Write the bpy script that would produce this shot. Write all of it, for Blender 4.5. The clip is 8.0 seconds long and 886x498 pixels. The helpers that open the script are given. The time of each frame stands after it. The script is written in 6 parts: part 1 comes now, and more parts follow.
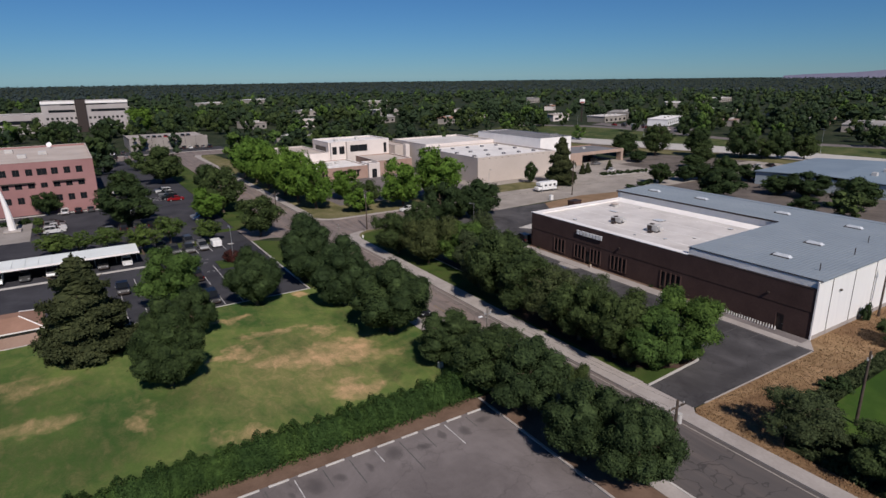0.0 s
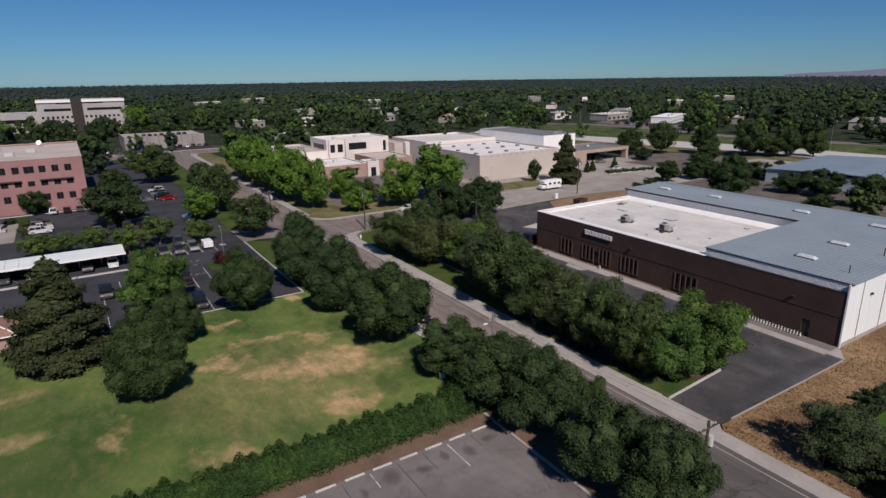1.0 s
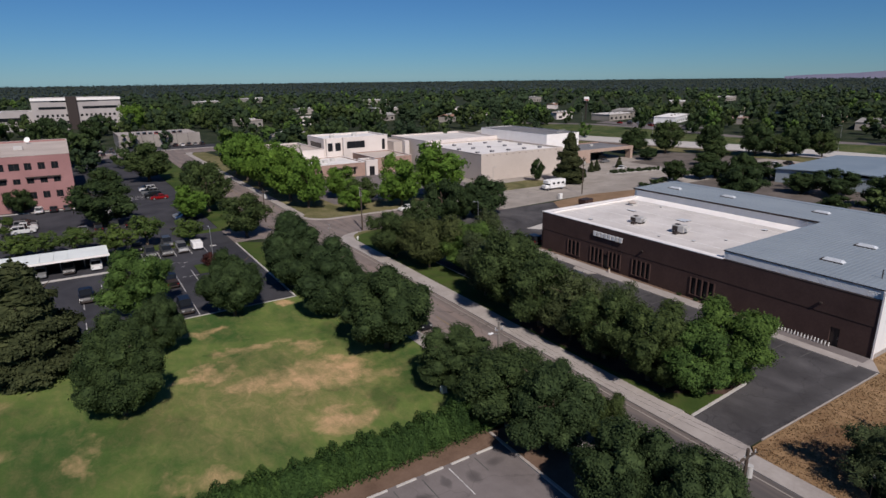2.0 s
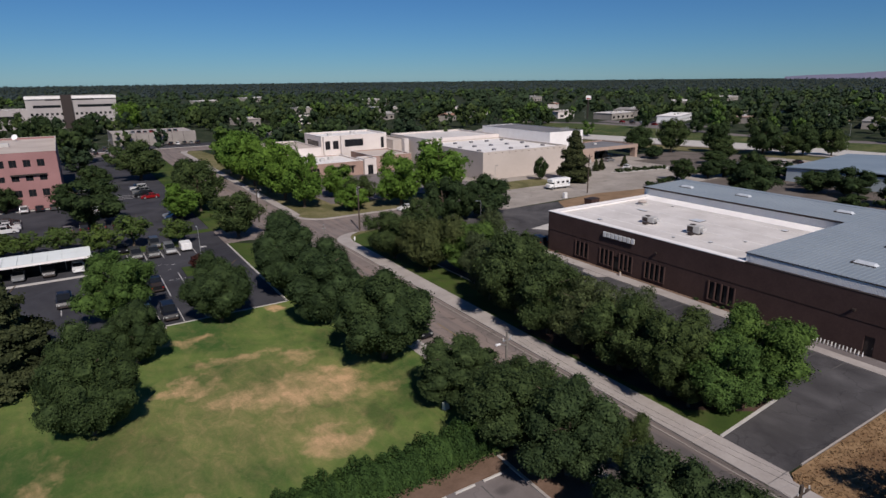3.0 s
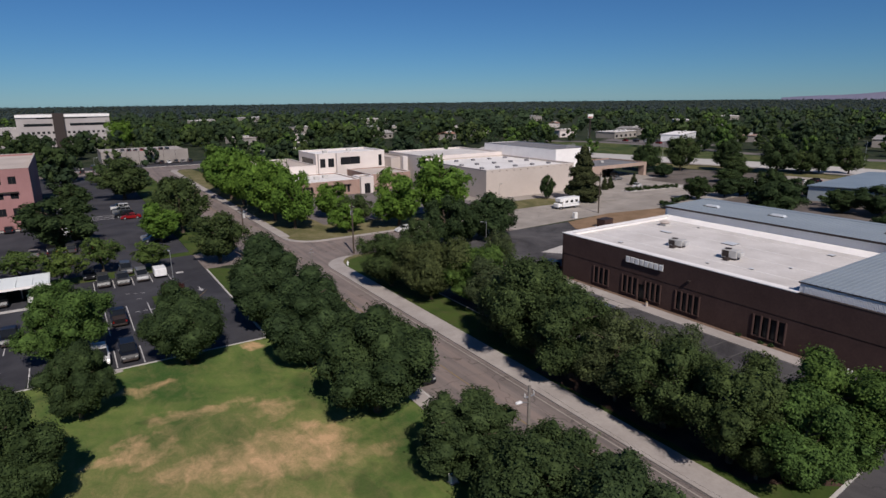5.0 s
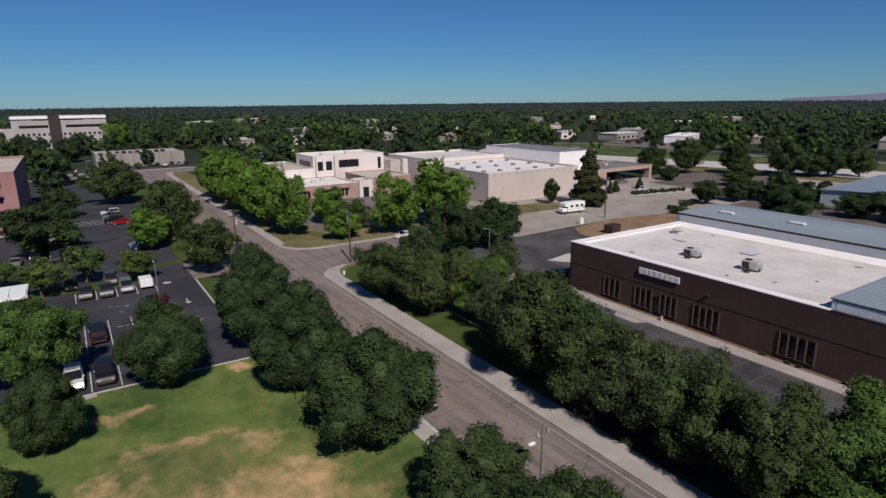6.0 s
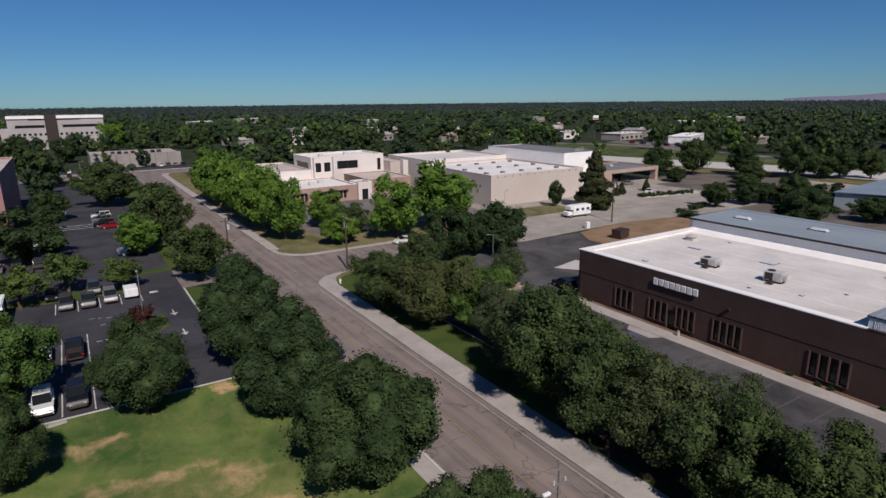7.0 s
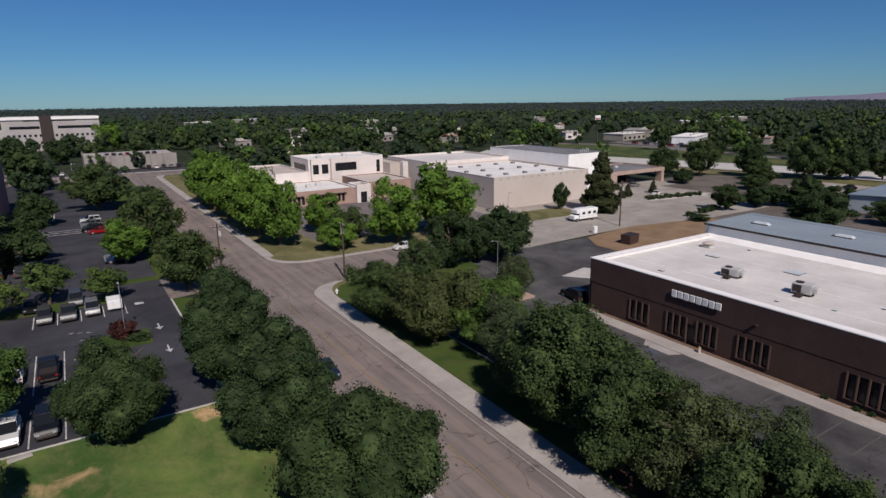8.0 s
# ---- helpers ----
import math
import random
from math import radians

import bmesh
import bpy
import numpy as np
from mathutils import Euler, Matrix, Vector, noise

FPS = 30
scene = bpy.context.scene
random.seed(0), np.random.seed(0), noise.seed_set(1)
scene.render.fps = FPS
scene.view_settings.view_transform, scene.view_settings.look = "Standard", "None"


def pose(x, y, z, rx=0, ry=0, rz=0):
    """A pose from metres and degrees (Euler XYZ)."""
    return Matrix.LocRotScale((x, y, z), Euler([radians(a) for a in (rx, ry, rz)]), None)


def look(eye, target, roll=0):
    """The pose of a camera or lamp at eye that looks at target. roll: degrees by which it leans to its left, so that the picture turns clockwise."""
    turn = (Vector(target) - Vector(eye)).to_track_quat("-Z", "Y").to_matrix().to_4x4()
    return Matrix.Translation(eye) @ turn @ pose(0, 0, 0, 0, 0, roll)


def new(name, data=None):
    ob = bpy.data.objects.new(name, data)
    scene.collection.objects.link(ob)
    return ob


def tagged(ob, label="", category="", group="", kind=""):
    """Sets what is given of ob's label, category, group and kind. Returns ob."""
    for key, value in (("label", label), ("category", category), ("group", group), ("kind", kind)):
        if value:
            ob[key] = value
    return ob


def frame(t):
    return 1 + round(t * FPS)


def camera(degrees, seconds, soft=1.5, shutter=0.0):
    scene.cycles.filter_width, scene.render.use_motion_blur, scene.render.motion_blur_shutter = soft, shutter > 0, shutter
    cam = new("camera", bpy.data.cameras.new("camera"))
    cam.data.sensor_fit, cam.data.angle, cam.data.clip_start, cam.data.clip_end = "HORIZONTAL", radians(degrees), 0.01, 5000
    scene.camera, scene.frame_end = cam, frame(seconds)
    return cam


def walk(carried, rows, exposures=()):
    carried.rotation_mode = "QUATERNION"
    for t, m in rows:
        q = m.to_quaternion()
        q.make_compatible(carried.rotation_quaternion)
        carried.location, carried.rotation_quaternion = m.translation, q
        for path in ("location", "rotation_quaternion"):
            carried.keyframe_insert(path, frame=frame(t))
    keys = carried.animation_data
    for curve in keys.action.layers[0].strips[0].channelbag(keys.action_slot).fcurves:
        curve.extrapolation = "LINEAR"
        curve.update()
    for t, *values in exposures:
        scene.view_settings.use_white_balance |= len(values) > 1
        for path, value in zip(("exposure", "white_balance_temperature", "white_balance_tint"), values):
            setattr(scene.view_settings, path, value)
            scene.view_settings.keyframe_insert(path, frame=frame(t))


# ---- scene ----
cam = camera(74.0, 8.0, soft=1.5)
PATH = [
    (0, (-1.176, -5.161, 35.137), (-0.153, -3.537, 34.575), -0.7),
    (0.5, (0.204, -2.943, 34.516), (1.225, -1.317, 33.956), -0.8),
    (1, (1.578, -0.544, 33.787), (2.599, 1.081, 33.224), -0.8),
    (1.5, (2.896, 1.763, 33.09), (3.917, 3.388, 32.529), -0.7),
    (3, (6.882, 8.841, 31.064), (7.906, 10.465, 30.505), -0.6),
    (3.5, (8.179, 11.093, 30.355), (9.201, 12.717, 29.791), -0.6),
    (3.7, (8.747, 12.004, 30.018), (9.765, 13.624, 29.437), -0.6),
    (4, (9.591, 13.41, 29.561), (10.607, 15.025, 28.963), -0.6),
    (4.2, (10.099, 14.378, 29.362), (11.116, 15.992, 28.759), -0.6),
    (4.3, (10.342, 14.867, 29.291), (11.361, 16.483, 28.699), -0.6),
    (4.5, (10.829, 15.844, 29.182), (11.856, 17.469, 28.63), -0.6),
    (4.7, (11.340, 16.808, 29.094), (12.373, 18.441, 28.576), -0.6),
    (5, (12.14, 18.23, 29.031), (13.177, 19.867, 28.537), -0.6),
    (6.5, (16.219, 25.043, 29.029), (17.256, 26.682, 28.539), -0.6),
    (7, (17.617, 27.252, 28.993), (18.651, 28.892, 28.502), -0.6),
    (7.5, (18.976, 29.492, 28.985), (20.008, 31.133, 28.493), -0.6),
    (8, (20.154, 31.922, 28.892), (21.188, 33.562, 28.402), -0.7),
]
walk(cam, [(t, look(eye, target, roll)) for t, eye, target, roll in PATH])

# ---- world, sun ----
SUN_TO = Vector((0.225, 0.975, -0.965)).normalized()      # the way the sunlight travels
world = bpy.data.worlds.new("sky")
scene.world = world
world.use_nodes = True
wn = world.node_tree
bg = wn.nodes["Background"]
sky = wn.nodes.new("ShaderNodeTexSky")
sky.sky_type = "NISHITA"
sky.sun_disc = False
sky.sun_elevation = math.asin(-SUN_TO.z)
sky.sun_rotation = math.atan2(-SUN_TO.x, -SUN_TO.y)
sky.altitude = 900
sky.air_density, sky.dust_density, sky.ozone_density = 1.0, 0.0, 10.0
tint = wn.nodes.new("ShaderNodeMix")
tint.data_type, tint.blend_type = "RGBA", "MULTIPLY"
tint.inputs[0].default_value = 1.0
tint.inputs[7].default_value = (0.61, 0.89, 1.09, 1)
wn.links.new(sky.outputs[0], tint.inputs[6])
wn.links.new(tint.outputs[2], bg.inputs[0])
bg.inputs[1].default_value = 0.0525
sun = new("sun", bpy.data.lights.new("sun", "SUN"))
sun.data.energy, sun.data.angle, sun.data.color = 4.38, radians(0.53), (1.0, 0.905, 0.845)
sun.matrix_world = look((0, 0, 200), Vector((0, 0, 200)) + SUN_TO)


# ---- materials ----
def material(name, rough=0.8, metal=0.0, spec=0.3):
    m = bpy.data.materials.new(name)
    m.use_nodes = True
    b = m.node_tree.nodes["Principled BSDF"]
    b.inputs["Roughness"].default_value = rough
    b.inputs["Metallic"].default_value = metal
    b.inputs["Specular IOR Level"].default_value = spec
    return m, m.node_tree, b


def coords(nt, scale=(1, 1, 1), space="Object"):
    """World-aligned metres: the objects of the setting stand at the origin; things use their own space."""
    tc = nt.nodes.new("ShaderNodeTexCoord")
    mp = nt.nodes.new("ShaderNodeMapping")
    mp.inputs["Scale"].default_value = scale
    nt.links.new(tc.outputs[space], mp.inputs["Vector"])
    return mp.outputs[0]


def noise_tex(nt, vec, scale, detail=4.0, rough=0.6, distort=0.0):
    n = nt.nodes.new("ShaderNodeTexNoise")
    n.inputs["Scale"].default_value, n.inputs["Detail"].default_value = scale, detail
    n.inputs["Roughness"].default_value, n.inputs["Distortion"].default_value = rough, distort
    nt.links.new(vec, n.inputs["Vector"])
    return n.outputs["Fac"]


def ramp(nt, fac, stops):
    r = nt.nodes.new("ShaderNodeValToRGB")
    e = r.color_ramp.elements
    while len(e) < len(stops):
        e.new(0.5)
    for k, (p, c) in zip(e, stops):
        k.position, k.color = p, (*c, 1)
    nt.links.new(fac, r.inputs[0])
    return r.outputs[0]


def mix(nt, a, b, fac, kind="MIX"):
    m = nt.nodes.new("ShaderNodeMix")
    m.data_type, m.blend_type = "RGBA", kind
    for sock, v in ((m.inputs[6], a), (m.inputs[7], b), (m.inputs[0], fac)):
        if isinstance(v, (int, float)):
            sock.default_value = v
        elif isinstance(v, tuple):
            sock.default_value = (*v, 1)
        else:
            nt.links.new(v, sock)
    return m.outputs[2]


def calc(nt, op, a, b=0.0, clamp=False):
    m = nt.nodes.new("ShaderNodeMath")
    m.operation, m.use_clamp = op, clamp
    for sock, v in ((m.inputs[0], a), (m.inputs[1], b)):
        if isinstance(v, (int, float)):
            sock.default_value = v
        else:
            nt.links.new(v, sock)
    return m.outputs[0]


def bump(nt, b, height, strength=0.3, dist=0.05):
    n = nt.nodes.new("ShaderNodeBump")
    n.inputs["Strength"].default_value, n.inputs["Distance"].default_value = strength, dist
    nt.links.new(height, n.inputs["Height"])
    nt.links.new(n.outputs[0], b.inputs["Normal"])


def surface(name, dark, light, coarse=0.15, fine=3.0, rough=0.85, spec=0.25, relief=0.2, metal=0.0, spread=0.5, stretch=(1, 1, 1)):
    """A weathered surface: broad stains and fine grain between two colours."""
    m, nt, b = material(name, rough, metal, spec)
    v = coords(nt, stretch)
    broad = noise_tex(nt, v, coarse, 5, 0.62)
    grain = noise_tex(nt, v, fine, 5, 0.7)
    both = calc(nt, "ADD", calc(nt, "MULTIPLY", broad, 0.65), calc(nt, "MULTIPLY", grain, 0.35))
    nt.links.new(ramp(nt, both, [(0.5 - spread / 2.6, dark), (0.5 + spread / 2.6, light)]), b.inputs["Base Color"])
    if relief:
        bump(nt, b, grain, relief, 0.03)
    return m


def spots(nt, places, warp, wander=0.0):
    """1 near the given (x, y, rx, ry) patches of the ground, with ragged rims, 0 elsewhere."""
    tc = nt.nodes.new("ShaderNodeTexCoord")
    where = tc.outputs["Object"]
    for scale, far in ((0.16, wander), (0.7, wander * 0.45)):
        if not far:
            continue
        n = nt.nodes.new("ShaderNodeTexNoise")
        n.inputs["Scale"].default_value, n.inputs["Detail"].default_value = scale, 4
        nt.links.new(tc.outputs["Object"], n.inputs["Vector"])
        off = nt.nodes.new("ShaderNodeVectorMath")
        off.operation = "MULTIPLY_ADD"
        off.inputs[1].default_value, off.inputs[2].default_value = (far,) * 3, (-far / 2,) * 3
        nt.links.new(n.outputs["Color"], off.inputs[0])
        add = nt.nodes.new("ShaderNodeVectorMath")
        nt.links.new(where, add.inputs[0])
        nt.links.new(off.outputs[0], add.inputs[1])
        where = add.outputs[0]
    sep = nt.nodes.new("ShaderNodeSeparateXYZ")
    nt.links.new(where, sep.inputs[0])
    total = None
    for x, y, rx, ry, *much in places:
        dx = calc(nt, "DIVIDE", calc(nt, "SUBTRACT", sep.outputs[0], x), rx)
        dy = calc(nt, "DIVIDE", calc(nt, "SUBTRACT", sep.outputs[1], y), ry)
        d = calc(nt, "ADD", calc(nt, "MULTIPLY", dx, dx), calc(nt, "MULTIPLY", dy, dy))
        one = calc(nt, "MULTIPLY", calc(nt, "SUBTRACT", 1.0, d, True), much[0] if much else 1.0)
        total = one if total is None else calc(nt, "MAXIMUM", total, one)
    return calc(nt, "MULTIPLY", total, calc(nt, "ADD", 0.25, calc(nt, "MULTIPLY", warp, 1.5)), True)


def grass(name, green, deep, dry, places, dryness=0.0, lush=None):
    m, nt, b = material(name, 0.95, 0, 0.1)
    v = coords(nt)
    broad = noise_tex(nt, v, 0.09, 5, 0.6, 0.6)
    mid = noise_tex(nt, coords(nt, (1.0, 0.55, 1)), 0.7, 6, 0.75, 0.5)
    fine = noise_tex(nt, v, 6.0, 4, 0.8)
    base = mix(nt, deep, green, ramp(nt, broad, [(0.35, (0, 0, 0)), (0.62, (1, 1, 1))]))
    straw = ramp(nt, calc(nt, "ADD", calc(nt, "MULTIPLY", broad, 0.5), calc(nt, "MULTIPLY", mid, 0.5)), [(0.5 - dryness, (0, 0, 0)), (0.66 - dryness, (1, 1, 1))])
    fac = calc(nt, "MULTIPLY", straw, 0.6)
    if places:
        patch = calc(nt, "ADD", calc(nt, "MULTIPLY", spots(nt, places, broad, 9.0), 0.62), calc(nt, "MULTIPLY", mid, 0.5))
        fac = ramp(nt, patch, [(0.20, (0.0, 0.0, 0.0)), (0.38, (0.19, 0.19, 0.19)), (0.58, (0.50, 0.50, 0.50)), (0.88, (1, 1, 1))])
    if lush:
        base = mix(nt, base, tuple(0.8 * c for c in deep), calc(nt, "MULTIPLY", spots(nt, lush, mid, 10.0), 0.85))
    straw2 = mix(nt, tuple(c * k for c, k in zip(dry, (0.62, 0.74, 0.66))), tuple(c * 1.15 for c in dry), ramp(nt, mid, [(0.36, (0, 0, 0)), (0.64, (1, 1, 1))]))
    col = mix(nt, base, straw2, fac)
    col = mix(nt, col, mix(nt, (0.55, 0.55, 0.55), (1.35, 1.35, 1.3), fine), 0.8, "MULTIPLY")
    nt.links.new(col, b.inputs["Base Color"])
    bump(nt, b, fine, 0.6, 0.06)
    return m


def asphalt(name, dark, light, cracks=0.0, tone=None, oil=None, newer=None, lanes=0.08):
    m, nt, b = material(name, 0.9, 0, 0.2)
    v = coords(nt)
    broad = noise_tex(nt, v, 0.12, 5, 0.65, 0.4)
    along = noise_tex(nt, coords(nt, (0.9, 0.04, 1)), 1.0, 4, 0.6)
    grain = noise_tex(nt, v, 9.0, 3, 0.8)
    f = calc(nt, "ADD", calc(nt, "MULTIPLY", broad, 0.8 - lanes), calc(nt, "ADD", calc(nt, "MULTIPLY", along, lanes), calc(nt, "MULTIPLY", grain, 0.2)))
    col = ramp(nt, f, [(0.36, dark), (0.64, light)])
    if tone:
        col = mix(nt, col, tone, calc(nt, "MULTIPLY", ramp(nt, along, [(0.45, (0, 0, 0)), (0.65, (1, 1, 1))]), 0.5))
    if newer:
        y0, y1, shade = newer
        sep = nt.nodes.new("ShaderNodeSeparateXYZ")
        nt.links.new(v, sep.inputs[0])
        f = calc(nt, "DIVIDE", calc(nt, "SUBTRACT", calc(nt, "ADD", sep.outputs[1], calc(nt, "MULTIPLY", calc(nt, "SUBTRACT", along, 0.5), 60.0)), y0), y1 - y0, True)
        col = mix(nt, mix(nt, col, shade, 0.75), col, f)
    if cracks:
        vor = nt.nodes.new("ShaderNodeTexVoronoi")
        vor.feature = "DISTANCE_TO_EDGE"
        vor.inputs["Scale"].default_value = 0.16
        warp = nt.nodes.new("ShaderNodeVectorMath")
        warp.operation = "ADD"
        wob = nt.nodes.new("ShaderNodeTexNoise")
        wob.inputs["Scale"].default_value = 0.5
        nt.links.new(v, wob.inputs["Vector"])
        nt.links.new(v, warp.inputs[0])
        sc = nt.nodes.new("ShaderNodeVectorMath")
        sc.operation = "SCALE"
        sc.inputs["Scale"].default_value = 3.0
        nt.links.new(wob.outputs["Color"], sc.inputs[0])
        nt.links.new(sc.outputs[0], warp.inputs[1])
        nt.links.new(warp.outputs[0], vor.inputs["Vector"])
        line = ramp(nt, vor.outputs["Distance"], [(0.004, (1, 1, 1)), (0.012, (0, 0, 0))])
        col = mix(nt, col, (0.012, 0.012, 0.013), calc(nt, "MULTIPLY", line, cracks))
    if oil:
        col = mix(nt, col, (0.035, 0.033, 0.034), calc(nt, "MULTIPLY", spots(nt, oil, broad, 1.8), 0.5))
    nt.links.new(col, b.inputs["Base Color"])
    bump(nt, b, grain, 0.3, 0.02)
    return m


def foliage(name, dark, light):
    """Leaves: each spray has its own shade between two greens, and each tree its own cast."""
    m, nt, b = material(name, 0.75, 0, 0.08)
    geo = nt.nodes.new("ShaderNodeNewGeometry")
    info = nt.nodes.new("ShaderNodeObjectInfo")
    v = coords(nt)
    broad = calc(nt, "ADD", calc(nt, "MULTIPLY", noise_tex(nt, v, 0.4, 3, 0.6), 0.5), calc(nt, "MULTIPLY", noise_tex(nt, v, 1.7, 2, 0.5), 0.5))
    f = calc(nt, "ADD", calc(nt, "MULTIPLY", geo.outputs["Random Per Island"], 0.2), calc(nt, "SUBTRACT", calc(nt, "MULTIPLY", broad, 1.9), 0.55))
    col = ramp(nt, f, [(0.08, tuple(0.7 * c for c in dark)), (0.55, tuple((a + b) / 2 for a, b in zip(dark, light))), (0.95, tuple(1.35 * c for c in light))])
    col = mix(nt, col, mix(nt, (0.92, 0.96, 1.0), (1.14, 1.10, 0.95), info.outputs["Random"]), 0.7, "MULTIPLY")
    nt.links.new(col, b.inputs["Base Color"])
    b.inputs["Subsurface Weight"].default_value = 0.0
    return m


def plain(name, colour, rough=0.6, metal=0.0, spec=0.4, vary=0.12, scale=2.0):
    m, nt, b = material(name, rough, metal, spec)
    n = noise_tex(nt, coords(nt), scale, 4, 0.65)
    lo = tuple(c * (1 - vary) for c in colour)
    hi = tuple(min(1, c * (1 + vary)) for c in colour)
    nt.links.new(ramp(nt, n, [(0.3, lo), (0.7, hi)]), b.inputs["Base Color"])
    return m


M_GROUND = grass("far_ground", (0.030, 0.042, 0.022), (0.018, 0.028, 0.014), (0.085, 0.075, 0.055), None, 0.02)
M_LAWN = grass("lawn_grass", (0.134, 0.184, 0.050), (0.047, 0.098, 0.025), (0.475, 0.312, 0.172),
               [(22.6, 63, 6.2, 5.0), (17.6, 64.3, 4.2, 2.6), (27.2, 62.5, 3.6, 4.6), (13.3, 69.2, 3.6, 1.9), (22.2, 53.2, 3.8, 3.0), (19.2, 73.4, 5.2, 2.2, 0.75), (25.0, 70.6, 3.0, 2.4, 0.7), (9.4, 51, 3.4, 2.2, 0.7), (1.5, 59.5, 1.3, 3.4, 0.6), (-8.9, 64.3, 4.5, 3.0, 0.6), (-10.0, 75.6, 5.0, 3.0, 0.5), (15.6, 82, 3.4, 1.8, 0.9), (30.6, 58.8, 3.4, 2.2, 0.55), (28, 87.4, 1.6, 1.3), (19, 62, 15, 13, 0.34)], 0.0,
               [(-8, 56, 15, 9), (3, 47, 12, 4), (-16, 70, 16, 12), (6, 62, 5, 5), (30, 73, 4, 5), (33, 55, 4, 6), (15.1, 73.4, 1.7, 1.1), (28, 54.4, 3.0, 2.0), (24.6, 58, 1.5, 0.9), (6, 86, 9, 2)])
M_VERGE = grass("verge_grass", (0.070, 0.105, 0.024), (0.035, 0.06, 0.016), (0.085, 0.062, 0.040), None, 0.02)
M_FIELD = grass("field_grass", (0.055, 0.105, 0.018), (0.032, 0.070, 0.013), (0.11, 0.11, 0.04), None, -0.02)
M_SCRUB = grass("dark_scrub", (0.030, 0.038, 0.016), (0.014, 0.020, 0.010), (0.07, 0.055, 0.03), None, 0.0)
M_MULCH = surface("bark_mulch", (0.040, 0.026, 0.020), (0.105, 0.068, 0.052), 0.5, 6, 0.95, 0.1, 0.5)
M_PALELAWN = grass("thin_pale_lawn", (0.16, 0.145, 0.065), (0.10, 0.10, 0.045), (0.24, 0.20, 0.13), None, 0.03)
M_DRY = grass("dry_grass", (0.245, 0.150, 0.082), (0.150, 0.090, 0.052), (0.36, 0.24, 0.14), None, 0.05)
M_SOIL = surface("bare_soil", (0.105, 0.068, 0.048), (0.20, 0.135, 0.10), 0.4, 5, 0.95, 0.1, 0.5)
M_BROWNFIELD = surface("brown_field", (0.155, 0.105, 0.062), (0.30, 0.20, 0.13), 0.2, 3, 0.95, 0.1, 0.5)
M_ROAD = asphalt("road_asphalt", (0.128, 0.107, 0.100), (0.24, 0.205, 0.19), 0.4, (0.27, 0.205, 0.175), None, (22.0, 62.0, (0.070, 0.066, 0.066)), 0.3)
M_LOT = asphalt("old_lot_asphalt", (0.108, 0.094, 0.092), (0.205, 0.182, 0.178), 0.16, None, [(12.8 + 2.7 * k + 0.3 * math.sin(5 * k), 38.9 + 0.5 * math.sin(3 * k), 0.75 + 0.35 * math.sin(2 * k + 1), 0.9 + 0.3 * math.cos(4 * k)) for k in range(-2, 8)])
M_DARKLOT = asphalt("dark_lot_asphalt", (0.028, 0.028, 0.034), (0.06, 0.06, 0.068), 0.15)
M_SHOPLOT = asphalt("sealed_lot_asphalt", (0.036, 0.034, 0.037), (0.108, 0.104, 0.106), 0.3, None, [(56.5, 31.5, 4, 2.2), (64, 30.0, 8, 1.3), (72, 29.8, 7, 1.2), (69, 34.5, 3.0, 4.5), (66, 45, 3, 6), (75, 41, 2.2, 4)])
M_PALEROAD = asphalt("pale_road_asphalt", (0.24, 0.215, 0.19), (0.36, 0.325, 0.29), 0.2)
M_YARD = asphalt("brown_yard_asphalt", (0.080, 0.068, 0.060), (0.165, 0.142, 0.126), 0.2)
M_CONCRETE = surface("concrete", (0.27, 0.242, 0.225), (0.42, 0.385, 0.36), 0.3, 4, 0.9, 0.2, 0.2)
M_KERB = surface("kerb_concrete", (0.36, 0.34, 0.32), (0.54, 0.52, 0.49), 0.5, 5, 0.9, 0.2, 0.2)
M_LINE = surface("worn_white_paint", (0.22, 0.21, 0.21), (0.66, 0.65, 0.64), 0.9, 8, 0.8, 0.2, 0, 0, 0.35)
M_FAINT = surface("faded_paint", (0.055, 0.054, 0.053), (0.13, 0.127, 0.122), 0.5, 6, 0.8, 0.2, 0)
M_YELLOW = surface("worn_yellow_paint", (0.18, 0.142, 0.095), (0.32, 0.22, 0.09), 0.8, 8, 0.8, 0.2, 0)
M_BROWN = surface("brown_painted_block", (0.052, 0.031, 0.028), (0.088, 0.055, 0.049), 0.25, 4, 0.85, 0.2, 0.25)
M_MEMBRANE = surface("white_roof_membrane", (0.47, 0.44, 0.415), (0.70, 0.67, 0.645), 0.16, 2.5, 0.7, 0.3, 0.1)
M_WHITEROOF = surface("clean_white_roof", (0.58, 0.555, 0.535), (0.80, 0.78, 0.76), 0.16, 2.5, 0.7, 0.3, 0.1)
M_COPING = surface("white_coping", (0.74, 0.71, 0.69), (0.86, 0.84, 0.82), 0.5, 3, 0.6, 0.3, 0)
M_METALROOF = surface("blue_grey_metal_roof", (0.185, 0.222, 0.258), (0.265, 0.305, 0.342), 0.12, 2.0, 0.5, 0.4, 0.05)
M_METALWALL = surface("pale_metal_siding", (0.70, 0.70, 0.70), (0.82, 0.82, 0.81), 0.3, 3, 0.5, 0.4, 0.0, 0.0, 0.5, (4, 1, 0.3))
M_GREYMETAL = surface("grey_metal_siding", (0.62, 0.63, 0.64), (0.76, 0.77, 0.78), 0.4, 3, 0.5, 0.4, 0)
M_TRIM = plain("dark_trim", (0.035, 0.025, 0.022), 0.6)
M_GLASS, _nt, _b = material("dark_window_glass", 0.12, 0, 0.3)
_b.inputs["Base Color"].default_value = (0.012, 0.014, 0.017, 1)
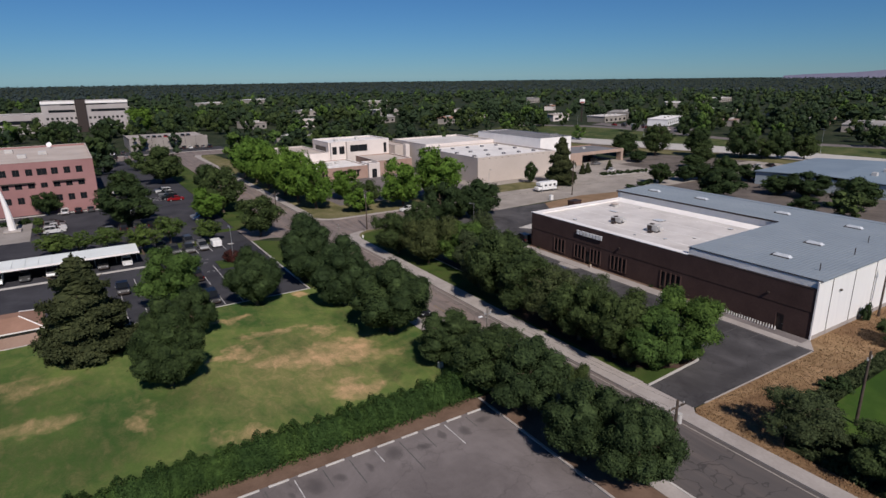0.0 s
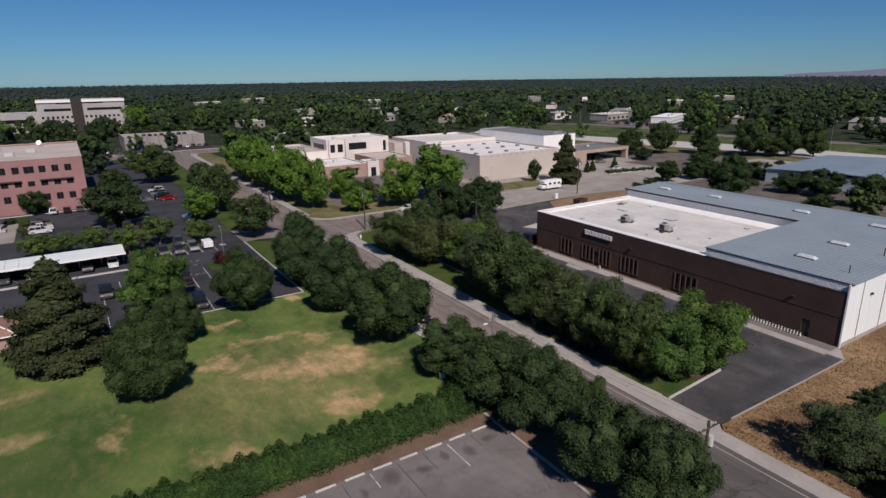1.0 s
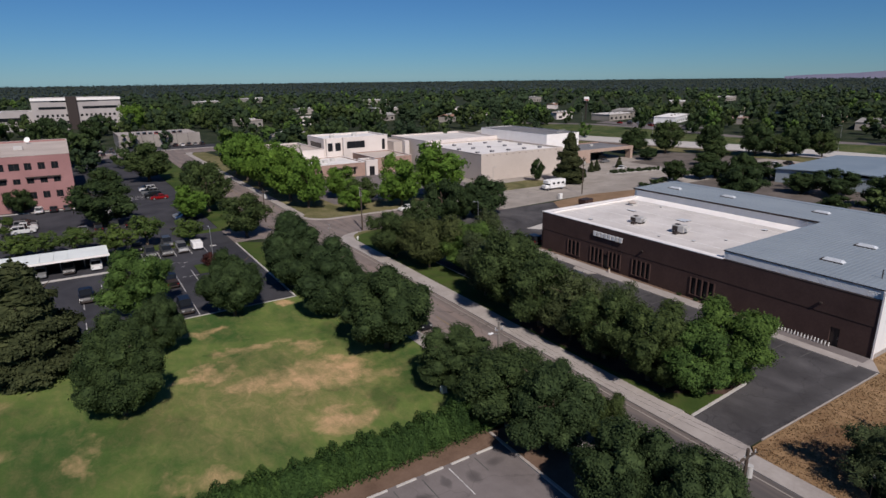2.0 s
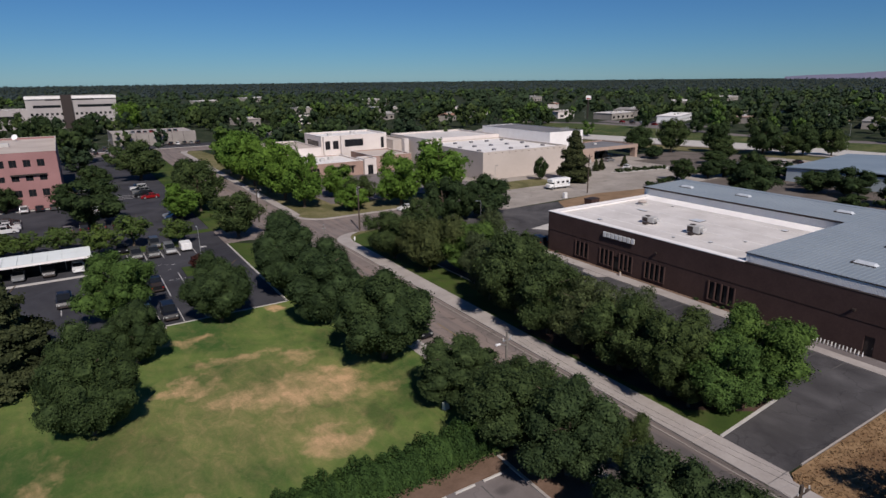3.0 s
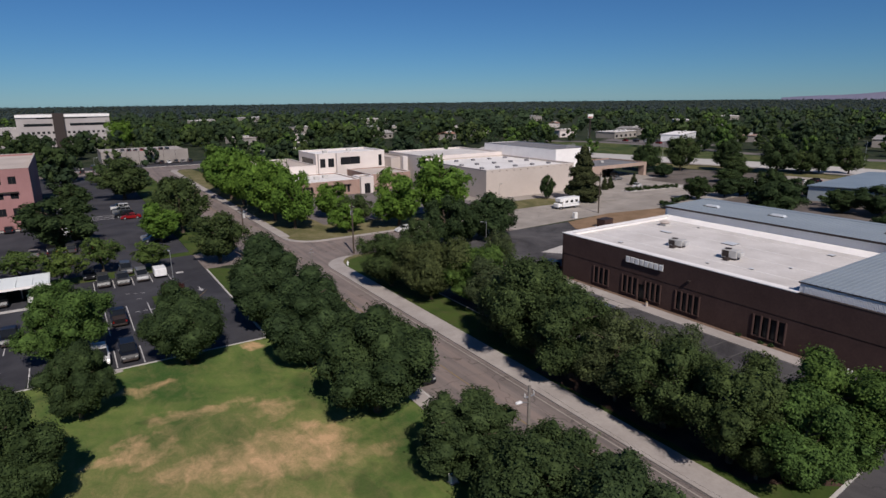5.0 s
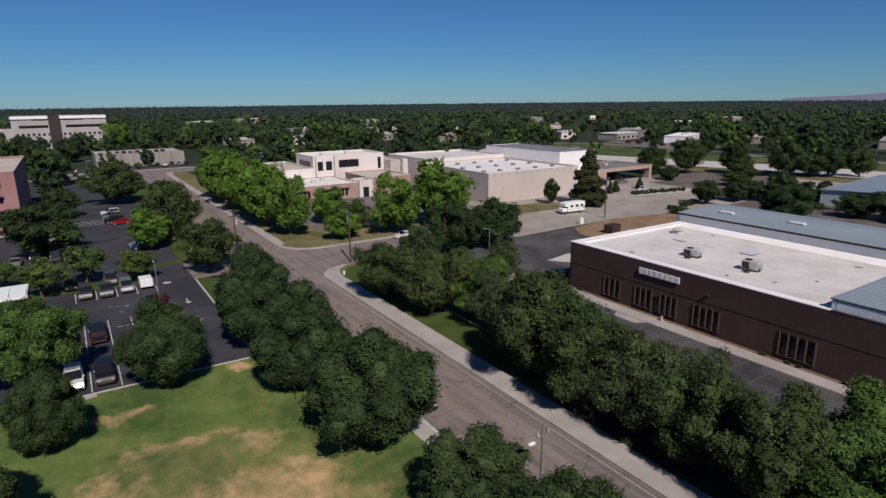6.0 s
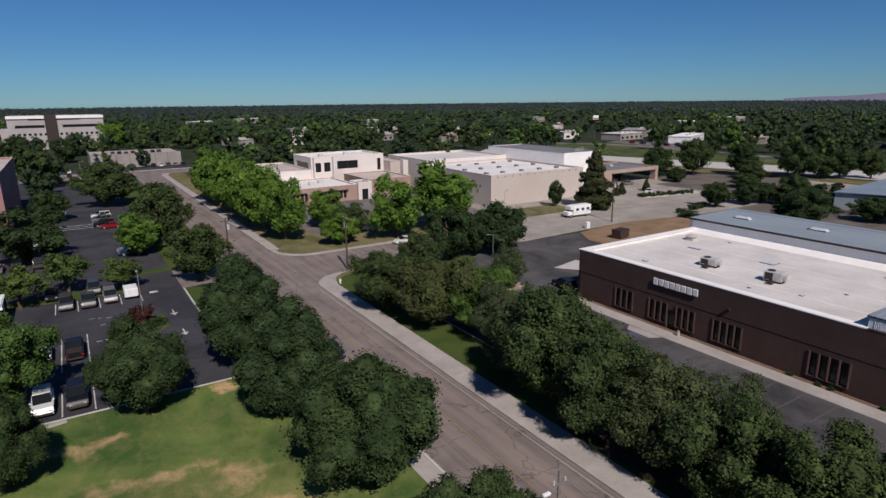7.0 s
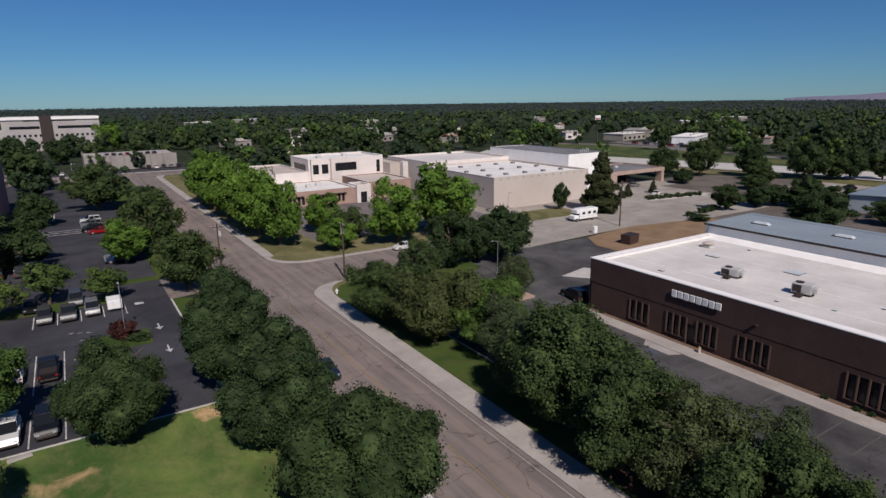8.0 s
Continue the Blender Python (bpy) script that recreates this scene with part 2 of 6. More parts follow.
M_BEIGE = surface("beige_painted_wall", (0.42, 0.365, 0.325), (0.53, 0.47, 0.425), 0.1, 2.5, 0.85, 0.2, 0.15)
M_CREAM = surface("cream_stucco", (0.56, 0.505, 0.475), (0.69, 0.635, 0.60), 0.1, 2.5, 0.85, 0.2, 0.15)
M_GREIGE = surface("grey_beige_panels", (0.31, 0.285, 0.28), (0.42, 0.39, 0.38), 0.1, 2.5, 0.85, 0.2, 0.1)
M_SHINGLE = surface("brown_roof_shingle", (0.22, 0.13, 0.095), (0.33, 0.20, 0.15), 0.4, 6, 0.95, 0.1, 0.3)
M_BRICK = surface("pale_red_brick", (0.27, 0.180, 0.145), (0.39, 0.275, 0.23), 0.3, 6, 0.9, 0.2, 0.3)
M_PINK = surface("rose_brick", (0.245, 0.130, 0.126), (0.345, 0.190, 0.184), 0.15, 4, 0.9, 0.2, 0.2)
M_TANROOF = surface("tan_gravel_roof", (0.38, 0.325, 0.29), (0.52, 0.46, 0.42), 0.12, 3, 0.95, 0.1, 0.3)
M_GREYROOF = surface("grey_gravel_roof", (0.13, 0.13, 0.14), (0.22, 0.22, 0.23), 0.12, 3, 0.95, 0.1, 0.3)
M_CARPORT = surface("pale_carport_sheet", (0.62, 0.66, 0.64), (0.78, 0.82, 0.80), 0.2, 3, 0.5, 0.4, 0)
M_BARK = surface("bark", (0.06, 0.045, 0.032), (0.15, 0.12, 0.09), 1.5, 8, 0.95, 0.1, 0.6)
M_POLE = surface("weathered_pole_wood", (0.045, 0.034, 0.028), (0.11, 0.088, 0.072), 1.0, 6, 0.9, 0.1, 0.4)
M_PALEPOLE = surface("silvered_pole_wood", (0.13, 0.115, 0.10), (0.27, 0.245, 0.22), 1.0, 6, 0.9, 0.1, 0.4)
M_STEEL = plain("galvanised_steel", (0.42, 0.43, 0.44), 0.45, 0.7, 0.5)
M_MILKY = plain("milky_plastic", (0.52, 0.55, 0.58), 0.4)
M_GREYBOX = surface("grey_sheet_metal", (0.38, 0.37, 0.355), (0.55, 0.54, 0.52), 0.8, 4, 0.5, 0.4, 0)
M_WHITE = plain("white_paint", (0.74, 0.74, 0.73), 0.45)
M_BLACK = plain("black_rubber", (0.018, 0.018, 0.018), 0.85)
M_WIRE = plain("black_cable", (0.02, 0.02, 0.02), 0.6)
M_LEAF = foliage("dark_broad_leaves", (0.010, 0.021, 0.009), (0.049, 0.074, 0.027))
M_STREET = foliage("street_tree_leaves", (0.011, 0.023, 0.010), (0.055, 0.081, 0.031))
M_BRIGHT = foliage("bright_maple_leaves", (0.038, 0.080, 0.014), (0.115, 0.20, 0.034))
M_MEDIUM = foliage("medium_green_leaves", (0.014, 0.026, 0.011), (0.072, 0.101, 0.034))
M_OLIVE = foliage("olive_leaves", (0.025, 0.037, 0.018), (0.082, 0.104, 0.044))
M_FRESH = foliage("fresh_green_leaves", (0.024, 0.050, 0.014), (0.088, 0.145, 0.034))
M_YELLOW_LEAF = foliage("yellow_green_leaves", (0.034, 0.062, 0.016), (0.098, 0.138, 0.036))
M_NEEDLE = foliage("conifer_needles", (0.018, 0.026, 0.012), (0.058, 0.067, 0.030))
M_PURPLE = foliage("dark_red_leaves", (0.030, 0.012, 0.012), (0.08, 0.03, 0.025))
M_HEDGE = foliage("hedge_leaves", (0.014, 0.034, 0.010), (0.052, 0.092, 0.024))
# Haze blue is mixed into both far leaf colours, more in the second.
M_WOODS = foliage("far_woods_leaves", (0.013, 0.025, 0.014), (0.040, 0.062, 0.031))
M_HAZEWOODS = foliage("haze_tinted_woods_leaves", (0.026, 0.039, 0.042), (0.046, 0.062, 0.063))


# ---- small builders ----
def part(name, bm, mat, parent=None, label=""):
    me = bpy.data.meshes.new(name)
    bm.to_mesh(me)
    bm.free()
    me.materials.append(mat)
    ob = new(name, me)
    if parent:
        ob.parent = parent
    return tagged(ob, label)


def share(name, me, parent, m=None, label=""):
    ob = new(name, me)
    ob.parent = parent
    if m is not None:
        ob.matrix_basis = m
    return tagged(ob, label)


def thing(name, m, label, category, group="", kind=""):
    ob = new(name)
    ob.empty_display_size = 0.3
    ob.matrix_basis = m
    return tagged(ob, label, category, group, kind)


def box(bm, x0, x1, y0, y1, z0, z1, bevel=0.0):
    vs = [bm.verts.new(p) for p in ((x0, y0, z0), (x1, y0, z0), (x1, y1, z0), (x0, y1, z0), (x0, y0, z1), (x1, y0, z1), (x1, y1, z1), (x0, y1, z1))]
    fs = [bm.faces.new([vs[i] for i in f]) for f in ((3, 2, 1, 0), (4, 5, 6, 7), (0, 1, 5, 4), (1, 2, 6, 5), (2, 3, 7, 6), (3, 0, 4, 7))]
    if bevel:
        bmesh.ops.bevel(bm, geom=list({e for f in fs for e in f.edges}), offset=bevel, segments=1, affect="EDGES")
    return bm


def boxes(*sets, bevel=0.0):
    bm = bmesh.new()
    for s in sets:
        box(bm, *s, bevel=bevel)
    return bm


def slab(points, z0, z1):
    """A flat prism over a polygon given anticlockwise."""
    bm = bmesh.new()
    low = [bm.verts.new((x, y, z0)) for x, y in points]
    top = [bm.verts.new((x, y, z1)) for x, y in points]
    bm.faces.new(top)
    bm.faces.new(list(reversed(low)))
    for i in range(len(points)):
        j = (i + 1) % len(points)
        bm.faces.new((low[i], low[j], top[j], top[i]))
    return bm


def rod(bm, a, b, r0, r1=None, sides=8, caps=True):
    a, b = Vector(a), Vector(b)
    r1 = r0 if r1 is None else r1
    q = (b - a).to_track_quat("Z", "Y")
    rings = [[bm.verts.new(c + q @ Vector((r * math.cos(2 * math.pi * k / sides), r * math.sin(2 * math.pi * k / sides), 0))) for k in range(sides)] for c, r in ((a, r0), (b, r1))]
    for k in range(sides):
        j = (k + 1) % sides
        bm.faces.new((rings[0][k], rings[0][j], rings[1][j], rings[1][k]))
    if caps:
        bm.faces.new(list(reversed(rings[0])))
        bm.faces.new(rings[1])
    return bm


def rods(*sets, sides=8):
    bm = bmesh.new()
    for s in sets:
        rod(bm, *s, sides=sides)
    return bm


def pierced(width, height, holes, thick):
    """A wall in its own plane (x along, z up, front at y = 0, back at y = thick) with real openings (x0, x1, z0, z1)."""
    xs = sorted({0, width, *[h[0] for h in holes], *[h[1] for h in holes]})
    zs = sorted({0, height, *[h[2] for h in holes], *[h[3] for h in holes]})
    bm = bmesh.new()
    grid = {}

    def vert(i, j, k):
        if (i, j, k) not in grid:
            grid[i, j, k] = bm.verts.new((xs[i], thick * k, zs[j]))
        return grid[i, j, k]

    def solid(i, j):
        if not (0 <= i < len(xs) - 1 and 0 <= j < len(zs) - 1):
            return False
        cx, cz = (xs[i] + xs[i + 1]) / 2, (zs[j] + zs[j + 1]) / 2
        return not any(h[0] < cx < h[1] and h[2] < cz < h[3] for h in holes)

    for i in range(len(xs) - 1):
        for j in range(len(zs) - 1):
            if not solid(i, j):
                continue
            bm.faces.new((vert(i, j, 0), vert(i + 1, j, 0), vert(i + 1, j + 1, 0), vert(i, j + 1, 0)))
            bm.faces.new((vert(i, j + 1, 1), vert(i + 1, j + 1, 1), vert(i + 1, j, 1), vert(i, j, 1)))
            for di, dj, a, b in ((-1, 0, (i, j + 1), (i, j)), (1, 0, (i + 1, j), (i + 1, j + 1)), (0, -1, (i, j), (i + 1, j)), (0, 1, (i + 1, j + 1), (i, j + 1))):
                if not solid(i + di, j + dj):
                    bm.faces.new((vert(*a, 0), vert(*a, 1), vert(*b, 1), vert(*b, 0)))
    return bm


def turned(bm, m):
    bm.transform(m)
    return bm


def cloud_mesh(name, verts, faces, mat):
    """A mesh from numpy arrays of triangles or quads."""
    me = bpy.data.meshes.new(name)
    me.from_pydata(verts.tolist(), [], faces.tolist())
    me.materials.append(mat)
    return me


# ---- the ground, roads and lots ----
def setting(name, bm, mat, label, category):
    return tagged(part(name, bm, mat), label, category, "", "structure")


def arc(cx, cy, r, a0, a1, n=8):
    return [(cx + r * math.cos(radians(a0 + (a1 - a0) * k / n)), cy + r * math.sin(radians(a0 + (a1 - a0) * k / n))) for k in range(n + 1)]


def sheet(x0, x1, y0, y1, z0, z1):
    return boxes((x0, x1, y0, y1, z0, z1))


setting("ground", sheet(-4900, 4900, -4900, 4900, -0.6, -0.06), M_GROUND, "flat grassy and wooded valley floor reaching the horizon", "ground")
setting("road", slab([(39.6, -90), (49.1, -90), (49.1, 114), *arc(55.1, 114, 6, 180, 90), (96, 120), (96, 134.6), *arc(56.1, 141.6, 7, 270, 180), (49.1, 141.6), (49.1, 300), (39.6, 300), (39.6, 142), *arc(33.6, 142, 6, 0, -90), (30.34, 136), (30.34, 126.2), *arc(33.6, 121, 6, 90, 0)], -0.3, 0.0), M_ROAD, "worn grey-brown asphalt street with patched cracks", "road")
setting("lot_mouth", slab([(30.34, 136.01), (33.6, 136.01), (39.55, 141.9), (39.3, 143.9), (30.34, 138.4)], -0.3, -0.004), M_ROAD, "worn asphalt car park mouth", "road")
setting("verge", slab([(51.6, 112.0), (60, 112.0), (60, 119.7), (56.0, 119.7), (53.3, 118.5), (51.6, 116.2)], -0.3, 0.10), M_PALELAWN, "worn grass at the street corner", "verge")
setting("side_road", slab([(96.01, 120), (128, 121.55), (152.05, 117.45), (240, 117.5), (240, 134), (96.01, 134.6)], -0.3, 0.0), M_PALEROAD, "pale sun-bleached asphalt side street", "road")
setting("pavement", slab([(49.1, -90), (51.2, -90), (51.2, 27.5), (52.1, 28.4), (49.4, 28.4), (49.1, 28.4)], -0.3, 0.14), M_CONCRETE, "pale concrete pavement along the street", "pavement")
setting("pavement", slab([(49.4, 35.2), (52.1, 35.2), (51.9, 38), (51.9, 114.2), *arc(58.1, 114.2, 6, 180, 110, 5), (55.5, 119.9), *arc(55.1, 114, 5.7, 95, 180, 8)], -0.3, 0.14), M_CONCRETE, "pale concrete pavement along the street", "pavement")
setting("kerb", slab([(49.1, 28.4), (49.1, 28.41), (49.38, 35.2), (49.38, 114), *reversed(arc(55.1, 114, 5.72, 90, 180, 8)), *arc(55.1, 114, 6, 90, 180, 8), (49.1, 35.2)], -0.3, 0.16), M_CONCRETE, "worn concrete street kerb", "kerb")
setting("driveway", slab([(49.1, 28.42), (52.1, 28.42), (52.1, 35.18), (49.1, 35.18)], -0.3, 0.03), M_CONCRETE, "concrete driveway apron crossing the pavement", "driveway")
setting("gutter", sheet(48.45, 48.6, -90, 113, -0.2, 0.012), M_PALEROAD, "pale concrete gutter lip along the street", "gutter")
setting("pavement", sheet(37.7, 39.35, -90, 121, -0.3, 0.13), M_CONCRETE, "narrow concrete pavement beside the lawn", "pavement")
setting("kerb", sheet(39.36, 39.62, -90, 121, -0.3, 0.15), M_KERB, "worn concrete street kerb", "kerb")
setting("verge", sheet(33.9, 37.69, -90, 43, -0.3, 0.1), M_SOIL, "bare soil strip under the street trees", "verge")
setting("lawn", sheet(-70, 37.69, 43.6, 88.6, -0.3, 0.1), M_LAWN, "mown green lawn with large dry straw patches", "lawn")
setting("verge", slab([(30.6, 88.62), (37.69, 88.62), (37.69, 121), (31.5, 126), (30.6, 126)], -0.3, 0.11), M_VERGE, "green grass strip between car park and street", "verge")
setting("verge", slab([(30.2, 138.5), (39.3, 144), (39.3, 300), (30.2, 300)], -0.3, 0.11), M_VERGE, "green grass strip between car park and street", "verge")
setting("kerb", sheet(30.34, 30.59, 88.62, 126, -0.3, 0.14), M_KERB, "pale concrete car park kerb", "kerb")
setting("kerb", sheet(-70, 30.3, 88.62, 88.88, -0.3, 0.14), M_KERB, "pale concrete car park kerb", "kerb")
setting("parking_lot", sheet(-120, 30.33, 88.9, 300, -0.3, 0.0), M_DARKLOT, "dark sealed asphalt office car park", "parking lot")
setting("parking_lot", sheet(-70, 33.6, -60, 41.25, -0.3, 0.0), M_LOT, "faded grey asphalt car park with cracks", "parking lot")
setting("kerb", sheet(33.61, 33.88, -60, 43, -0.3, 0.14), M_CONCRETE, "low concrete car park kerb", "kerb")
setting("planting_bed", sheet(-70, 33.6, 41.27, 43.58, -0.3, 0.06), M_SOIL, "bare reddish soil bed beside the hedge", "soil bed")
# the brown shop's lot and planting
setting("parking_lot", slab([(52.11, 28.42), (77.0, 28.42), (77.0, 90), (84, 92.5), (108, 90.5), (109, 91), (108.1, 113), (112, 119.4), (96, 119.9), (72, 119.8), (72, 104), (63, 101.5), (57.3, 99), (57.3, 74), (63.2, 66), (63.2, 35.0), (52.11, 34.2)], -0.3, 0.0), M_SHOPLOT, "patched sealed asphalt shop car park", "parking lot")
setting("verge", slab([(51.91, 40), (52.11, 34.45), (58.4, 34.92), (52.89, 39.0), (52.2, 63), (62.3, 66), (60.5, 70), (57.4, 74), (57.4, 99.2), (56, 101), (51.91, 101)], -0.3, 0.13), M_VERGE, "green planted strip with street trees", "verge")
# Mulch bed, widened so its dark colour stands in for tree shade too.
setting("planting_bed", slab([(58.41, 34.92), (62.3, 35.2), (62.9, 35.8), (62.3, 37), (62.3, 65.99), (52.21, 62.99), (52.9, 39.0)], -0.3, 0.12), M_MULCH, "dark bark mulch bed under the street trees", "planting bed")
setting("kerb", slab([(52.11, 34.22), (62.5, 35.0), (63.15, 35.6), (63.1, 36.4), (62.58, 37.0), (62.58, 66.1), (60.75, 70.2), (57.66, 74.1), (57.66, 99.3), (57.42, 99.2), (57.42, 74.0), (60.5, 70.02), (62.32, 65.95), (62.32, 36.9), (62.86, 36.2), (62.9, 35.75), (62.4, 35.22), (52.11, 34.44)], -0.3, 0.15), M_KERB, "pale concrete planting kerb", "kerb")
setting("verge", slab([(51.91, 101.02), (56, 101.02), (63, 102.5), (71.5, 107), (74, 110.6), (79.5, 113.6), (80, 119), (58, 119), (54.4, 117.4), (52.7, 115.6), (51.91, 114.1)], -0.3, 0.13), M_VERGE, "green grass corner with young trees", "verge")
setting("verge", slab([(51.95, 113.6), (53.2, 113.6), (58.2, 118.7), (58.2, 119.8), (55.6, 119.85), (53.2, 117.9)], -0.3, 0.124), M_PALELAWN, "worn grass at the street corner", "verge")
setting("kerb", sheet(54, 76.9, 28.28, 28.4, -0.3, 0.10), M_CONCRETE, "broken concrete edging beside dry grass", "kerb")
setting("pavement", sheet(77.01, 79.2, 44.8, 88, -0.3, 0.12), M_CONCRETE, "concrete walk along the shop front", "pavement")
setting("ramp", slab([(75.6, 71.4), (77.0, 70.6), (77.0, 75.6), (75.6, 74.8)], -0.3, 0.06), M_CONCRETE, "concrete ramp from the shop walk to the lot", "ramp")
setting("planting_bed", sheet(79.21, 80.0, 44.8, 88, -0.3, 0.08), M_SOIL, "bark bed along the shop wall", "soil bed")
setting("pavement", sheet(76.5, 78.1, 30.4, 44.79, -0.3, 0.12), M_CONCRETE, "concrete walk along the shop front", "pavement")
setting("pavement", sheet(78.11, 80.0, 30.4, 44.79, -0.3, 0.11), M_LOT, "grey asphalt strip under the bicycle rack", "pavement")
setting("pavement", slab([(77.01, 28.2), (80.2, 30.28), (80.0, 30.39), (77.01, 30.39)], -0.3, 0.115), M_CONCRETE, "concrete corner beside the shop wall", "pavement")
setting("dry_verge", slab([(51.21, -60), (52.4, -60), (52.6, 8), (53.2, 19), (58, 23), (66, 22.6), (90, 23.5), (160, 25), (160, 30.2), (80, 30.2), (77, 28.17), (52.2, 28.17), (51.21, 27.4)], -0.3, 0.08), M_DRY, "strip of tall dry straw grass", "dry grass")
setting("field", slab([(57.01, -60), (200, -60), (200, 24), (160, 22.9), (90, 21.4), (66, 20.4), (60.05, 16.9), (58.62, 11.9)], -0.3, 0.07), M_FIELD, "green mown field", "field")
setting("scrub", slab([(52.41, -60), (57, -60), (58.6, 12), (60, 17), (66, 20.5), (90, 21.5), (160, 23), (160, 24.9), (90, 23.4), (66, 22.5), (58, 22.9), (53.21, 18.9), (52.61, 8)], -0.3, 0.075), M_SCRUB, "dark weedy scrub between dry grass and field", "scrub")
setting("concrete_pad", sheet(8.6, 15.0, 211, 222, -0.1, 0.05), M_KERB, "pale concrete pad in the office car park", "concrete pad")
setting("concrete_pad", slab([(87.6, 101.4), (90.4, 97.8), (95, 100.6), (94.4, 103)], -0.1, 0.05), M_KERB, "broken pale concrete pad behind the shop", "concrete pad")
setting("brown_field", slab([(109, 91), (120.7, 89.2), (152, 99), (152, 117.4), (128, 121.5), (112, 119.4), (108.1, 113)], -0.3, 0.05), M_BROWNFIELD, "brown dried-out vacant field", "field")
setting("forecourt", sheet(152.1, 240, 40, 117.3, -0.3, 0.0), M_YARD, "grey paved yard behind the warehouses", "yard")
setting("forecourt", slab([(96, 134.9), (188, 134.5), (188, 172.8), (150, 175), (96, 170)], -0.3, 0.02), M_PALEROAD, "pale paved forecourt of the theatre", "forecourt")
setting("parking_lot", slab([(188.05, 134.5), (240, 134.3), (226, 170), (188.05, 172.8)], -0.3, 0.02), M_YARD, "grey-brown asphalt yard beside the theatre", "parking lot")
setting("verge", slab([(100, 140), (132, 139.5), (132, 150), (115, 150), (100, 148)], -0.3, 0.09), M_PALELAWN, "patchy dry grass beside the theatre", "dry grass")
setting("verge", slab([(51.15, 142.4), *arc(56.1, 141.6, 5.98, 180, 270, 6), (95.9, 135.62), (95.9, 148), (62, 150), (62, 250), (58, 297), (53.5, 299.5), (51.3, 292), (51.3, 146), (51.15, 142.5)], -0.3, 0.12), M_PALELAWN, "thin pale lawn with street trees", "verge")
setting("pavement", slab([(49.15, 141.8), (51.14, 142.5), (51.28, 146), (51.28, 292), (53.3, 300.5), (50.4, 300.5), (49.15, 296)], -0.3, 0.14), M_CONCRETE, "pale concrete pavement along the avenue", "pavement")
setting("kerb", slab([*arc(56.1, 141.6, 6.95, 180, 270, 8), (95.9, 134.65), (95.9, 135.6), *reversed(arc(56.1, 141.6, 6.0, 180, 270, 8))], -0.3, 0.16), M_CONCRETE, "pale concrete kerb round the corner", "kerb")
setting("forecourt", sheet(62.1, 110, 150.1, 192, -0.3, 0.03), M_LOT, "grey asphalt court before the shop", "forecourt")
# painted lines
for k in range(-6, 8):
    setting("parking_line", sheet(11.43 + 2.7 * k - 0.05, 11.43 + 2.7 * k + 0.05, (35.6, 37.9, 36.8, 38.6)[k % 4], 40.7, -0.05, 0.006), M_FAINT if k % 3 else M_LINE, "worn white stall line", "road marking")
for k in range(-6, 8):
    if 11.43 + 2.7 * k + 2.4 < 33:
        stop = tagged(part("wheel_stop", boxes((11.43 + 2.7 * k + 0.42, 11.43 + 2.7 * k + 2.3, 40.9, 41.12, 0, 0.15), bevel=0.03), M_KERB), "white-painted concrete wheel stop on asphalt", "wheel stop", "wheel stops")
for y0, y1 in ((39, 70), (73, 112), (150, 240)):
    setting("centre_line", sheet(44.32, 44.45, y0, y1, -0.05, 0.006), M_YELLOW, "faded yellow centre line", "road marking")
for k in range(12):
    y = 35.2 + 3.0 * k
    setting("parking_line", sheet(71.6, 76.9, y, y + 0.11, -0.05, 0.006), M_FAINT, "worn white stall line", "road marking")
setting("parking_patch", sheet(74.6, 76.4, 72.2, 74.0, -0.05, 0.005), plain("blue_stall_paint", (0.075, 0.085, 0.115), 0.8, 0, 0.2, 0.5, 3), "faded blue stall marking", "road marking")
for k in range(5):
    setting("parking_line", sheet(13.0 + 2.8 * k - 0.06, 13.0 + 2.8 * k + 0.06, 123.0, 128.5, -0.05, 0.006), M_LINE, "white stall line", "road marking")
for k in range(-4, 3):
    setting("parking_line", sheet(13.7 + 2.8 * k - 0.06, 13.7 + 2.8 * k + 0.06, 89.5, 95.2, -0.05, 0.006), M_LINE, "white stall line", "road marking")
    setting("parking_line", sheet(13.7 + 2.8 * k - 0.06, 13.7 + 2.8 * k + 0.06, 100.8, 112.4, -0.05, 0.006), M_LINE, "white stall line", "road marking")
for x, y in ((27.3, 105.9), (27.3, 114.6)):
    bm = boxes((x - 0.09, x + 0.09, y, y + 1.6, -0.05, 0.006))
    v = [bm.verts.new(p) for p in ((x - 0.5, y, 0.006), (x, y - 1.0, 0.006), (x + 0.5, y, 0.006))]
    bm.faces.new(v)
    setting("arrow_marking", bm, M_LINE, "white painted traffic arrow", "road marking")
setting("stall_sign_marking", sheet(25.5, 26.7, 126.4, 127.4, -0.05, 0.006), M_LINE, "white painted stall symbol", "road marking")
setting("hatching", boxes(*[(10 + 0.5 * k, 24 + 0.2 * k, 190 + 2.4 * k, 190.3 + 2.4 * k, -0.05, 0.006) for k in range(3)]), M_LINE, "white painted crossing bars", "road marking")


# ---- hedge ----
def leaf_tris(centres, normals, size, rng):
    """One small leaf blade at each place: a triangle lying across the given direction."""
    n = len(centres)
    nrm = normals / np.linalg.norm(normals, axis=1, keepdims=True)
    a = np.cross(nrm, rng.normal(size=(n, 3)))
    a /= np.linalg.norm(a, axis=1, keepdims=True) + 1e-9
    b = np.cross(nrm, a)
    s = (size * rng.uniform(0.6, 1.35, n))[:, None]
    verts = np.stack([centres - a * s * 0.7 - b * s * 0.45, centres + a * s * 0.7 - b * s * 0.45, centres + b * s], 1).reshape(-1, 3)
    return verts, np.arange(3 * n).reshape(-1, 3)


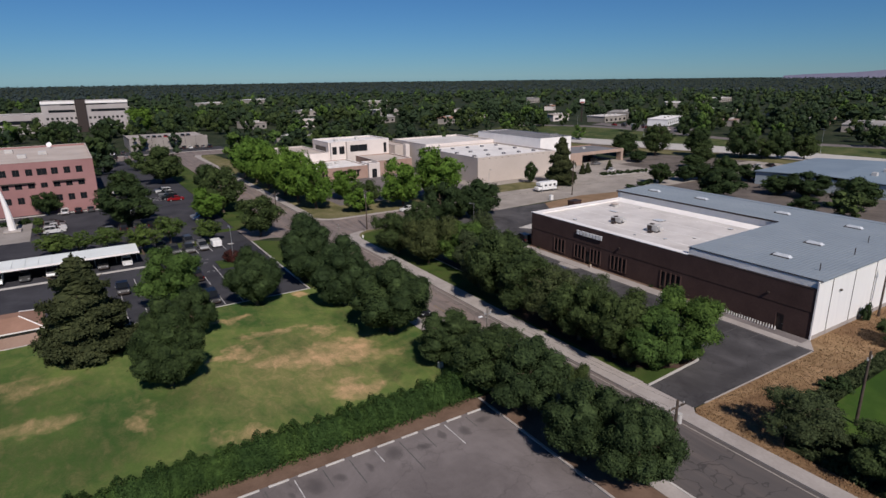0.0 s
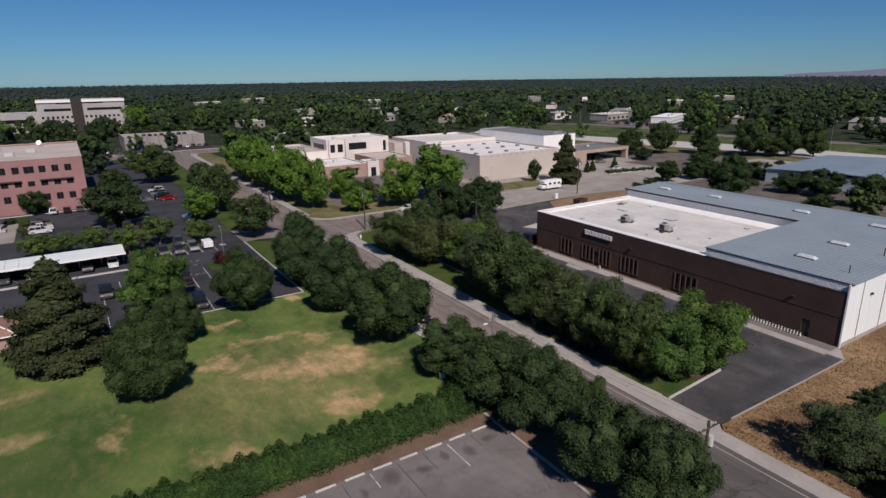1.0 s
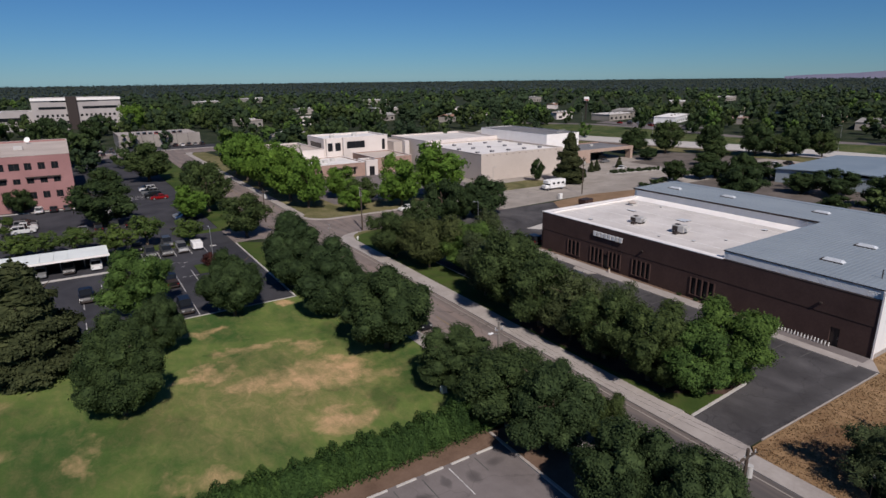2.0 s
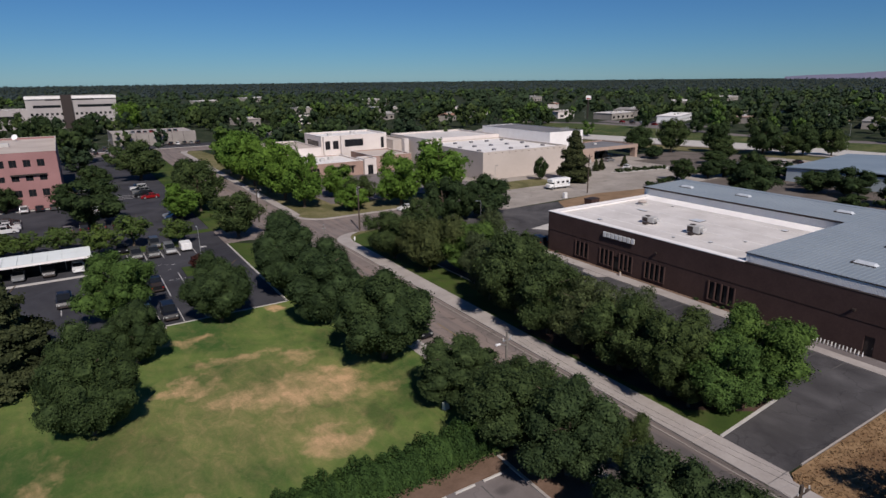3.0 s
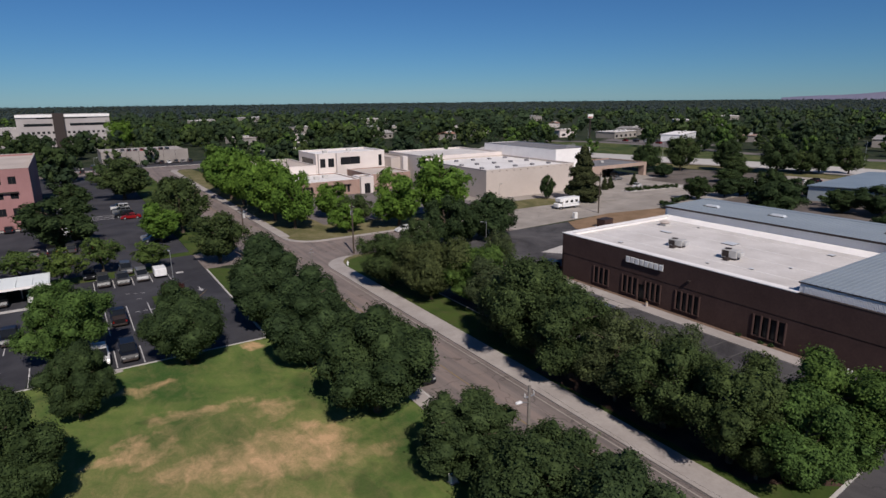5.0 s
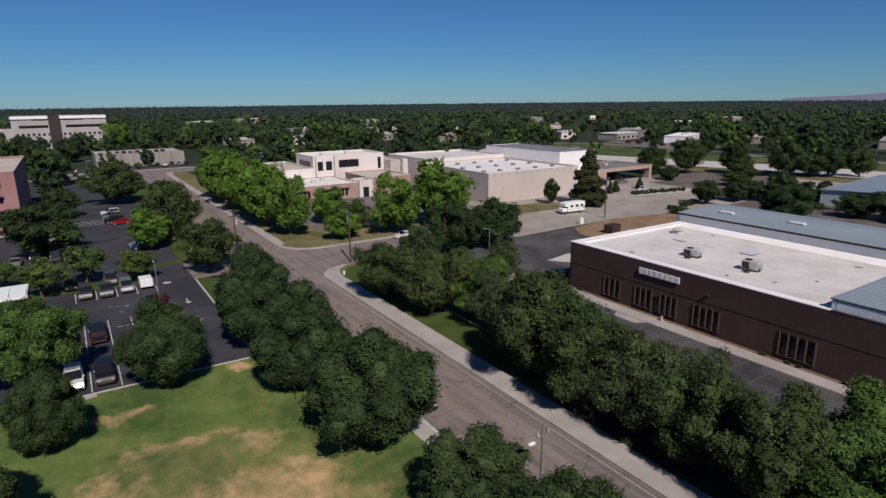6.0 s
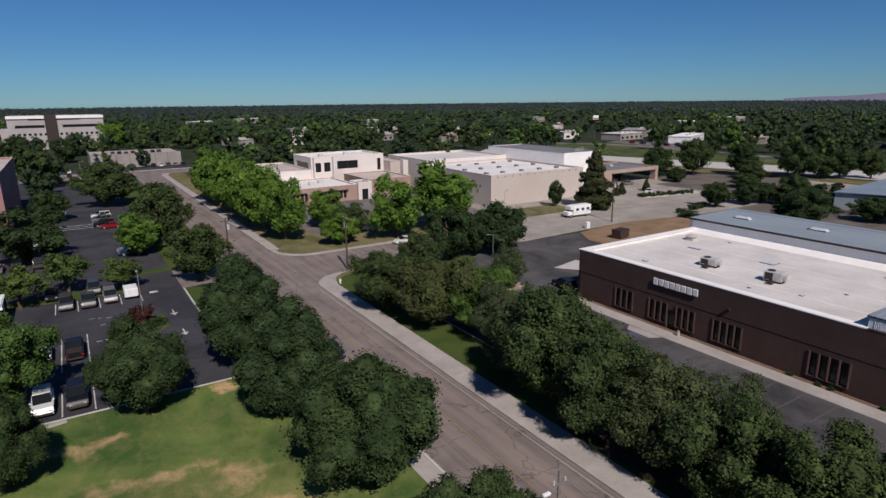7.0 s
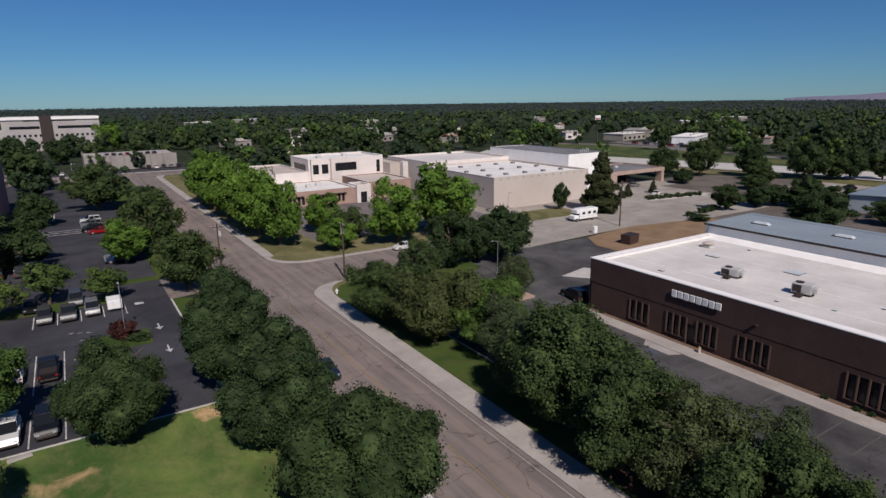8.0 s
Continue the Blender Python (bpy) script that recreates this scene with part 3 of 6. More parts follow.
def ball(level):
    bm = bmesh.new()
    bmesh.ops.create_icosphere(bm, subdivisions=level, radius=1)
    bm.verts.index_update()
    v = np.array([x.co[:] for x in bm.verts])
    f = np.array([[x.index for x in q.verts] for q in bm.faces])
    bm.free()
    return v, f


BALL0, BALL1, BALL2 = ball(1), ball(2), ball(3)
OCTA = (np.array([(1, 0, 0), (0, 1, 0), (-1, 0, 0), (0, -1, 0), (0, 0, 1), (0, 0, -1)], float), np.array([(0, 1, 4), (1, 2, 4), (2, 3, 4), (3, 0, 4), (1, 0, 5), (2, 1, 5), (3, 2, 5), (0, 3, 5)]))


def lumps(centres, radii, shape, rng, rough=0.25, flat=1.0):
    bv, bf = shape
    n, k = len(centres), len(bv)
    wob = 1 + rng.uniform(-rough, rough, (n, k, 1))
    verts = centres[:, None] + bv[None] * wob * radii[:, None, None] * np.array([1, 1, flat])
    faces = bf[None] + (np.arange(n) * k)[:, None, None]
    return verts.reshape(-1, 3), faces.reshape(-1, 3)


def joined(*pieces):
    vs, fs, base = [], [], 0
    for v, f in pieces:
        vs.append(v)
        fs.append(f + base)
        base += len(v)
    return np.concatenate(vs), np.concatenate(fs)


def bush(x0, x1, y0, y1, height, seed, parent):
    rng = np.random.default_rng(seed)
    n = int((x1 - x0) * 1700)
    u = rng.uniform(x0, x1, n)
    a = rng.uniform(0, math.pi, n)
    wave = 1 + 0.10 * np.sin(u * 2.1) + 0.08 * np.sin(u * 5.3 + 1) + rng.uniform(-0.16, 0.12, n)
    cy, ry = (y0 + y1) / 2, (y1 - y0) / 2
    e = 0.55
    cx, sx = np.sign(np.cos(a)) * np.abs(np.cos(a)) ** e, np.abs(np.sin(a)) ** e
    p = np.stack([u, cy + ry * cx * wave, height * sx * wave], 1)
    nr = np.stack([rng.normal(0, 0.5, n), np.cos(a) + rng.normal(0, 0.5, n), np.sin(a) + rng.normal(0, 0.5, n)], 1)
    leaves = leaf_tris(p, nr, 0.10, rng)
    m = int((x1 - x0) * 1.6)
    c = np.stack([np.linspace(x0 + 0.6, x1 - 0.6, m), np.full(m, cy), np.full(m, height * 0.46)], 1)
    core = lumps(c, np.full(m, 1.0), BALL1, rng, 0.1)
    core[0][:, 1] = cy + (core[0][:, 1] - cy) * ry * 0.9
    core[0][:, 2] = height * 0.46 + (core[0][:, 2] - height * 0.46) * height * 0.5
    share("bush", cloud_mesh("bush", *joined(leaves, core), M_HEDGE), parent)


hedge = thing("hedge", pose(0, 0, 0), "long clipped green hedge between lawn and car park", "hedge")
for k in range(14):
    bush(-12 + 3.23 * k, -12 + 3.23 * k + 3.3, 42.8 + 0.1 * (k % 2), 45.9 - 0.12 * (k % 3), 2.7 + 0.16 * math.sin(2.1 * k), 5 + k, hedge)


# ---- the brown shop with its metal warehouse ----
shop = thing("shop_building", pose(0, 0, 0), "low brown block shop with white roof and metal warehouse", "building")
PAR = 7.3
slots = [(7.1, 10.1), (12.8, 15.6), (17.0, 19.6), (22.1, 25.7), (33.1, 37.0)]
holes = [(a, b, 0.7, 3.25) for a, b in slots] + [(15.7, 16.9, 0.0, 2.6), (52.8, 53.9, 0.0, 2.45)]
front = part("front_wall", turned(pierced(57.6, 3.9, holes, 0.3), pose(80.1, 88.0, 0, 0, 0, -90)), M_BROWN, shop)
part("fascia", boxes((80.06, 80.4, 30.4, 88.0, 3.97, PAR - 0.06)), M_BROWN, shop)
part("groove", boxes((80.12, 80.4, 30.4, 88.0, 3.9, 3.97)), M_TRIM, shop)
part("coping", boxes((80.03, 81.2, 50.2, 88.2, PAR - 0.05, PAR + 0.06)), M_COPING, shop, "white metal parapet coping")
part("coping", boxes((80.03, 80.45, 30.52, 50.18, PAR - 0.05, PAR + 0.04)), M_TRIM, shop)
fin_bm = bmesh.new()
prof = [(-0.14, 0.0), (-0.13, -0.10), (0.0, -0.15), (0.13, -0.10), (0.14, 0.0)]
lo = [fin_bm.verts.new((x, y, 0)) for x, y in prof]
hi = [fin_bm.verts.new((x, y, 2.75)) for x, y in prof]
fin_bm.faces.new(hi)
fin_bm.faces.new(list(reversed(lo)))
for i in range(5):
    fin_bm.faces.new((lo[i], lo[(i + 1) % 5], hi[(i + 1) % 5], hi[i]))
fin_me = bpy.data.meshes.new("fin")
fin_bm.to_mesh(fin_me)
fin_bm.free()
fin_me.materials.append(M_BROWN)
for a, b in slots:
    win = part("window", boxes((80.28, 80.33, 88 - b, 88 - a, 0.7, 3.25)), M_GLASS, shop, "dark tinted slot window")
    count = max(3, round((b - a) / 0.95))
    for k in range(count + 1):
        share("fin", fin_me, win, pose(80.12, 88 - a - (b - a) * k / count, 0.6, 0, 0, -90))
    part("sill", boxes((80.0, 80.1, 88 - b - 0.1, 88 - a + 0.1, 0.58, 0.7)), M_BROWN, win)
for y in (71.1, 34.1):
    door = part("door", boxes((80.25, 80.31, y, y + 1.2, 0.02, 2.45)), M_GLASS if y > 50 else M_TRIM, shop, "dark entrance door")
    part("handle", rods(((80.2, y + 0.15, 0.95), (80.2, y + 0.15, 1.25), 0.02)), M_STEEL, door)
for y in (63.8, 36.5):
    part("wall_lamp", boxes((79.78, 80.055, y, y + 0.35, 5.0, 5.25), bevel=0.03), M_TRIM, shop)
part("north_wall", boxes((80.1, 107.1, 87.8, 88.1, 0, PAR)), M_BROWN, shop)
part("coping", boxes((81.21, 107.2, 87.3, 88.2, PAR - 0.05, PAR + 0.06)), M_COPING, shop, "white metal parapet coping")
part("flat_roof", boxes((80.4, 107.1, 50.2, 87.8, 6.5, 6.75)), M_MEMBRANE, shop, "white roof membrane")
part("parapet", boxes((80.41, 80.7, 50.9, 87.7, 6.76, PAR - 0.06)), M_COPING, shop)
part("parapet", boxes((80.71, 107.0, 87.5, 87.79, 6.76, PAR - 0.06)), M_COPING, shop)
cant = boxes((105.2, 107.0, 50.3, 87.45, 6.755, 7.35))
for v in cant.verts:
    if v.co.x < 106 and v.co.z > 7:
        v.co.z = 6.80
part("cant_strip", cant, M_COPING, shop, "white raised roof edge along the metal wing")
for k in range(5):
    part("roof_seam", boxes((80.8 + 5.5 * k, 80.92 + 5.5 * k, 51.2, 87.4, 6.74, 6.775)), M_COPING, shop)
# metal warehouse: one plane of roof, rising gently to a ridge
def roof_z(x):
    return 8.55 + 0.014 * (x - 80)


RIDGE, REAR = 119.0, 120.6
def sloped(x0, x1, y0, y1, thick=0.12):
    bm = boxes((x0, x1, y0, y1, 0, 1))
    for v in bm.verts:
        top = roof_z(v.co.x) if v.co.x <= RIDGE else roof_z(RIDGE) - 0.018 * (v.co.x - RIDGE)
        v.co.z = top - (thick if v.co.z < 0.5 else 0)
    return bm


part("metal_roof", sloped(80.44, RIDGE, 30.0, 50.4), M_METALROOF, shop, "blue-grey standing seam metal roof")
part("metal_roof", sloped(106.9, RIDGE, 50.4, 88.9), M_METALROOF, shop, "blue-grey standing seam metal roof")
part("metal_roof", sloped(RIDGE, REAR, 30.0, 88.9), M_METALROOF, shop, "blue-grey standing seam metal roof")
part("ridge_cap", boxes((RIDGE - 0.25, RIDGE + 0.25, 29.9, 89.0, roof_z(RIDGE) - 0.02, roof_z(RIDGE) + 0.06)), M_METALROOF, shop)
# Front gutter strip, kept dark to paint in the roof edge's shadow line too.
part("eave_gutter", boxes((80.38, 80.438, 30.0, 50.45, 8.41, 8.53)), M_TRIM, shop)
part("eave_gutter", boxes((106.72, 106.9, 50.6, 88.9, 8.66, 8.95)), M_TRIM, shop)
part("eave_gutter", boxes((80.6, 106.7, 50.4, 50.5, 8.36, 8.53)), M_TRIM, shop)
rng = random.Random(3)
seam_a = boxes((80.5, RIDGE, -0.035, 0.035, 0, 0.07))
for v in seam_a.verts:
    v.co.z += roof_z(v.co.x)
seam_b = boxes((106.9, RIDGE, -0.035, 0.035, 0, 0.07))
for v in seam_b.verts:
    v.co.z += roof_z(v.co.x)
me_a, me_b = bpy.data.meshes.new("seam"), bpy.data.meshes.new("seam")
for me, b in ((me_a, seam_a), (me_b, seam_b)):
    b.to_mesh(me)
    b.free()
    me.materials.append(M_METALROOF)
for k in range(33):
    share("seam", me_a, shop, pose(0, 30.3 + 0.61 * k, 0))
for k in range(63):
    share("seam", me_b, shop, pose(0, 50.6 + 0.61 * k, 0))
part("front_siding", boxes((80.47, 80.8, 30.55, 50.3, PAR - 0.2, 8.42)), M_GREYMETAL, shop, "grey corrugated metal siding")
rib = bmesh.new()
rv = [rib.verts.new((x, y, z)) for z in (PAR + 0.05, 8.42) for x, y in ((80.468, -0.06), (80.44, -0.02), (80.44, 0.015), (80.468, 0.06))]
for f in ((0, 4, 5, 1), (1, 5, 6, 2), (2, 6, 7, 3)):
    rib.faces.new([rv[i] for i in f])
rib_me = bpy.data.meshes.new("rib")
rib.to_mesh(rib_me)
rib.free()
rib_me.materials.append(M_GREYMETAL)
for k in range(128):
    share("rib", rib_me, shop, pose(0, 30.7 + 0.15 * k, 0))
part("wing_wall", boxes((80.82, 107.1, 50.0, 50.18, 6.3, 8.42)), M_GREYMETAL, shop)
part("step_wall", boxes((107.1, 107.3, 50.2, 88.7, 0, 8.8)), M_METALWALL, shop, "pale metal wall above the flat roof")
corrugation = bmesh.new()
for k in range(270):
    y = 50.45 + 0.14 * k
    v = [corrugation.verts.new(p) for p in ((107.098, y, 6.78), (107.05, y + 0.05, 6.78), (107.05, y + 0.075, 6.78), (107.098, y + 0.125, 6.78), (107.098, y, 8.64), (107.05, y + 0.05, 8.64), (107.05, y + 0.075, 8.64), (107.098, y + 0.125, 8.64))]
    for f in ((0, 4, 5, 1), (1, 5, 6, 2), (2, 6, 7, 3)):
        corrugation.faces.new([v[i] for i in f])
part("corrugation", corrugation, M_METALWALL, shop, "pale corrugated wall sheet")
part("rear_wall", boxes((120.2, 120.4, 30.52, 88.6, 0, 8.8)), M_METALWALL, shop)
part("end_wall", boxes((107.32, 120.18, 88.5, 88.7, 0, 8.6)), M_METALWALL, shop)
# white panelled south wall, with its dark vertical joints and concrete foot
for k in range(7):
    x = 80.2 if k == 0 else 84.0 + 6.35 * (k - 1)
    w = 3.7 if k == 0 else min(6.23, 120.6 - x)
    part("wall_panel", boxes((x, x + w, 30.3, 30.5, 0.62, roof_z(x) - 0.13)), M_METALWALL, shop)
    part("downpipe", boxes((x + w + 0.005, x + w + 0.115, 30.26, 30.5, 0.2, 8.4)), M_TRIM, shop)
    part("foot_wall", boxes((x, x + w, 30.25, 30.5, -0.1, 0.61)), M_CONCRETE, shop)
part("corner_trim", boxes((79.98, 80.19, 30.2, 30.39, 0, 8.4)), M_COPING, shop)
part("wall_light", boxes((86.1, 86.5, 30.0, 30.3, 6.0, 6.25), bevel=0.04), M_TRIM, shop)
# translucent roof lights
for x, y in ((87.0, 39.1), (97.3, 39.6), (112.6, 40.6), (113.5, 53.5), (113.4, 70.9), (112.8, 82.8)):
    z = roof_z(x)
    b = bmesh.new()
    pts = [(-0.65, -1.3, 0), (0.65, -1.3, 0), (0.65, 1.3, 0), (-0.65, 1.3, 0), (-0.35, -1.0, 0.34), (0.35, -1.0, 0.34), (0.35, 1.0, 0.34), (-0.35, 1.0, 0.34)]
    vs = [b.verts.new((x + px, y + py, z + pz)) for px, py, pz in pts]
    for f in ((4, 5, 6, 7), (0, 1, 5, 4), (1, 2, 6, 5), (2, 3, 7, 6), (3, 0, 4, 7)):
        b.faces.new([vs[i] for i in f])
    light = part("roof_light", b, M_MILKY, shop, "milky dome roof light")
    part("frame", boxes((x - 0.75, x - 0.655, y - 1.4, y + 1.4, z, z + 0.14), (x - 0.65, x + 0.65, y + 1.305, y + 1.42, z, z + 0.14)), M_TRIM, light)
for x, y in ((84.5, 32.5), (104.5, 35.0), (96, 33.2)):
    part("vent_pipe", rods(((x, y, roof_z(x)), (x, y, roof_z(x) + 1.1), 0.07)), M_TRIM, shop)
# the sign: a row of plain white blocks on dark backs
sign = thing("wall_sign", pose(80.055, 74.6, 5.45, 0, 0, -90), "row of white raised block shapes on brown fascia", "sign")
for k in range(8):
    w, x = 0.72, 0.83 * k
    part("block", boxes((x, x + w, -0.24, -0.12, 0.03 * (k % 2), 0.9), bevel=0.05), M_WHITE, sign)
    part("bracket", boxes((x + w / 2 - 0.04, x + w / 2 + 0.04, -0.12, 0.0, 0.35, 0.5)), M_TRIM, sign)


def roof_unit(x, y, z, w, d, h, turn, label):
    u = thing("air_conditioner", pose(x, y, z, 0, 0, turn), label, "air conditioner", "rooftop units")
    part("body", boxes((-w / 2, w / 2, -d / 2, d / 2, 0.25, h), bevel=0.03), M_GREYBOX, u)
    part("stand", boxes((-w / 2 + 0.1, w / 2 - 0.1, -d / 2 + 0.1, d / 2 - 0.1, 0, 0.24)), M_TRIM, u)
    part("fan_ring", rods(((0, d * 0.2, h), (0, d * 0.2, h + 0.1), min(w, d) * 0.3), sides=16), M_TRIM, u)
    part("coil", boxes((-w / 2 - 0.02, -w / 2 - 0.002, 0.0, d / 2 - 0.12, 0.36, h - 0.12)), M_TRIM, u, "dark finned coil face")
    # Added low dark box where the unit's shadow falls on the roof.
    part("shadow_box", boxes((-w / 2 - 1.0, -w / 2 - 0.03, -0.35, 0.35, 0, 0.34), bevel=0.03), M_TRIM, u)
    for k in range(6):
        part("louvre", boxes((-w / 2 + 0.1, w / 2 - 0.1, -d / 2 - 0.03, -d / 2 - 0.003, 0.4 + k * (h - 0.6) / 6, 0.47 + k * (h - 0.6) / 6)), M_STEEL, u)
    part("hood", boxes((-w / 2 + 0.15, w / 2 - 0.15, -d / 2 - 0.55, -d / 2 - 0.032, 0.5, h - 0.25), bevel=0.04), M_GREYBOX, u)
    return u


roof_unit(89.3, 72.9, 6.76, 1.5, 2.2, 1.15, 8, "grey sheet-metal cooling unit on white roof")
roof_unit(89.4, 64.2, 6.76, 1.5, 2.1, 1.35, 8, "grey sheet-metal cooling unit on white roof")
unit = thing("roof_vent", pose(100.6, 83.8, 6.76), "round tan exhaust fan on white roof", "vent")
part("curb", boxes((-0.7, 0.7, -0.7, 0.7, 0, 0.35), bevel=0.02), M_GREYBOX, unit)
part("cap", rods(((0, 0, 0.36), (0, 0, 0.6), 0.6, 0.95), ((0, 0, 0.6), (0, 0, 0.85), 0.95, 0.35), sides=16), M_TANROOF, unit)
for x, y, w, d in ((84.2, 79.5, 0.6, 0.6), (97.3, 69.2, 1.8, 1.9), (86.6, 59.5, 0.5, 0.4), (96.1, 80.1, 0.6, 1.8), (84.5, 64.5, 0.3, 0.3), (102.5, 57, 0.9, 0.7), (103.6, 79.1, 0.3, 0.3), (91.2, 56.8, 0.3, 0.3)):
    h = thing("roof_hatch", pose(x, y, 6.76), "low blue-grey hatch lying on white roof", "roof hatch", "roof hatches")
    part("curb", boxes((-w / 2, w / 2, -d / 2, d / 2, 0, 0.1)), M_TRIM, h)
    part("lid", boxes((-w / 2 - 0.03, w / 2 + 0.03, -d / 2 - 0.03, d / 2 + 0.03, 0.102, 0.15), bevel=0.015), M_MILKY, h)

rack = thing("bicycle_rack", pose(79.42, 34.7, 0.11), "long low rack with white posts by the wall", "bicycle rack")
part("rail", rods(((0, 0, 0.55), (0, 9.2, 0.55), 0.03)), M_TRIM, rack)
part("rail", rods(((0.5, 0, 0.25), (0.5, 9.2, 0.25), 0.03)), M_TRIM, rack)
for k in range(23):
    part("post", boxes((-0.04, 0.22, 0.06 + 0.41 * k, 0.12 + 0.41 * k, 0, 0.56), bevel=0.02), M_WHITE, rack)


# ---- other buildings ----
def block(parent, x0, x1, y0, y1, z1, wall_mat, roof_mat, par=0.5, windows_s=(), windows_w=(), coping=None, z0=0.0):
    """A flat-roofed block with pierced south and west walls; windows are (along, along, low, high)."""
    t = 0.35
    south = part("wall", turned(pierced(x1 - x0, z1 - z0, [tuple(w) for w in windows_s], t), pose(x0, y0, z0)), wall_mat, parent)
    west = part("wall", turned(pierced(y1 - y0 - 2 * t - 0.004, z1 - z0, [tuple(w) for w in windows_w], t), pose(x0 + 0.002, y1 - t - 0.002, z0, 0, 0, -90)), wall_mat, parent)
    part("wall", boxes((x1 - t, x1 - 0.002, y0 + t + 0.002, y1 - t - 0.002, z0, z1)), wall_mat, parent)
    part("wall", boxes((x0, x1, y1 - t, y1, z0, z1)), wall_mat, parent)
    part("roof", boxes((x0 + t, x1 - t, y0 + t, y1 - t, z1 - par - 0.3, z1 - par)), roof_mat, parent)
    c = coping or wall_mat
    part("coping", boxes((x0 - 0.06, x1 + 0.06, y0 - 0.06, y0 + t + 0.05, z1 + 0.003, z1 + 0.1)), c, parent)
    part("coping", boxes((x0 - 0.06, x1 + 0.06, y1 - t - 0.05, y1 + 0.06, z1 + 0.003, z1 + 0.1)), c, parent)
    part("coping", boxes((x0 - 0.06, x0 + t + 0.05, y0 + t + 0.052, y1 - t - 0.052, z1 + 0.003, z1 + 0.1)), c, parent)
    part("coping", boxes((x1 - t - 0.05, x1 + 0.06, y0 + t + 0.052, y1 - t - 0.052, z1 + 0.003, z1 + 0.1)), c, parent)
    for a, b, lo, hi in windows_s:
        w = part("window", boxes((x0 + a, x0 + b, y0 + 0.2, y0 + 0.24, z0 + lo, z0 + hi)), M_GLASS, parent)
        part("frame", boxes((x0 + a, x0 + b, y0 + 0.15, y0 + 0.198, z0 + lo, z0 + lo + 0.09), ((x0 + a + x0 + b) / 2 - 0.04, (x0 + a + x0 + b) / 2 + 0.04, y0 + 0.15, y0 + 0.198, z0 + lo + 0.092, z0 + hi)), M_TRIM, w)
    for a, b, lo, hi in windows_w:
        w = part("window", boxes((x0 + 0.2, x0 + 0.24, y1 - t - b, y1 - t - a, z0 + lo, z0 + hi)), M_GLASS, parent)
        part("frame", boxes((x0 + 0.15, x0 + 0.198, y1 - t - b, y1 - t - a, z0 + lo, z0 + lo + 0.09)), M_TRIM, w)


M_CANOPY = surface("pale_brown_brick", (0.31, 0.225, 0.18), (0.43, 0.325, 0.27), 0.3, 5, 0.9, 0.2, 0.2)
theatre = thing("theatre", pose(0, 0, 0), "large windowless beige theatre with pale flat roofs", "building")
block(theatre, 115, 150, 156.5, 194, 8.7, M_BEIGE, M_WHITEROOF, 0.5, (), (), M_CREAM)
block(theatre, 150.1, 166, 165, 205, 12.4, M_COPING, M_GREYROOF, 0.15, [(1.0, 4.5, 0, 3.6)], (), M_GREYROOF)
block(theatre, 117, 150, 194.2, 222, 9.8, M_CREAM, M_MEMBRANE, 0.5)
part("canopy_roof", boxes((166.1, 198.6, 167.4, 185.6, 3.95, 4.6)), M_GREYROOF, theatre)
part("fascia", boxes((166.1, 199, 167, 167.38, 3.8, 5.05), bevel=0.02), M_CANOPY, theatre, "pale brown brick fascia")
part("fascia", boxes((198.62, 199, 167.39, 185.99, 3.8, 5.05), bevel=0.02), M_CANOPY, theatre, "pale brown brick fascia")
part("wall", boxes((166.1, 174.8, 167.05, 167.4, 0, 3.79)), M_CANOPY, theatre)
part("wall", boxes((166.1, 198.6, 185.62, 186, 0, 5.0)), M_BRICK, theatre)
part("pier", boxes((197.6, 198.95, 167.05, 169.6, 0, 3.79), bevel=0.03), M_CANOPY, theatre)
part("pier", boxes((197.6, 198.95, 182.6, 185.5, 0, 3.79), bevel=0.03), M_CANOPY, theatre)
for k in range(4):
    d = part("door", boxes((178 + 3.6 * k, 180.2 + 3.6 * k, 185.5, 185.6, 0.05, 2.6)), M_GLASS, theatre, "dark glazed entrance door")
    part("frame", boxes((177.9 + 3.6 * k, 178 + 3.6 * k, 185.48, 185.61, 0.05, 2.7), (180.2 + 3.6 * k, 180.3 + 3.6 * k, 185.48, 185.61, 0.05, 2.7), (178.01 + 3.6 * k, 180.19 + 3.6 * k, 185.48, 185.61, 2.61, 2.7)), M_TRIM, d)
for x, y in ((170.5, 172), (173.6, 175), (186, 178)):
    part("roof_unit", boxes((x, x + 1.5, y, y + 1.2, 4.603, 5.3), bevel=0.04), M_GREYBOX, theatre)
setting("forecourt", sheet(166.2, 199, 160, 185.4, -0.3, 0.035), M_PALEROAD, "pale paved floor under the canopy", "forecourt")
for x in (118, 124, 131, 138, 145):
    for y in (163, 174, 186):
        part("roof_hatch", boxes((x, x + 1.1, y, y + 1.1, 8.2, 8.75), bevel=0.03), M_GREYROOF, theatre)
for k in range(5):
    part("vent_pipe", rods(((158 + k * 1.3, 168 + k * 0.4, 12.0), (158 + k * 1.3, 168 + k * 0.4, 13.3 + 0.3 * (k % 2)), 0.12)), M_GREYBOX, theatre)
for k in range(12):
    part("drain_outlet", boxes((117 + k * 2.7, 117.25 + k * 2.7, 156.3, 156.5, 8.1, 8.25)), M_TRIM, theatre)
arts = thing("arts_centre", pose(0, 0, 0), "cream two-storey centre with brick base and flat roofs", "building")
block(arts, 66, 90, 190.5, 210.8, 4.7, M_BRICK, M_WHITEROOF, 0.3, [(1.5 + 1.25 * k, 2.35 + 1.25 * k, 0.9, 3.1) for k in range(6)] + [(11.0 + 1.25 * k, 11.85 + 1.25 * k, 0.9, 3.1) for k in range(8)], (), M_COPING)
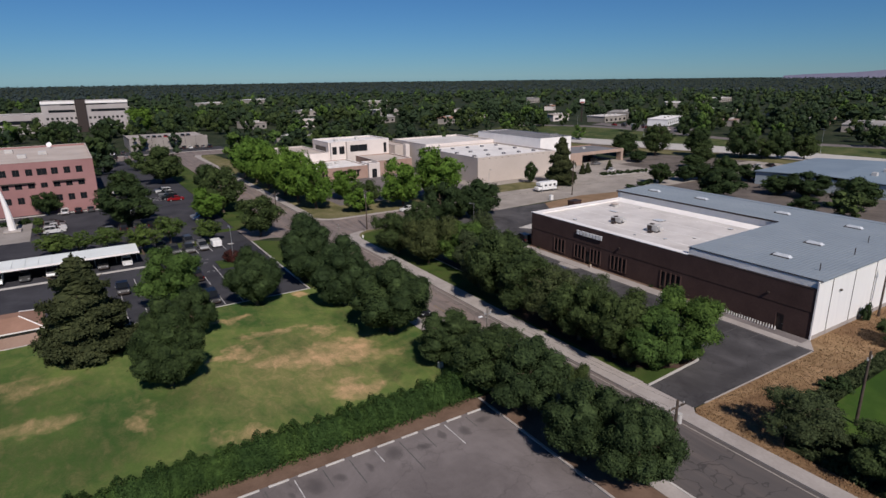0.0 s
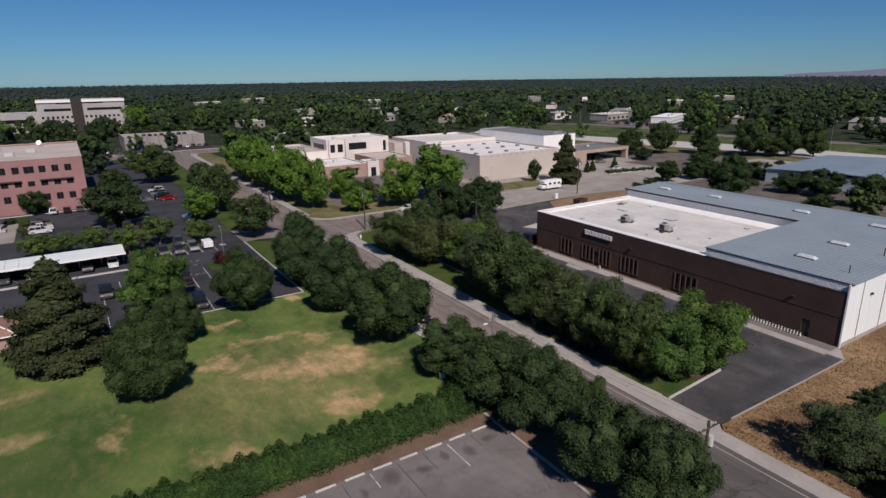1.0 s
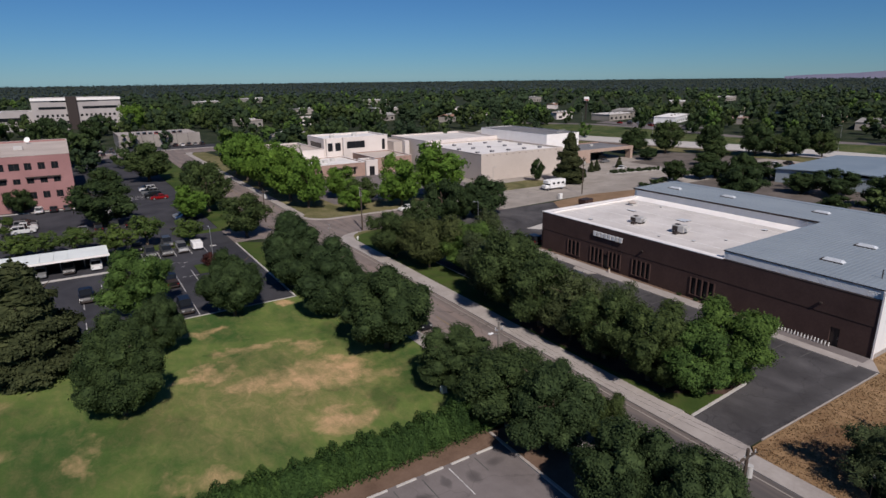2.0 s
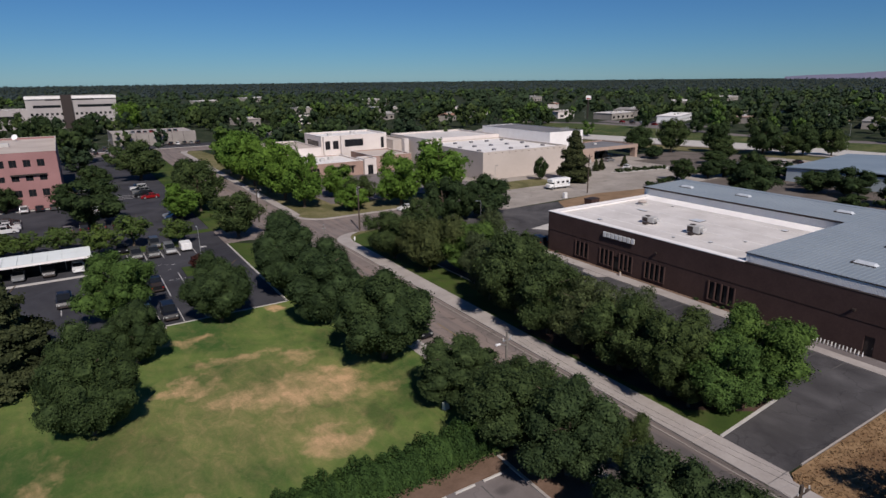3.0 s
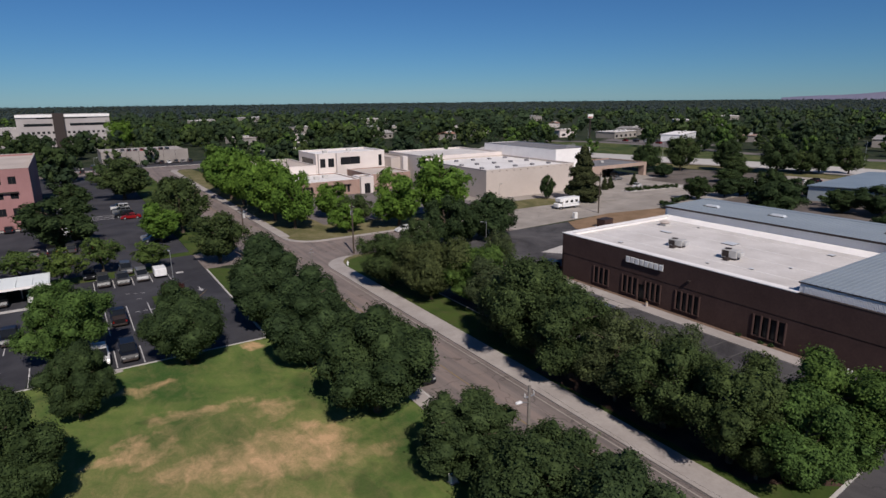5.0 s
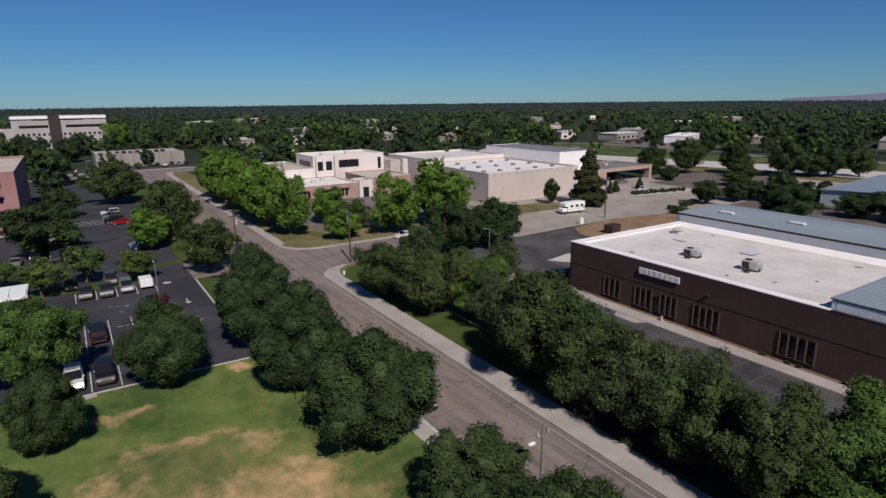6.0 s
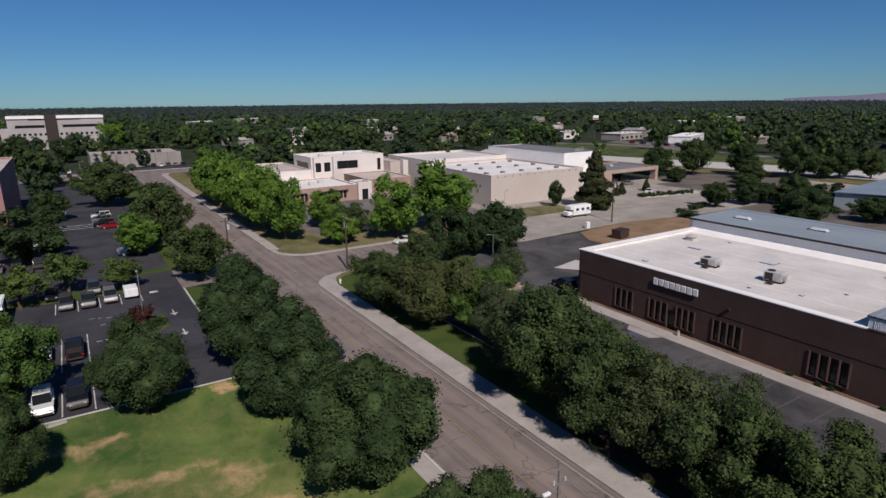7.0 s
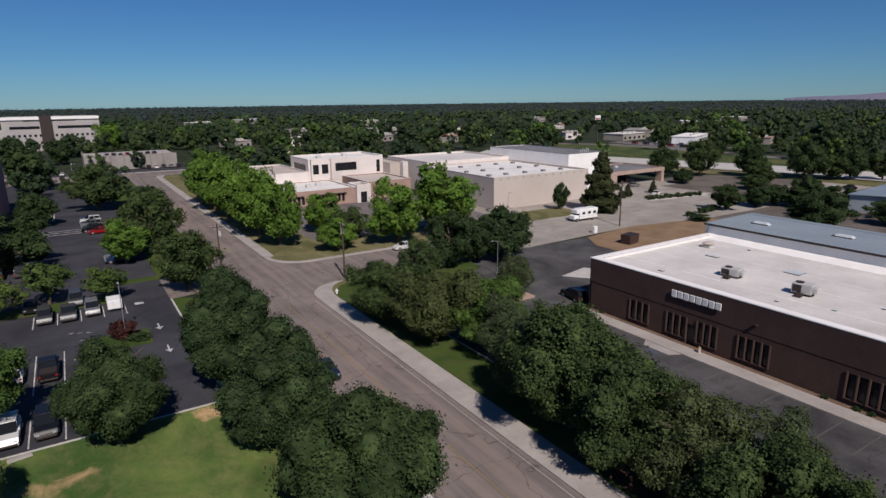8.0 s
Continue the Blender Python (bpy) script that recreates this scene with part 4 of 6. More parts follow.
part("awning", boxes((67, 74.2, 189.9, 190.48, 3.2, 3.4), (76.5, 87, 189.9, 190.48, 3.2, 3.4)), M_TRIM, arts)
block(arts, 90.1, 94.5, 189.5, 196, 5.2, M_CREAM, M_TANROOF, 0.3, [(1.2, 3.2, 0, 3.2)], (), M_COPING)
block(arts, 94.6, 109.4, 192, 210.8, 5.6, M_BRICK, M_TANROOF, 0.3, (), (), M_CREAM)
block(arts, 83.5, 109.5, 211, 228, 11.4, M_CREAM, M_WHITEROOF, 0.5, [(1.0, 3.4, 6.6, 9.6), (4.4, 6.6, 6.6, 9.6), (9.0, 16.4, 7.2, 9.8), (23.6, 24.9, 6.0, 10.0)], [(2, 14, 6.8, 9.6)], M_COPING)
for x in (84.0, 90.6):
    part("fin_wall", boxes((x, x + 0.45, 209.6, 210.99, 4.9, 11.4)), M_CREAM, arts)
block(arts, 60, 83.4, 211, 240, 7.6, M_CREAM, M_TANROOF, 0.4)
block(arts, 109.6, 116.5, 206, 226, 9.0, M_BEIGE, M_TANROOF, 0.4)
part("pier", boxes((113.2, 115.0, 203.6, 205.98, 0, 9.4)), M_CREAM, arts)
for x, y, z in ((78, 198, 4.4), (89, 218, 10.9), (99, 220, 10.9), (82, 201, 4.4), (70, 204, 4.4)):
    part("roof_unit", boxes((x, x + 1.6, y, y + 1.3, z, z + 0.9), bevel=0.04), M_GREYBOX, arts)

office = thing("office_building", pose(0, 0, 0), "three-storey rose brick office block with tan roof", "building")
rows = []
for lo, hi in ((3.2, 5.0), (7.2, 8.6), (10.7, 12.5)):
    for k in range(21):
        a, w = 61.6 - 2.93 * k, 1.15 if k % 4 == 3 and lo > 10 else 0.78
        rows.append((a - w, a + w, lo, hi))
block(office, -61, 4.2, 188.5, 238, 14.3, M_PINK, M_TANROOF, 0.5, rows, [(3 + 4 * k, 5.2 + 4 * k, lo, lo + 1.9) for k in range(10) for lo in (3.2, 7.0, 10.7)], M_TANROOF)
for k in range(5):
    part("sunshade", boxes((-6.2 - 11.72 * k, 1.5 - 11.72 * k, 187.9, 188.49, 8.65, 8.95)), M_TRIM, office)
for x, y in ((-14, 205), (-22, 200), (-9, 212), (-30, 214), (-18, 222)):
    part("roof_unit", boxes((x, x + 2.2, y, y + 1.6, 13.8, 14.9), bevel=0.05), M_GREYBOX, office)
part("satellite_dish", rods(((-6, 233, 13.8), (-6, 233, 14.6), 0.1), ((-6, 233, 14.6), (-6.3, 232.4, 15.0), 0.3, 0.9), sides=14), M_WHITE, office)

hospital = thing("office_building", pose(0, 0, 0), "pale four-storey office with dark window bands", "building")
wins = [(2 + 2.9 * k, 3.5 + 2.9 * k, lo, lo + 1.6) for k in range(17) for lo in (4.5, 9.0) if not 6 < k < 9] + [(4, 20, 14.0, 15.8), (30, 52, 14.0, 15.8)]
block(hospital, -12.5, 41.5, 500, 530, 21.5, M_GREIGE, M_GREYROOF, 0.5, wins, (), M_COPING)
part("fascia", boxes((-12.7, 7.9, 499.2, 499.9, 19.9, 21.7), (14.6, 41.7, 499.2, 499.9, 19.9, 21.7)), M_COPING, hospital, "pale overhanging roof fascia")
part("clerestory", boxes((-1, 7.9, 499.92, 499.985, 18.9, 19.85), (14.6, 28, 499.92, 499.985, 18.9, 19.85)), M_GLASS, hospital, "dark strip of windows")
part("stair_tower", boxes((8, 14.5, 498.5, 499.98, 0, 22.6)), M_TRIM, hospital)
block(hospital, -75, -12.6, 505, 530, 13, M_GREIGE, M_GREYROOF, 0.5, [(2, 58, 6.5, 9.0)], (), M_COPING)
deck = thing("parking_garage", pose(0, 0, 0), "long low pale concrete parking deck", "parking garage")
M_DECK = surface("grey_deck_concrete", (0.21, 0.19, 0.175), (0.33, 0.305, 0.285), 0.15, 2.0, 0.9, 0.2, 0.1)
part("wall", boxes((26, 64, 338, 338.4, 0, 6.4)), M_DECK, deck)
part("deck", boxes((26, 64, 338.42, 372, 5.3, 5.7)), M_CONCRETE, deck)
part("wall", boxes((26, 26.4, 338.42, 372, 0, 6.3)), M_DECK, deck)
for k in range(6):
    part("joint", boxes((31 + 5.4 * k, 31.12 + 5.4 * k, 337.96, 337.995, 0, 6.4)), M_TRIM, deck)
setting("parking_lot", sheet(-60, 70, 319, 337, -0.3, -0.01), M_DARKLOT, "dark asphalt car park before the deck", "parking lot")

setting("road", slab([(-60, 301), (39.6, 300.02), (49.1, 300.02), (50.4, 300.6), (110, 303), (110, 316), (68, 318.9), (-60, 318.9)], -0.3, 0.0), M_ROAD, "worn grey street crossing before the parking deck", "road")
setting("kerb", sheet(-60, 70, 318.92, 319.3, -0.3, 0.14), M_KERB, "pale concrete kerb along the far street", "kerb")
carport = thing("carport", pose(0, 0, 0), "long open carport with pale sheet roof", "carport")
bm = boxes((-42, 7.4, 120.9, 127.0, 2.75, 2.95))
for v in bm.verts:
    v.co.z += (v.co.y - 120.9) * 0.03
part("roof", bm, M_CARPORT, carport, "pale ribbed metal carport roof")
part("fascia", boxes((-42.1, 7.5, 120.75, 120.89, 2.6, 2.97)), M_COPING, carport)
for k in range(25):
    part("roof_rib", boxes((-42 + 2.05 * k, -41.92 + 2.05 * k, 121, 126.9, 3.05, 3.16)), M_CARPORT, carport)
for k in range(14):
    part("post", boxes((-41 + 3.7 * k, -40.85 + 3.7 * k, 125.2, 125.35, 0, 2.9)), M_STEEL, carport)
part("back_wall", boxes((-42, 7.4, 126.7, 126.85, 0, 2.7)), M_TRIM, carport)
setting("kerb", sheet(-42, 9.5, 118.6, 119.4, -0.2, 0.13), M_KERB, "concrete strip before the carport", "kerb")

shed_house = thing("garden_shed", pose(-12.0, 92.8, 0), "small brick shed with brown hipped roof", "shed")
part("wall", boxes((-3.6, 3.6, -3.6, 3.6, 0, 2.3)), M_BRICK, shed_house)
bm = bmesh.new()
low = [bm.verts.new(p) for p in ((-4.1, -4.1, 2.3), (4.1, -4.1, 2.3), (4.1, 4.1, 2.3), (-4.1, 4.1, 2.3))]
top = [bm.verts.new(p) for p in ((-1.2, -1.0, 3.5), (1.2, -1.0, 3.5), (1.2, 1.0, 3.5), (-1.2, 1.0, 3.5))]
bm.faces.new(top)
bm.faces.new(list(reversed(low)))
for k in range(4):
    bm.faces.new((low[k], low[(k + 1) % 4], top[(k + 1) % 4], top[k]))
part("roof", bm, M_SHINGLE, shed_house)
part("hip_cap", rods(*[((x * 4.1, y * 4.1, 2.34), (x * 1.2, y * 1.0, 3.54), 0.09) for x in (-1, 1) for y in (-1, 1)]), M_COPING, shed_house)
part("gutter", boxes((-4.2, 4.2, -4.22, -4.11, 2.2, 2.34)), M_COPING, shed_house)
part("door", boxes((3.61, 3.66, -1.0, 0.1, 0, 2.05)), M_TRIM, shed_house)

# pale sculpture on its stone court beside the office
setting("court", sheet(-34, -11.9, 155.5, 178, -0.1, 0.06), M_DECK, "grey paved court before the office", "court")
figure = thing("sculpture", pose(-15.7, 168.5, 0.06), "tall white abstract sculpture on a stone court", "sculpture")
bm = bmesh.new()
for k in range(9):
    f, g = k / 9, (k + 1) / 9
    rod(bm, (-1.3 * f * f, 0, 11.5 * f), (-1.3 * g * g, 0, 11.5 * g), 0.9 - 0.62 * f, 0.9 - 0.62 * g, 10)
part("shaft", bm, M_COPING, figure)
part("plinth", boxes((-1.8, 1.8, -1.6, 1.6, 0, 0.5), bevel=0.08), M_CONCRETE, figure)

def shed(x0, x1, y0, y1, h, wall, roof, label, pitched=0.0, turn=0.0):
    b = thing("warehouse", pose((x0 + x1) / 2, (y0 + y1) / 2, 0, 0, 0, turn), label, "building", "distant low buildings")
    w, d = (x1 - x0) / 2, (y1 - y0) / 2
    n = max(2, int(w / 3))
    hs = [(2 * w * (k + 0.25) / n, 2 * w * (k + 0.7) / n, 0.9, min(h - 0.8, 2.6)) for k in range(n)]
    part("wall", turned(pierced(2 * w, h, hs, 0.3), pose(-w, -d, 0)), wall, b)
    part("wall", boxes((-w, -w + 0.3, -d + 0.302, d, 0, h), (w - 0.3, w, -d + 0.302, d, 0, h), (-w + 0.302, w - 0.302, d - 0.3, d, 0, h)), wall, b)
    for a, c, lo, hi in hs:
        part("window", boxes((-w + a, -w + c, -d + 0.2, -d + 0.24, lo, hi)), M_GLASS, b)
    bm = boxes((-w - 0.4, w + 0.4, -d - 0.4, 0, h + 0.003, h + 0.25), (-w - 0.4, w + 0.4, 0, d + 0.4, h + 0.003, h + 0.25))
    for v in bm.verts:
        v.co.z += pitched * (1 - abs(v.co.y) / (d + 0.4))
    part("roof", bm, roof, b)
    for k in range(3):
        part("roof_unit", boxes((-w * 0.5 + k * w * 0.45, -w * 0.5 + k * w * 0.45 + 1.8, -d * 0.4, -d * 0.4 + 1.4, h + 0.25 + pitched * 0.55, h + 1.3 + pitched * 0.55), bevel=0.04), M_GREYBOX, b)
    return b


M_RUSTY = foliage("rusty_olive_leaves", (0.024, 0.034, 0.014), (0.086, 0.104, 0.038))
M_BLUEWALL = surface("pale_blue_siding", (0.30, 0.36, 0.40), (0.40, 0.46, 0.50), 0.2, 2.0, 0.7, 0.3, 0)
M_FARWALL = surface("dull_far_walls", (0.20, 0.185, 0.17), (0.36, 0.33, 0.30), 0.08, 1.5, 0.9, 0.2, 0)
M_FARROOF = surface("dull_far_roofs", (0.16, 0.155, 0.15), (0.40, 0.38, 0.36), 0.05, 1.0, 0.9, 0.2, 0)
M_BLUEROOF = surface("pale_blue_metal_roof", (0.16, 0.21, 0.26), (0.23, 0.285, 0.335), 0.12, 2.5, 0.6, 0.3, 0)
shed(191, 238, 62, 105, 4.0, M_BLUEWALL, M_BLUEROOF, "low warehouse with pale blue metal roof", 0.9, 5)
rng = random.Random(17)
for x, y, w, d, h, wall, roof in ((347, 318, 30, 16, 4.5, M_FARWALL, M_MEMBRANE), (352, 274, 44, 14, 4.5, M_GREYMETAL, M_COPING), (385, 340, 40, 18, 5.0, M_FARWALL, M_FARROOF), (330, 352, 16, 12, 5, M_CREAM, M_TANROOF),
                                  (386, 238, 16, 10, 4, M_FARWALL, M_BRICK), (400, 160, 44, 20, 4.5, M_FARWALL, M_FARROOF), (440, 205, 30, 14, 4, M_BRICK, M_FARROOF), (480, 315, 36, 18, 5, M_FARWALL, M_MEMBRANE),
                                  (300, 480, 30, 16, 5, M_CREAM, M_FARROOF), (255, 520, 26, 14, 5, M_FARWALL, M_MEMBRANE), (112, 436, 10, 22, 4.5, M_FARWALL, M_TANROOF), (98, 322, 22, 10, 4.0, M_FARWALL, M_FARROOF)):
    shed(x, x + w, y, y + d, h, wall, roof, "low commercial building among trees", 0.0, rng.uniform(-20, 35))
for x, y, w, d, h, wall, roof in ((190, 560, 22, 12, 5, M_FARWALL, M_FARROOF), (150, 430, 12, 9, 4, M_CREAM, M_TANROOF), (215, 430, 14, 9, 4, M_FARWALL, M_FARROOF), (245, 385, 14, 9, 4, M_FARWALL, M_SHINGLE), (285, 400, 13, 9, 4, M_CREAM, M_FARROOF),
                                  (560, 420, 36, 16, 5, M_FARWALL, M_MEMBRANE), (330, 700, 34, 16, 6, M_FARWALL, M_MEMBRANE), (150, 820, 34, 20, 6, M_FARWALL, M_WHITEROOF), (230, 900, 40, 24, 6, M_FARWALL, M_WHITEROOF), (52, 790, 22, 16, 5, M_FARWALL, M_FARROOF),
                                  (520, 620, 34, 18, 6, M_FARWALL, M_FARROOF), (700, 460, 44, 18, 5, M_FARWALL, M_MEMBRANE), (430, 470, 14, 9, 4, M_CREAM, M_SHINGLE), (470, 250, 14, 9, 4, M_CREAM, M_FARROOF), (455, 130, 15, 10, 4, M_FARWALL, M_SHINGLE), (510, 190, 15, 10, 4, M_CREAM, M_FARROOF)):
    shed(x, x + w, y, y + d, h, wall, roof, "distant low building among trees", 1.6 if w < 20 else 0.0, rng.uniform(-25, 40))
LOW = [(212, 300), (230.5, 226.6), (240, 186), (249.6, 156), (254, 125), (260, 95), (268, 55)]
HIGH = [(233, 318), (252, 248), (264.7, 206), (275.6, 173), (282.5, 141), (287, 105), (294, 60)]
BANK = [(280, 345), (312, 298), (315, 265), (306, 192), (312, 150), (330, 105), (340, 60)]
setting("highway", slab([*LOW, *reversed(HIGH)], -0.3, 0.05), M_KERB, "pale concrete highway beyond the yards", "road")
setting("meadow", slab([*[(x + 0.1, y) for x, y in HIGH], *reversed(BANK)], -0.3, 0.04), grass("bank_grass", (0.068, 0.090, 0.032), (0.042, 0.066, 0.022), (0.20, 0.17, 0.09), None, 0.02), "green grass bank along the highway", "field")
setting("road", slab([*[(x + 0.1, y) for x, y in BANK], *reversed([(x + 11, y + 3) for x, y in BANK])], -0.3, 0.03), M_LOT, "grey road behind the grass bank", "road")
setting("verge", slab([*[(x - 14, y - 2) for x, y in LOW], *reversed([(x - 0.1, y) for x, y in LOW])], -0.3, 0.045), M_PALELAWN, "dry mown verge below the highway", "verge")
setting("parking_lot", slab([(330, 312), (327, 268), (320, 236), (352, 236), (356, 262), (345, 316)], -0.3, 0.02), M_LOT, "grey asphalt car park behind the grass bank", "parking lot")
bar = thing("guard_rail", pose(0, 0, 0), "low pale concrete barrier along the highway", "barrier")
for (x0, y0), (x1, y1) in tuple(((a[0] - 0.8, a[1]), (b[0] - 0.8, b[1])) for a, b in zip(LOW, LOW[1:])):
    part("rail", rods(((x0, y0, 0.4), (x1, y1, 0.4), 0.4), sides=6), M_CONCRETE, bar)


# ---- trees ----
def trunk_mesh(height, radius, seed, forks=5, fork_at=0.3):
    rng = random.Random(seed)
    bm = bmesh.new()
    last, r = Vector((0, 0, -0.2)), radius * 1.35
    pts = [(last, r)]
    for k in range(1, 5):
        p = Vector((rng.uniform(-0.12, 0.12) * k, rng.uniform(-0.12, 0.12) * k, height * 0.75 * k / 4))
        pts.append((p, radius * (1 - 0.17 * k)))
    for (a, ra), (b, rb) in zip(pts, pts[1:]):
        rod(bm, a, b, ra, rb, 8)
    for k in range(forks):
        z = height * (fork_at + 0.4 * k / forks)
        a = 2.4 * k + rng.uniform(-0.4, 0.4)
        s = Vector((0, 0, z))
        mid = s + Vector((math.cos(a), math.sin(a), 0.8)) * height * 0.14
        e = mid + Vector((math.cos(a + 0.3), math.sin(a + 0.3), 0.55)) * height * 0.17
        rod(bm, s, mid, radius * 0.5, radius * 0.34, 6)
        rod(bm, mid, e, radius * 0.34, radius * 0.12, 6)
    me = bpy.data.meshes.new("trunk")
    bm.to_mesh(me)
    bm.free()
    me.materials.append(M_BARK)
    return me


def ripple(p, k, seed):
    """A cheap smooth noise of a place, about -1 to 1."""
    q = p * k
    return (np.sin(q[:, 0] + 1.7 * np.sin(q[:, 1] * 0.9 + seed)) + np.sin(q[:, 1] * 1.1 + 1.6 * np.sin(q[:, 2] * 1.2 + 2 * seed)) + np.sin(q[:, 2] * 1.3 + 1.8 * np.sin(q[:, 0] * 0.8 + 3 * seed))) / 3


def crown_mesh(mat, seed, r=5.0, h=10.0, base=0.10, lobes=60, sprays=420, per=10, size=0.30, lobe=(0.17, 0.30), top=0.55, cone=0.0, gaps=0.42, core=None, spread=0.06, fill=0.66, boughs=17, wild=(0.74, 1.10), skirt=0.07, under=0.58):
    """A broad crown: leafy lobes round an uneven egg, each clothed in small tilted sprays of leaves with gaps between them."""
    rng = np.random.default_rng(seed)
    z0, z1 = base * h, h
    mid = z0 + (z1 - z0) * (1 - top)
    i = np.arange(boughs) + 0.5
    up = 1 - 2 * i / boughs
    turn = i * 2.39996 + seed
    d = np.stack([np.sqrt(1 - up**2) * np.cos(turn), np.sqrt(1 - up**2) * np.sin(turn), up], 1) + rng.normal(0, 0.14, (boughs, 3))
    reach = rng.uniform(*wild, boughs)
    bc = d * reach[:, None] * np.array([r * 0.66, r * 0.66, 1])
    bc[:, 2] = mid + np.where(d[:, 2] > 0, (z1 - mid) * 0.74, (mid - z0) * 0.8) * d[:, 2] * reach
    br = r * rng.uniform(0.24, 0.36, boughs)
    own = rng.integers(0, boughs, lobes)
    u = rng.normal(size=(lobes, 3)) + d[own] * 0.8
    u /= np.linalg.norm(u, axis=1, keepdims=True)
    lr = rng.uniform(*lobe, lobes) * r * 0.72
    c = bc[own] + u * (br[own] * rng.uniform(0.7, 1.0, lobes))[:, None]
    c[:, :2] *= (1 - cone * np.clip((c[:, 2] - mid) / (z1 - mid), 0, 1))[:, None]
    bc[:, :2] *= (1 - cone * np.clip((bc[:, 2] - mid) / (z1 - mid), 0, 1))[:, None]
    c, lr = np.concatenate([c, bc]), np.concatenate([lr, br * 0.95])
    lobes += boughs
    many = sprays * 5
    pick = rng.choice(lobes, many, p=lr**2 / (lr**2).sum())
    n = rng.normal(size=(many, 3))
    n[:, 2] += 0.25
    n /= np.linalg.norm(n, axis=1, keepdims=True)
    p = c[pick] + n * lr[pick][:, None]
    inside = np.zeros(many, int)
    for k in range(lobes):
        inside += (np.linalg.norm(p - c[k], axis=1) < lr[k] * 0.88).astype(int)
    keep = np.nonzero((inside == 0) & (p[:, 2] > 0.3) & (ripple(p, 3.0, seed) + rng.uniform(-0.4, 0.4, many) > -gaps))[0][:sprays]
    p, n = p[keep], n[keep]
    p = p + n * (0.22 * ripple(p, 2.3, seed + 5) + rng.uniform(-0.2, 0.2, len(p)))[:, None] * (r / 5)
    axis = n + np.array([0, 0, 0.2]) + rng.normal(0, 0.12, n.shape)
    axis /= np.linalg.norm(axis, axis=1, keepdims=True)
    off = rng.normal(0, spread * r, (len(p), per, 3)) * rng.uniform(0.6, 1.3, (len(p), 1, 1))
    off -= axis[:, None] * (off * axis[:, None]).sum(2, keepdims=True) * 0.5
    off[:, :, 2] -= 0.1 * np.linalg.norm(off, axis=2)
    q = (p[:, None] + off).reshape(-1, 3)
    nn = np.repeat(axis, per, 0) + rng.normal(0, 0.28, (len(q), 3))
    fit_r, fit_z = r / np.quantile(np.hypot(q[:, 0], q[:, 1]), 0.985), h / np.quantile(q[:, 2], 0.997)
    q *= np.array([fit_r, fit_r, fit_z])
    c = c * np.array([fit_r, fit_r, fit_z])
    core = lumps(c, lr * fill, core or BALL0, rng, 0.2)
    floor_z, wide_z = skirt * h, (skirt + 0.36) * h

    def tucked(p):
        """The crown draws in towards its underside, which hangs clear of the ground."""
        k = np.clip((p[:, 2] - floor_z) / (wide_z - floor_z), 0, 1)
        p[:, :2] *= (under + (1 - under) * np.sin(k * math.pi / 2) ** 0.8)[:, None]

    tucked(q)
    tucked(core[0])
    hang = floor_z * (1 + 0.5 * ripple(q, 1.3, seed + 2))
    keep = q[:, 2] > hang
    core[0][:, 2] = np.maximum(core[0][:, 2], floor_z * 1.1)
    leaf = leaf_tris(q[keep], nn[keep], size, rng)
    return cloud_mesh("crown", *joined(leaf, core), mat)


def conifer_mesh(mat, seed, r=4.0, h=12.0, tiers=15, leaves=9000, size=0.3, droop=0.2, shape=0.75, per=11, low=0.03):
    """Whorls of boughs, each a ragged flat wedge of needle sprays."""
    rng = np.random.default_rng(seed)
    boughs = []
    for k in range(tiers):
        f = k / (tiers - 1)
        z = h * (low + (0.95 - low) * f)
        reach = r * (1 - f) ** shape * min(1.0, 0.72 + 1.6 * f) + 0.3
        for b in range(max(4, int(per * (1 - 0.5 * f)))):
            boughs.append((z + rng.uniform(-0.35, 0.35), reach * rng.uniform(0.66, 1.1), rng.uniform(0, 2 * math.pi)))
    w = np.array([b[1] for b in boughs]) ** 1.5
    pick = rng.choice(len(boughs), leaves, p=w / w.sum())
    bz, br, ba = (np.array([b[i] for b in boughs]) for i in range(3))
    s = rng.uniform(0.25, 1.0, leaves) ** 0.6
    side = rng.normal(0, 0.2, leaves) * br[pick] * (1.15 - 0.7 * s)
    x = s * br[pick]
    p = np.stack([x * np.cos(ba[pick]) - side * np.sin(ba[pick]), x * np.sin(ba[pick]) + side * np.cos(ba[pick]), bz[pick] + rng.normal(0.05, 0.2, leaves) + 0.2 * s - droop * x * s], 1)
    n = np.stack([np.cos(ba[pick]) * 0.7, np.sin(ba[pick]) * 0.7, np.full(leaves, 0.6)], 1) + rng.normal(0, 0.5, (leaves, 3))
    p[:, 2] = np.maximum(p[:, 2], 0.3)
    leaf = leaf_tris(p, n, size, rng)
    m = 26
    cz = np.linspace(0.06, 0.93, m)
    c = np.stack([rng.normal(0, 0.1, m), rng.normal(0, 0.1, m), cz * h], 1)
    core = lumps(c, r * (1 - cz) ** shape * np.minimum(1, 0.72 + 1.6 * cz) * 0.58 + 0.1, BALL2, rng, 0.35, 0.5)
    core[0][:, 2] = np.maximum(core[0][:, 2], 0.4)
    return cloud_mesh("crown", *joined(leaf, core), mat)


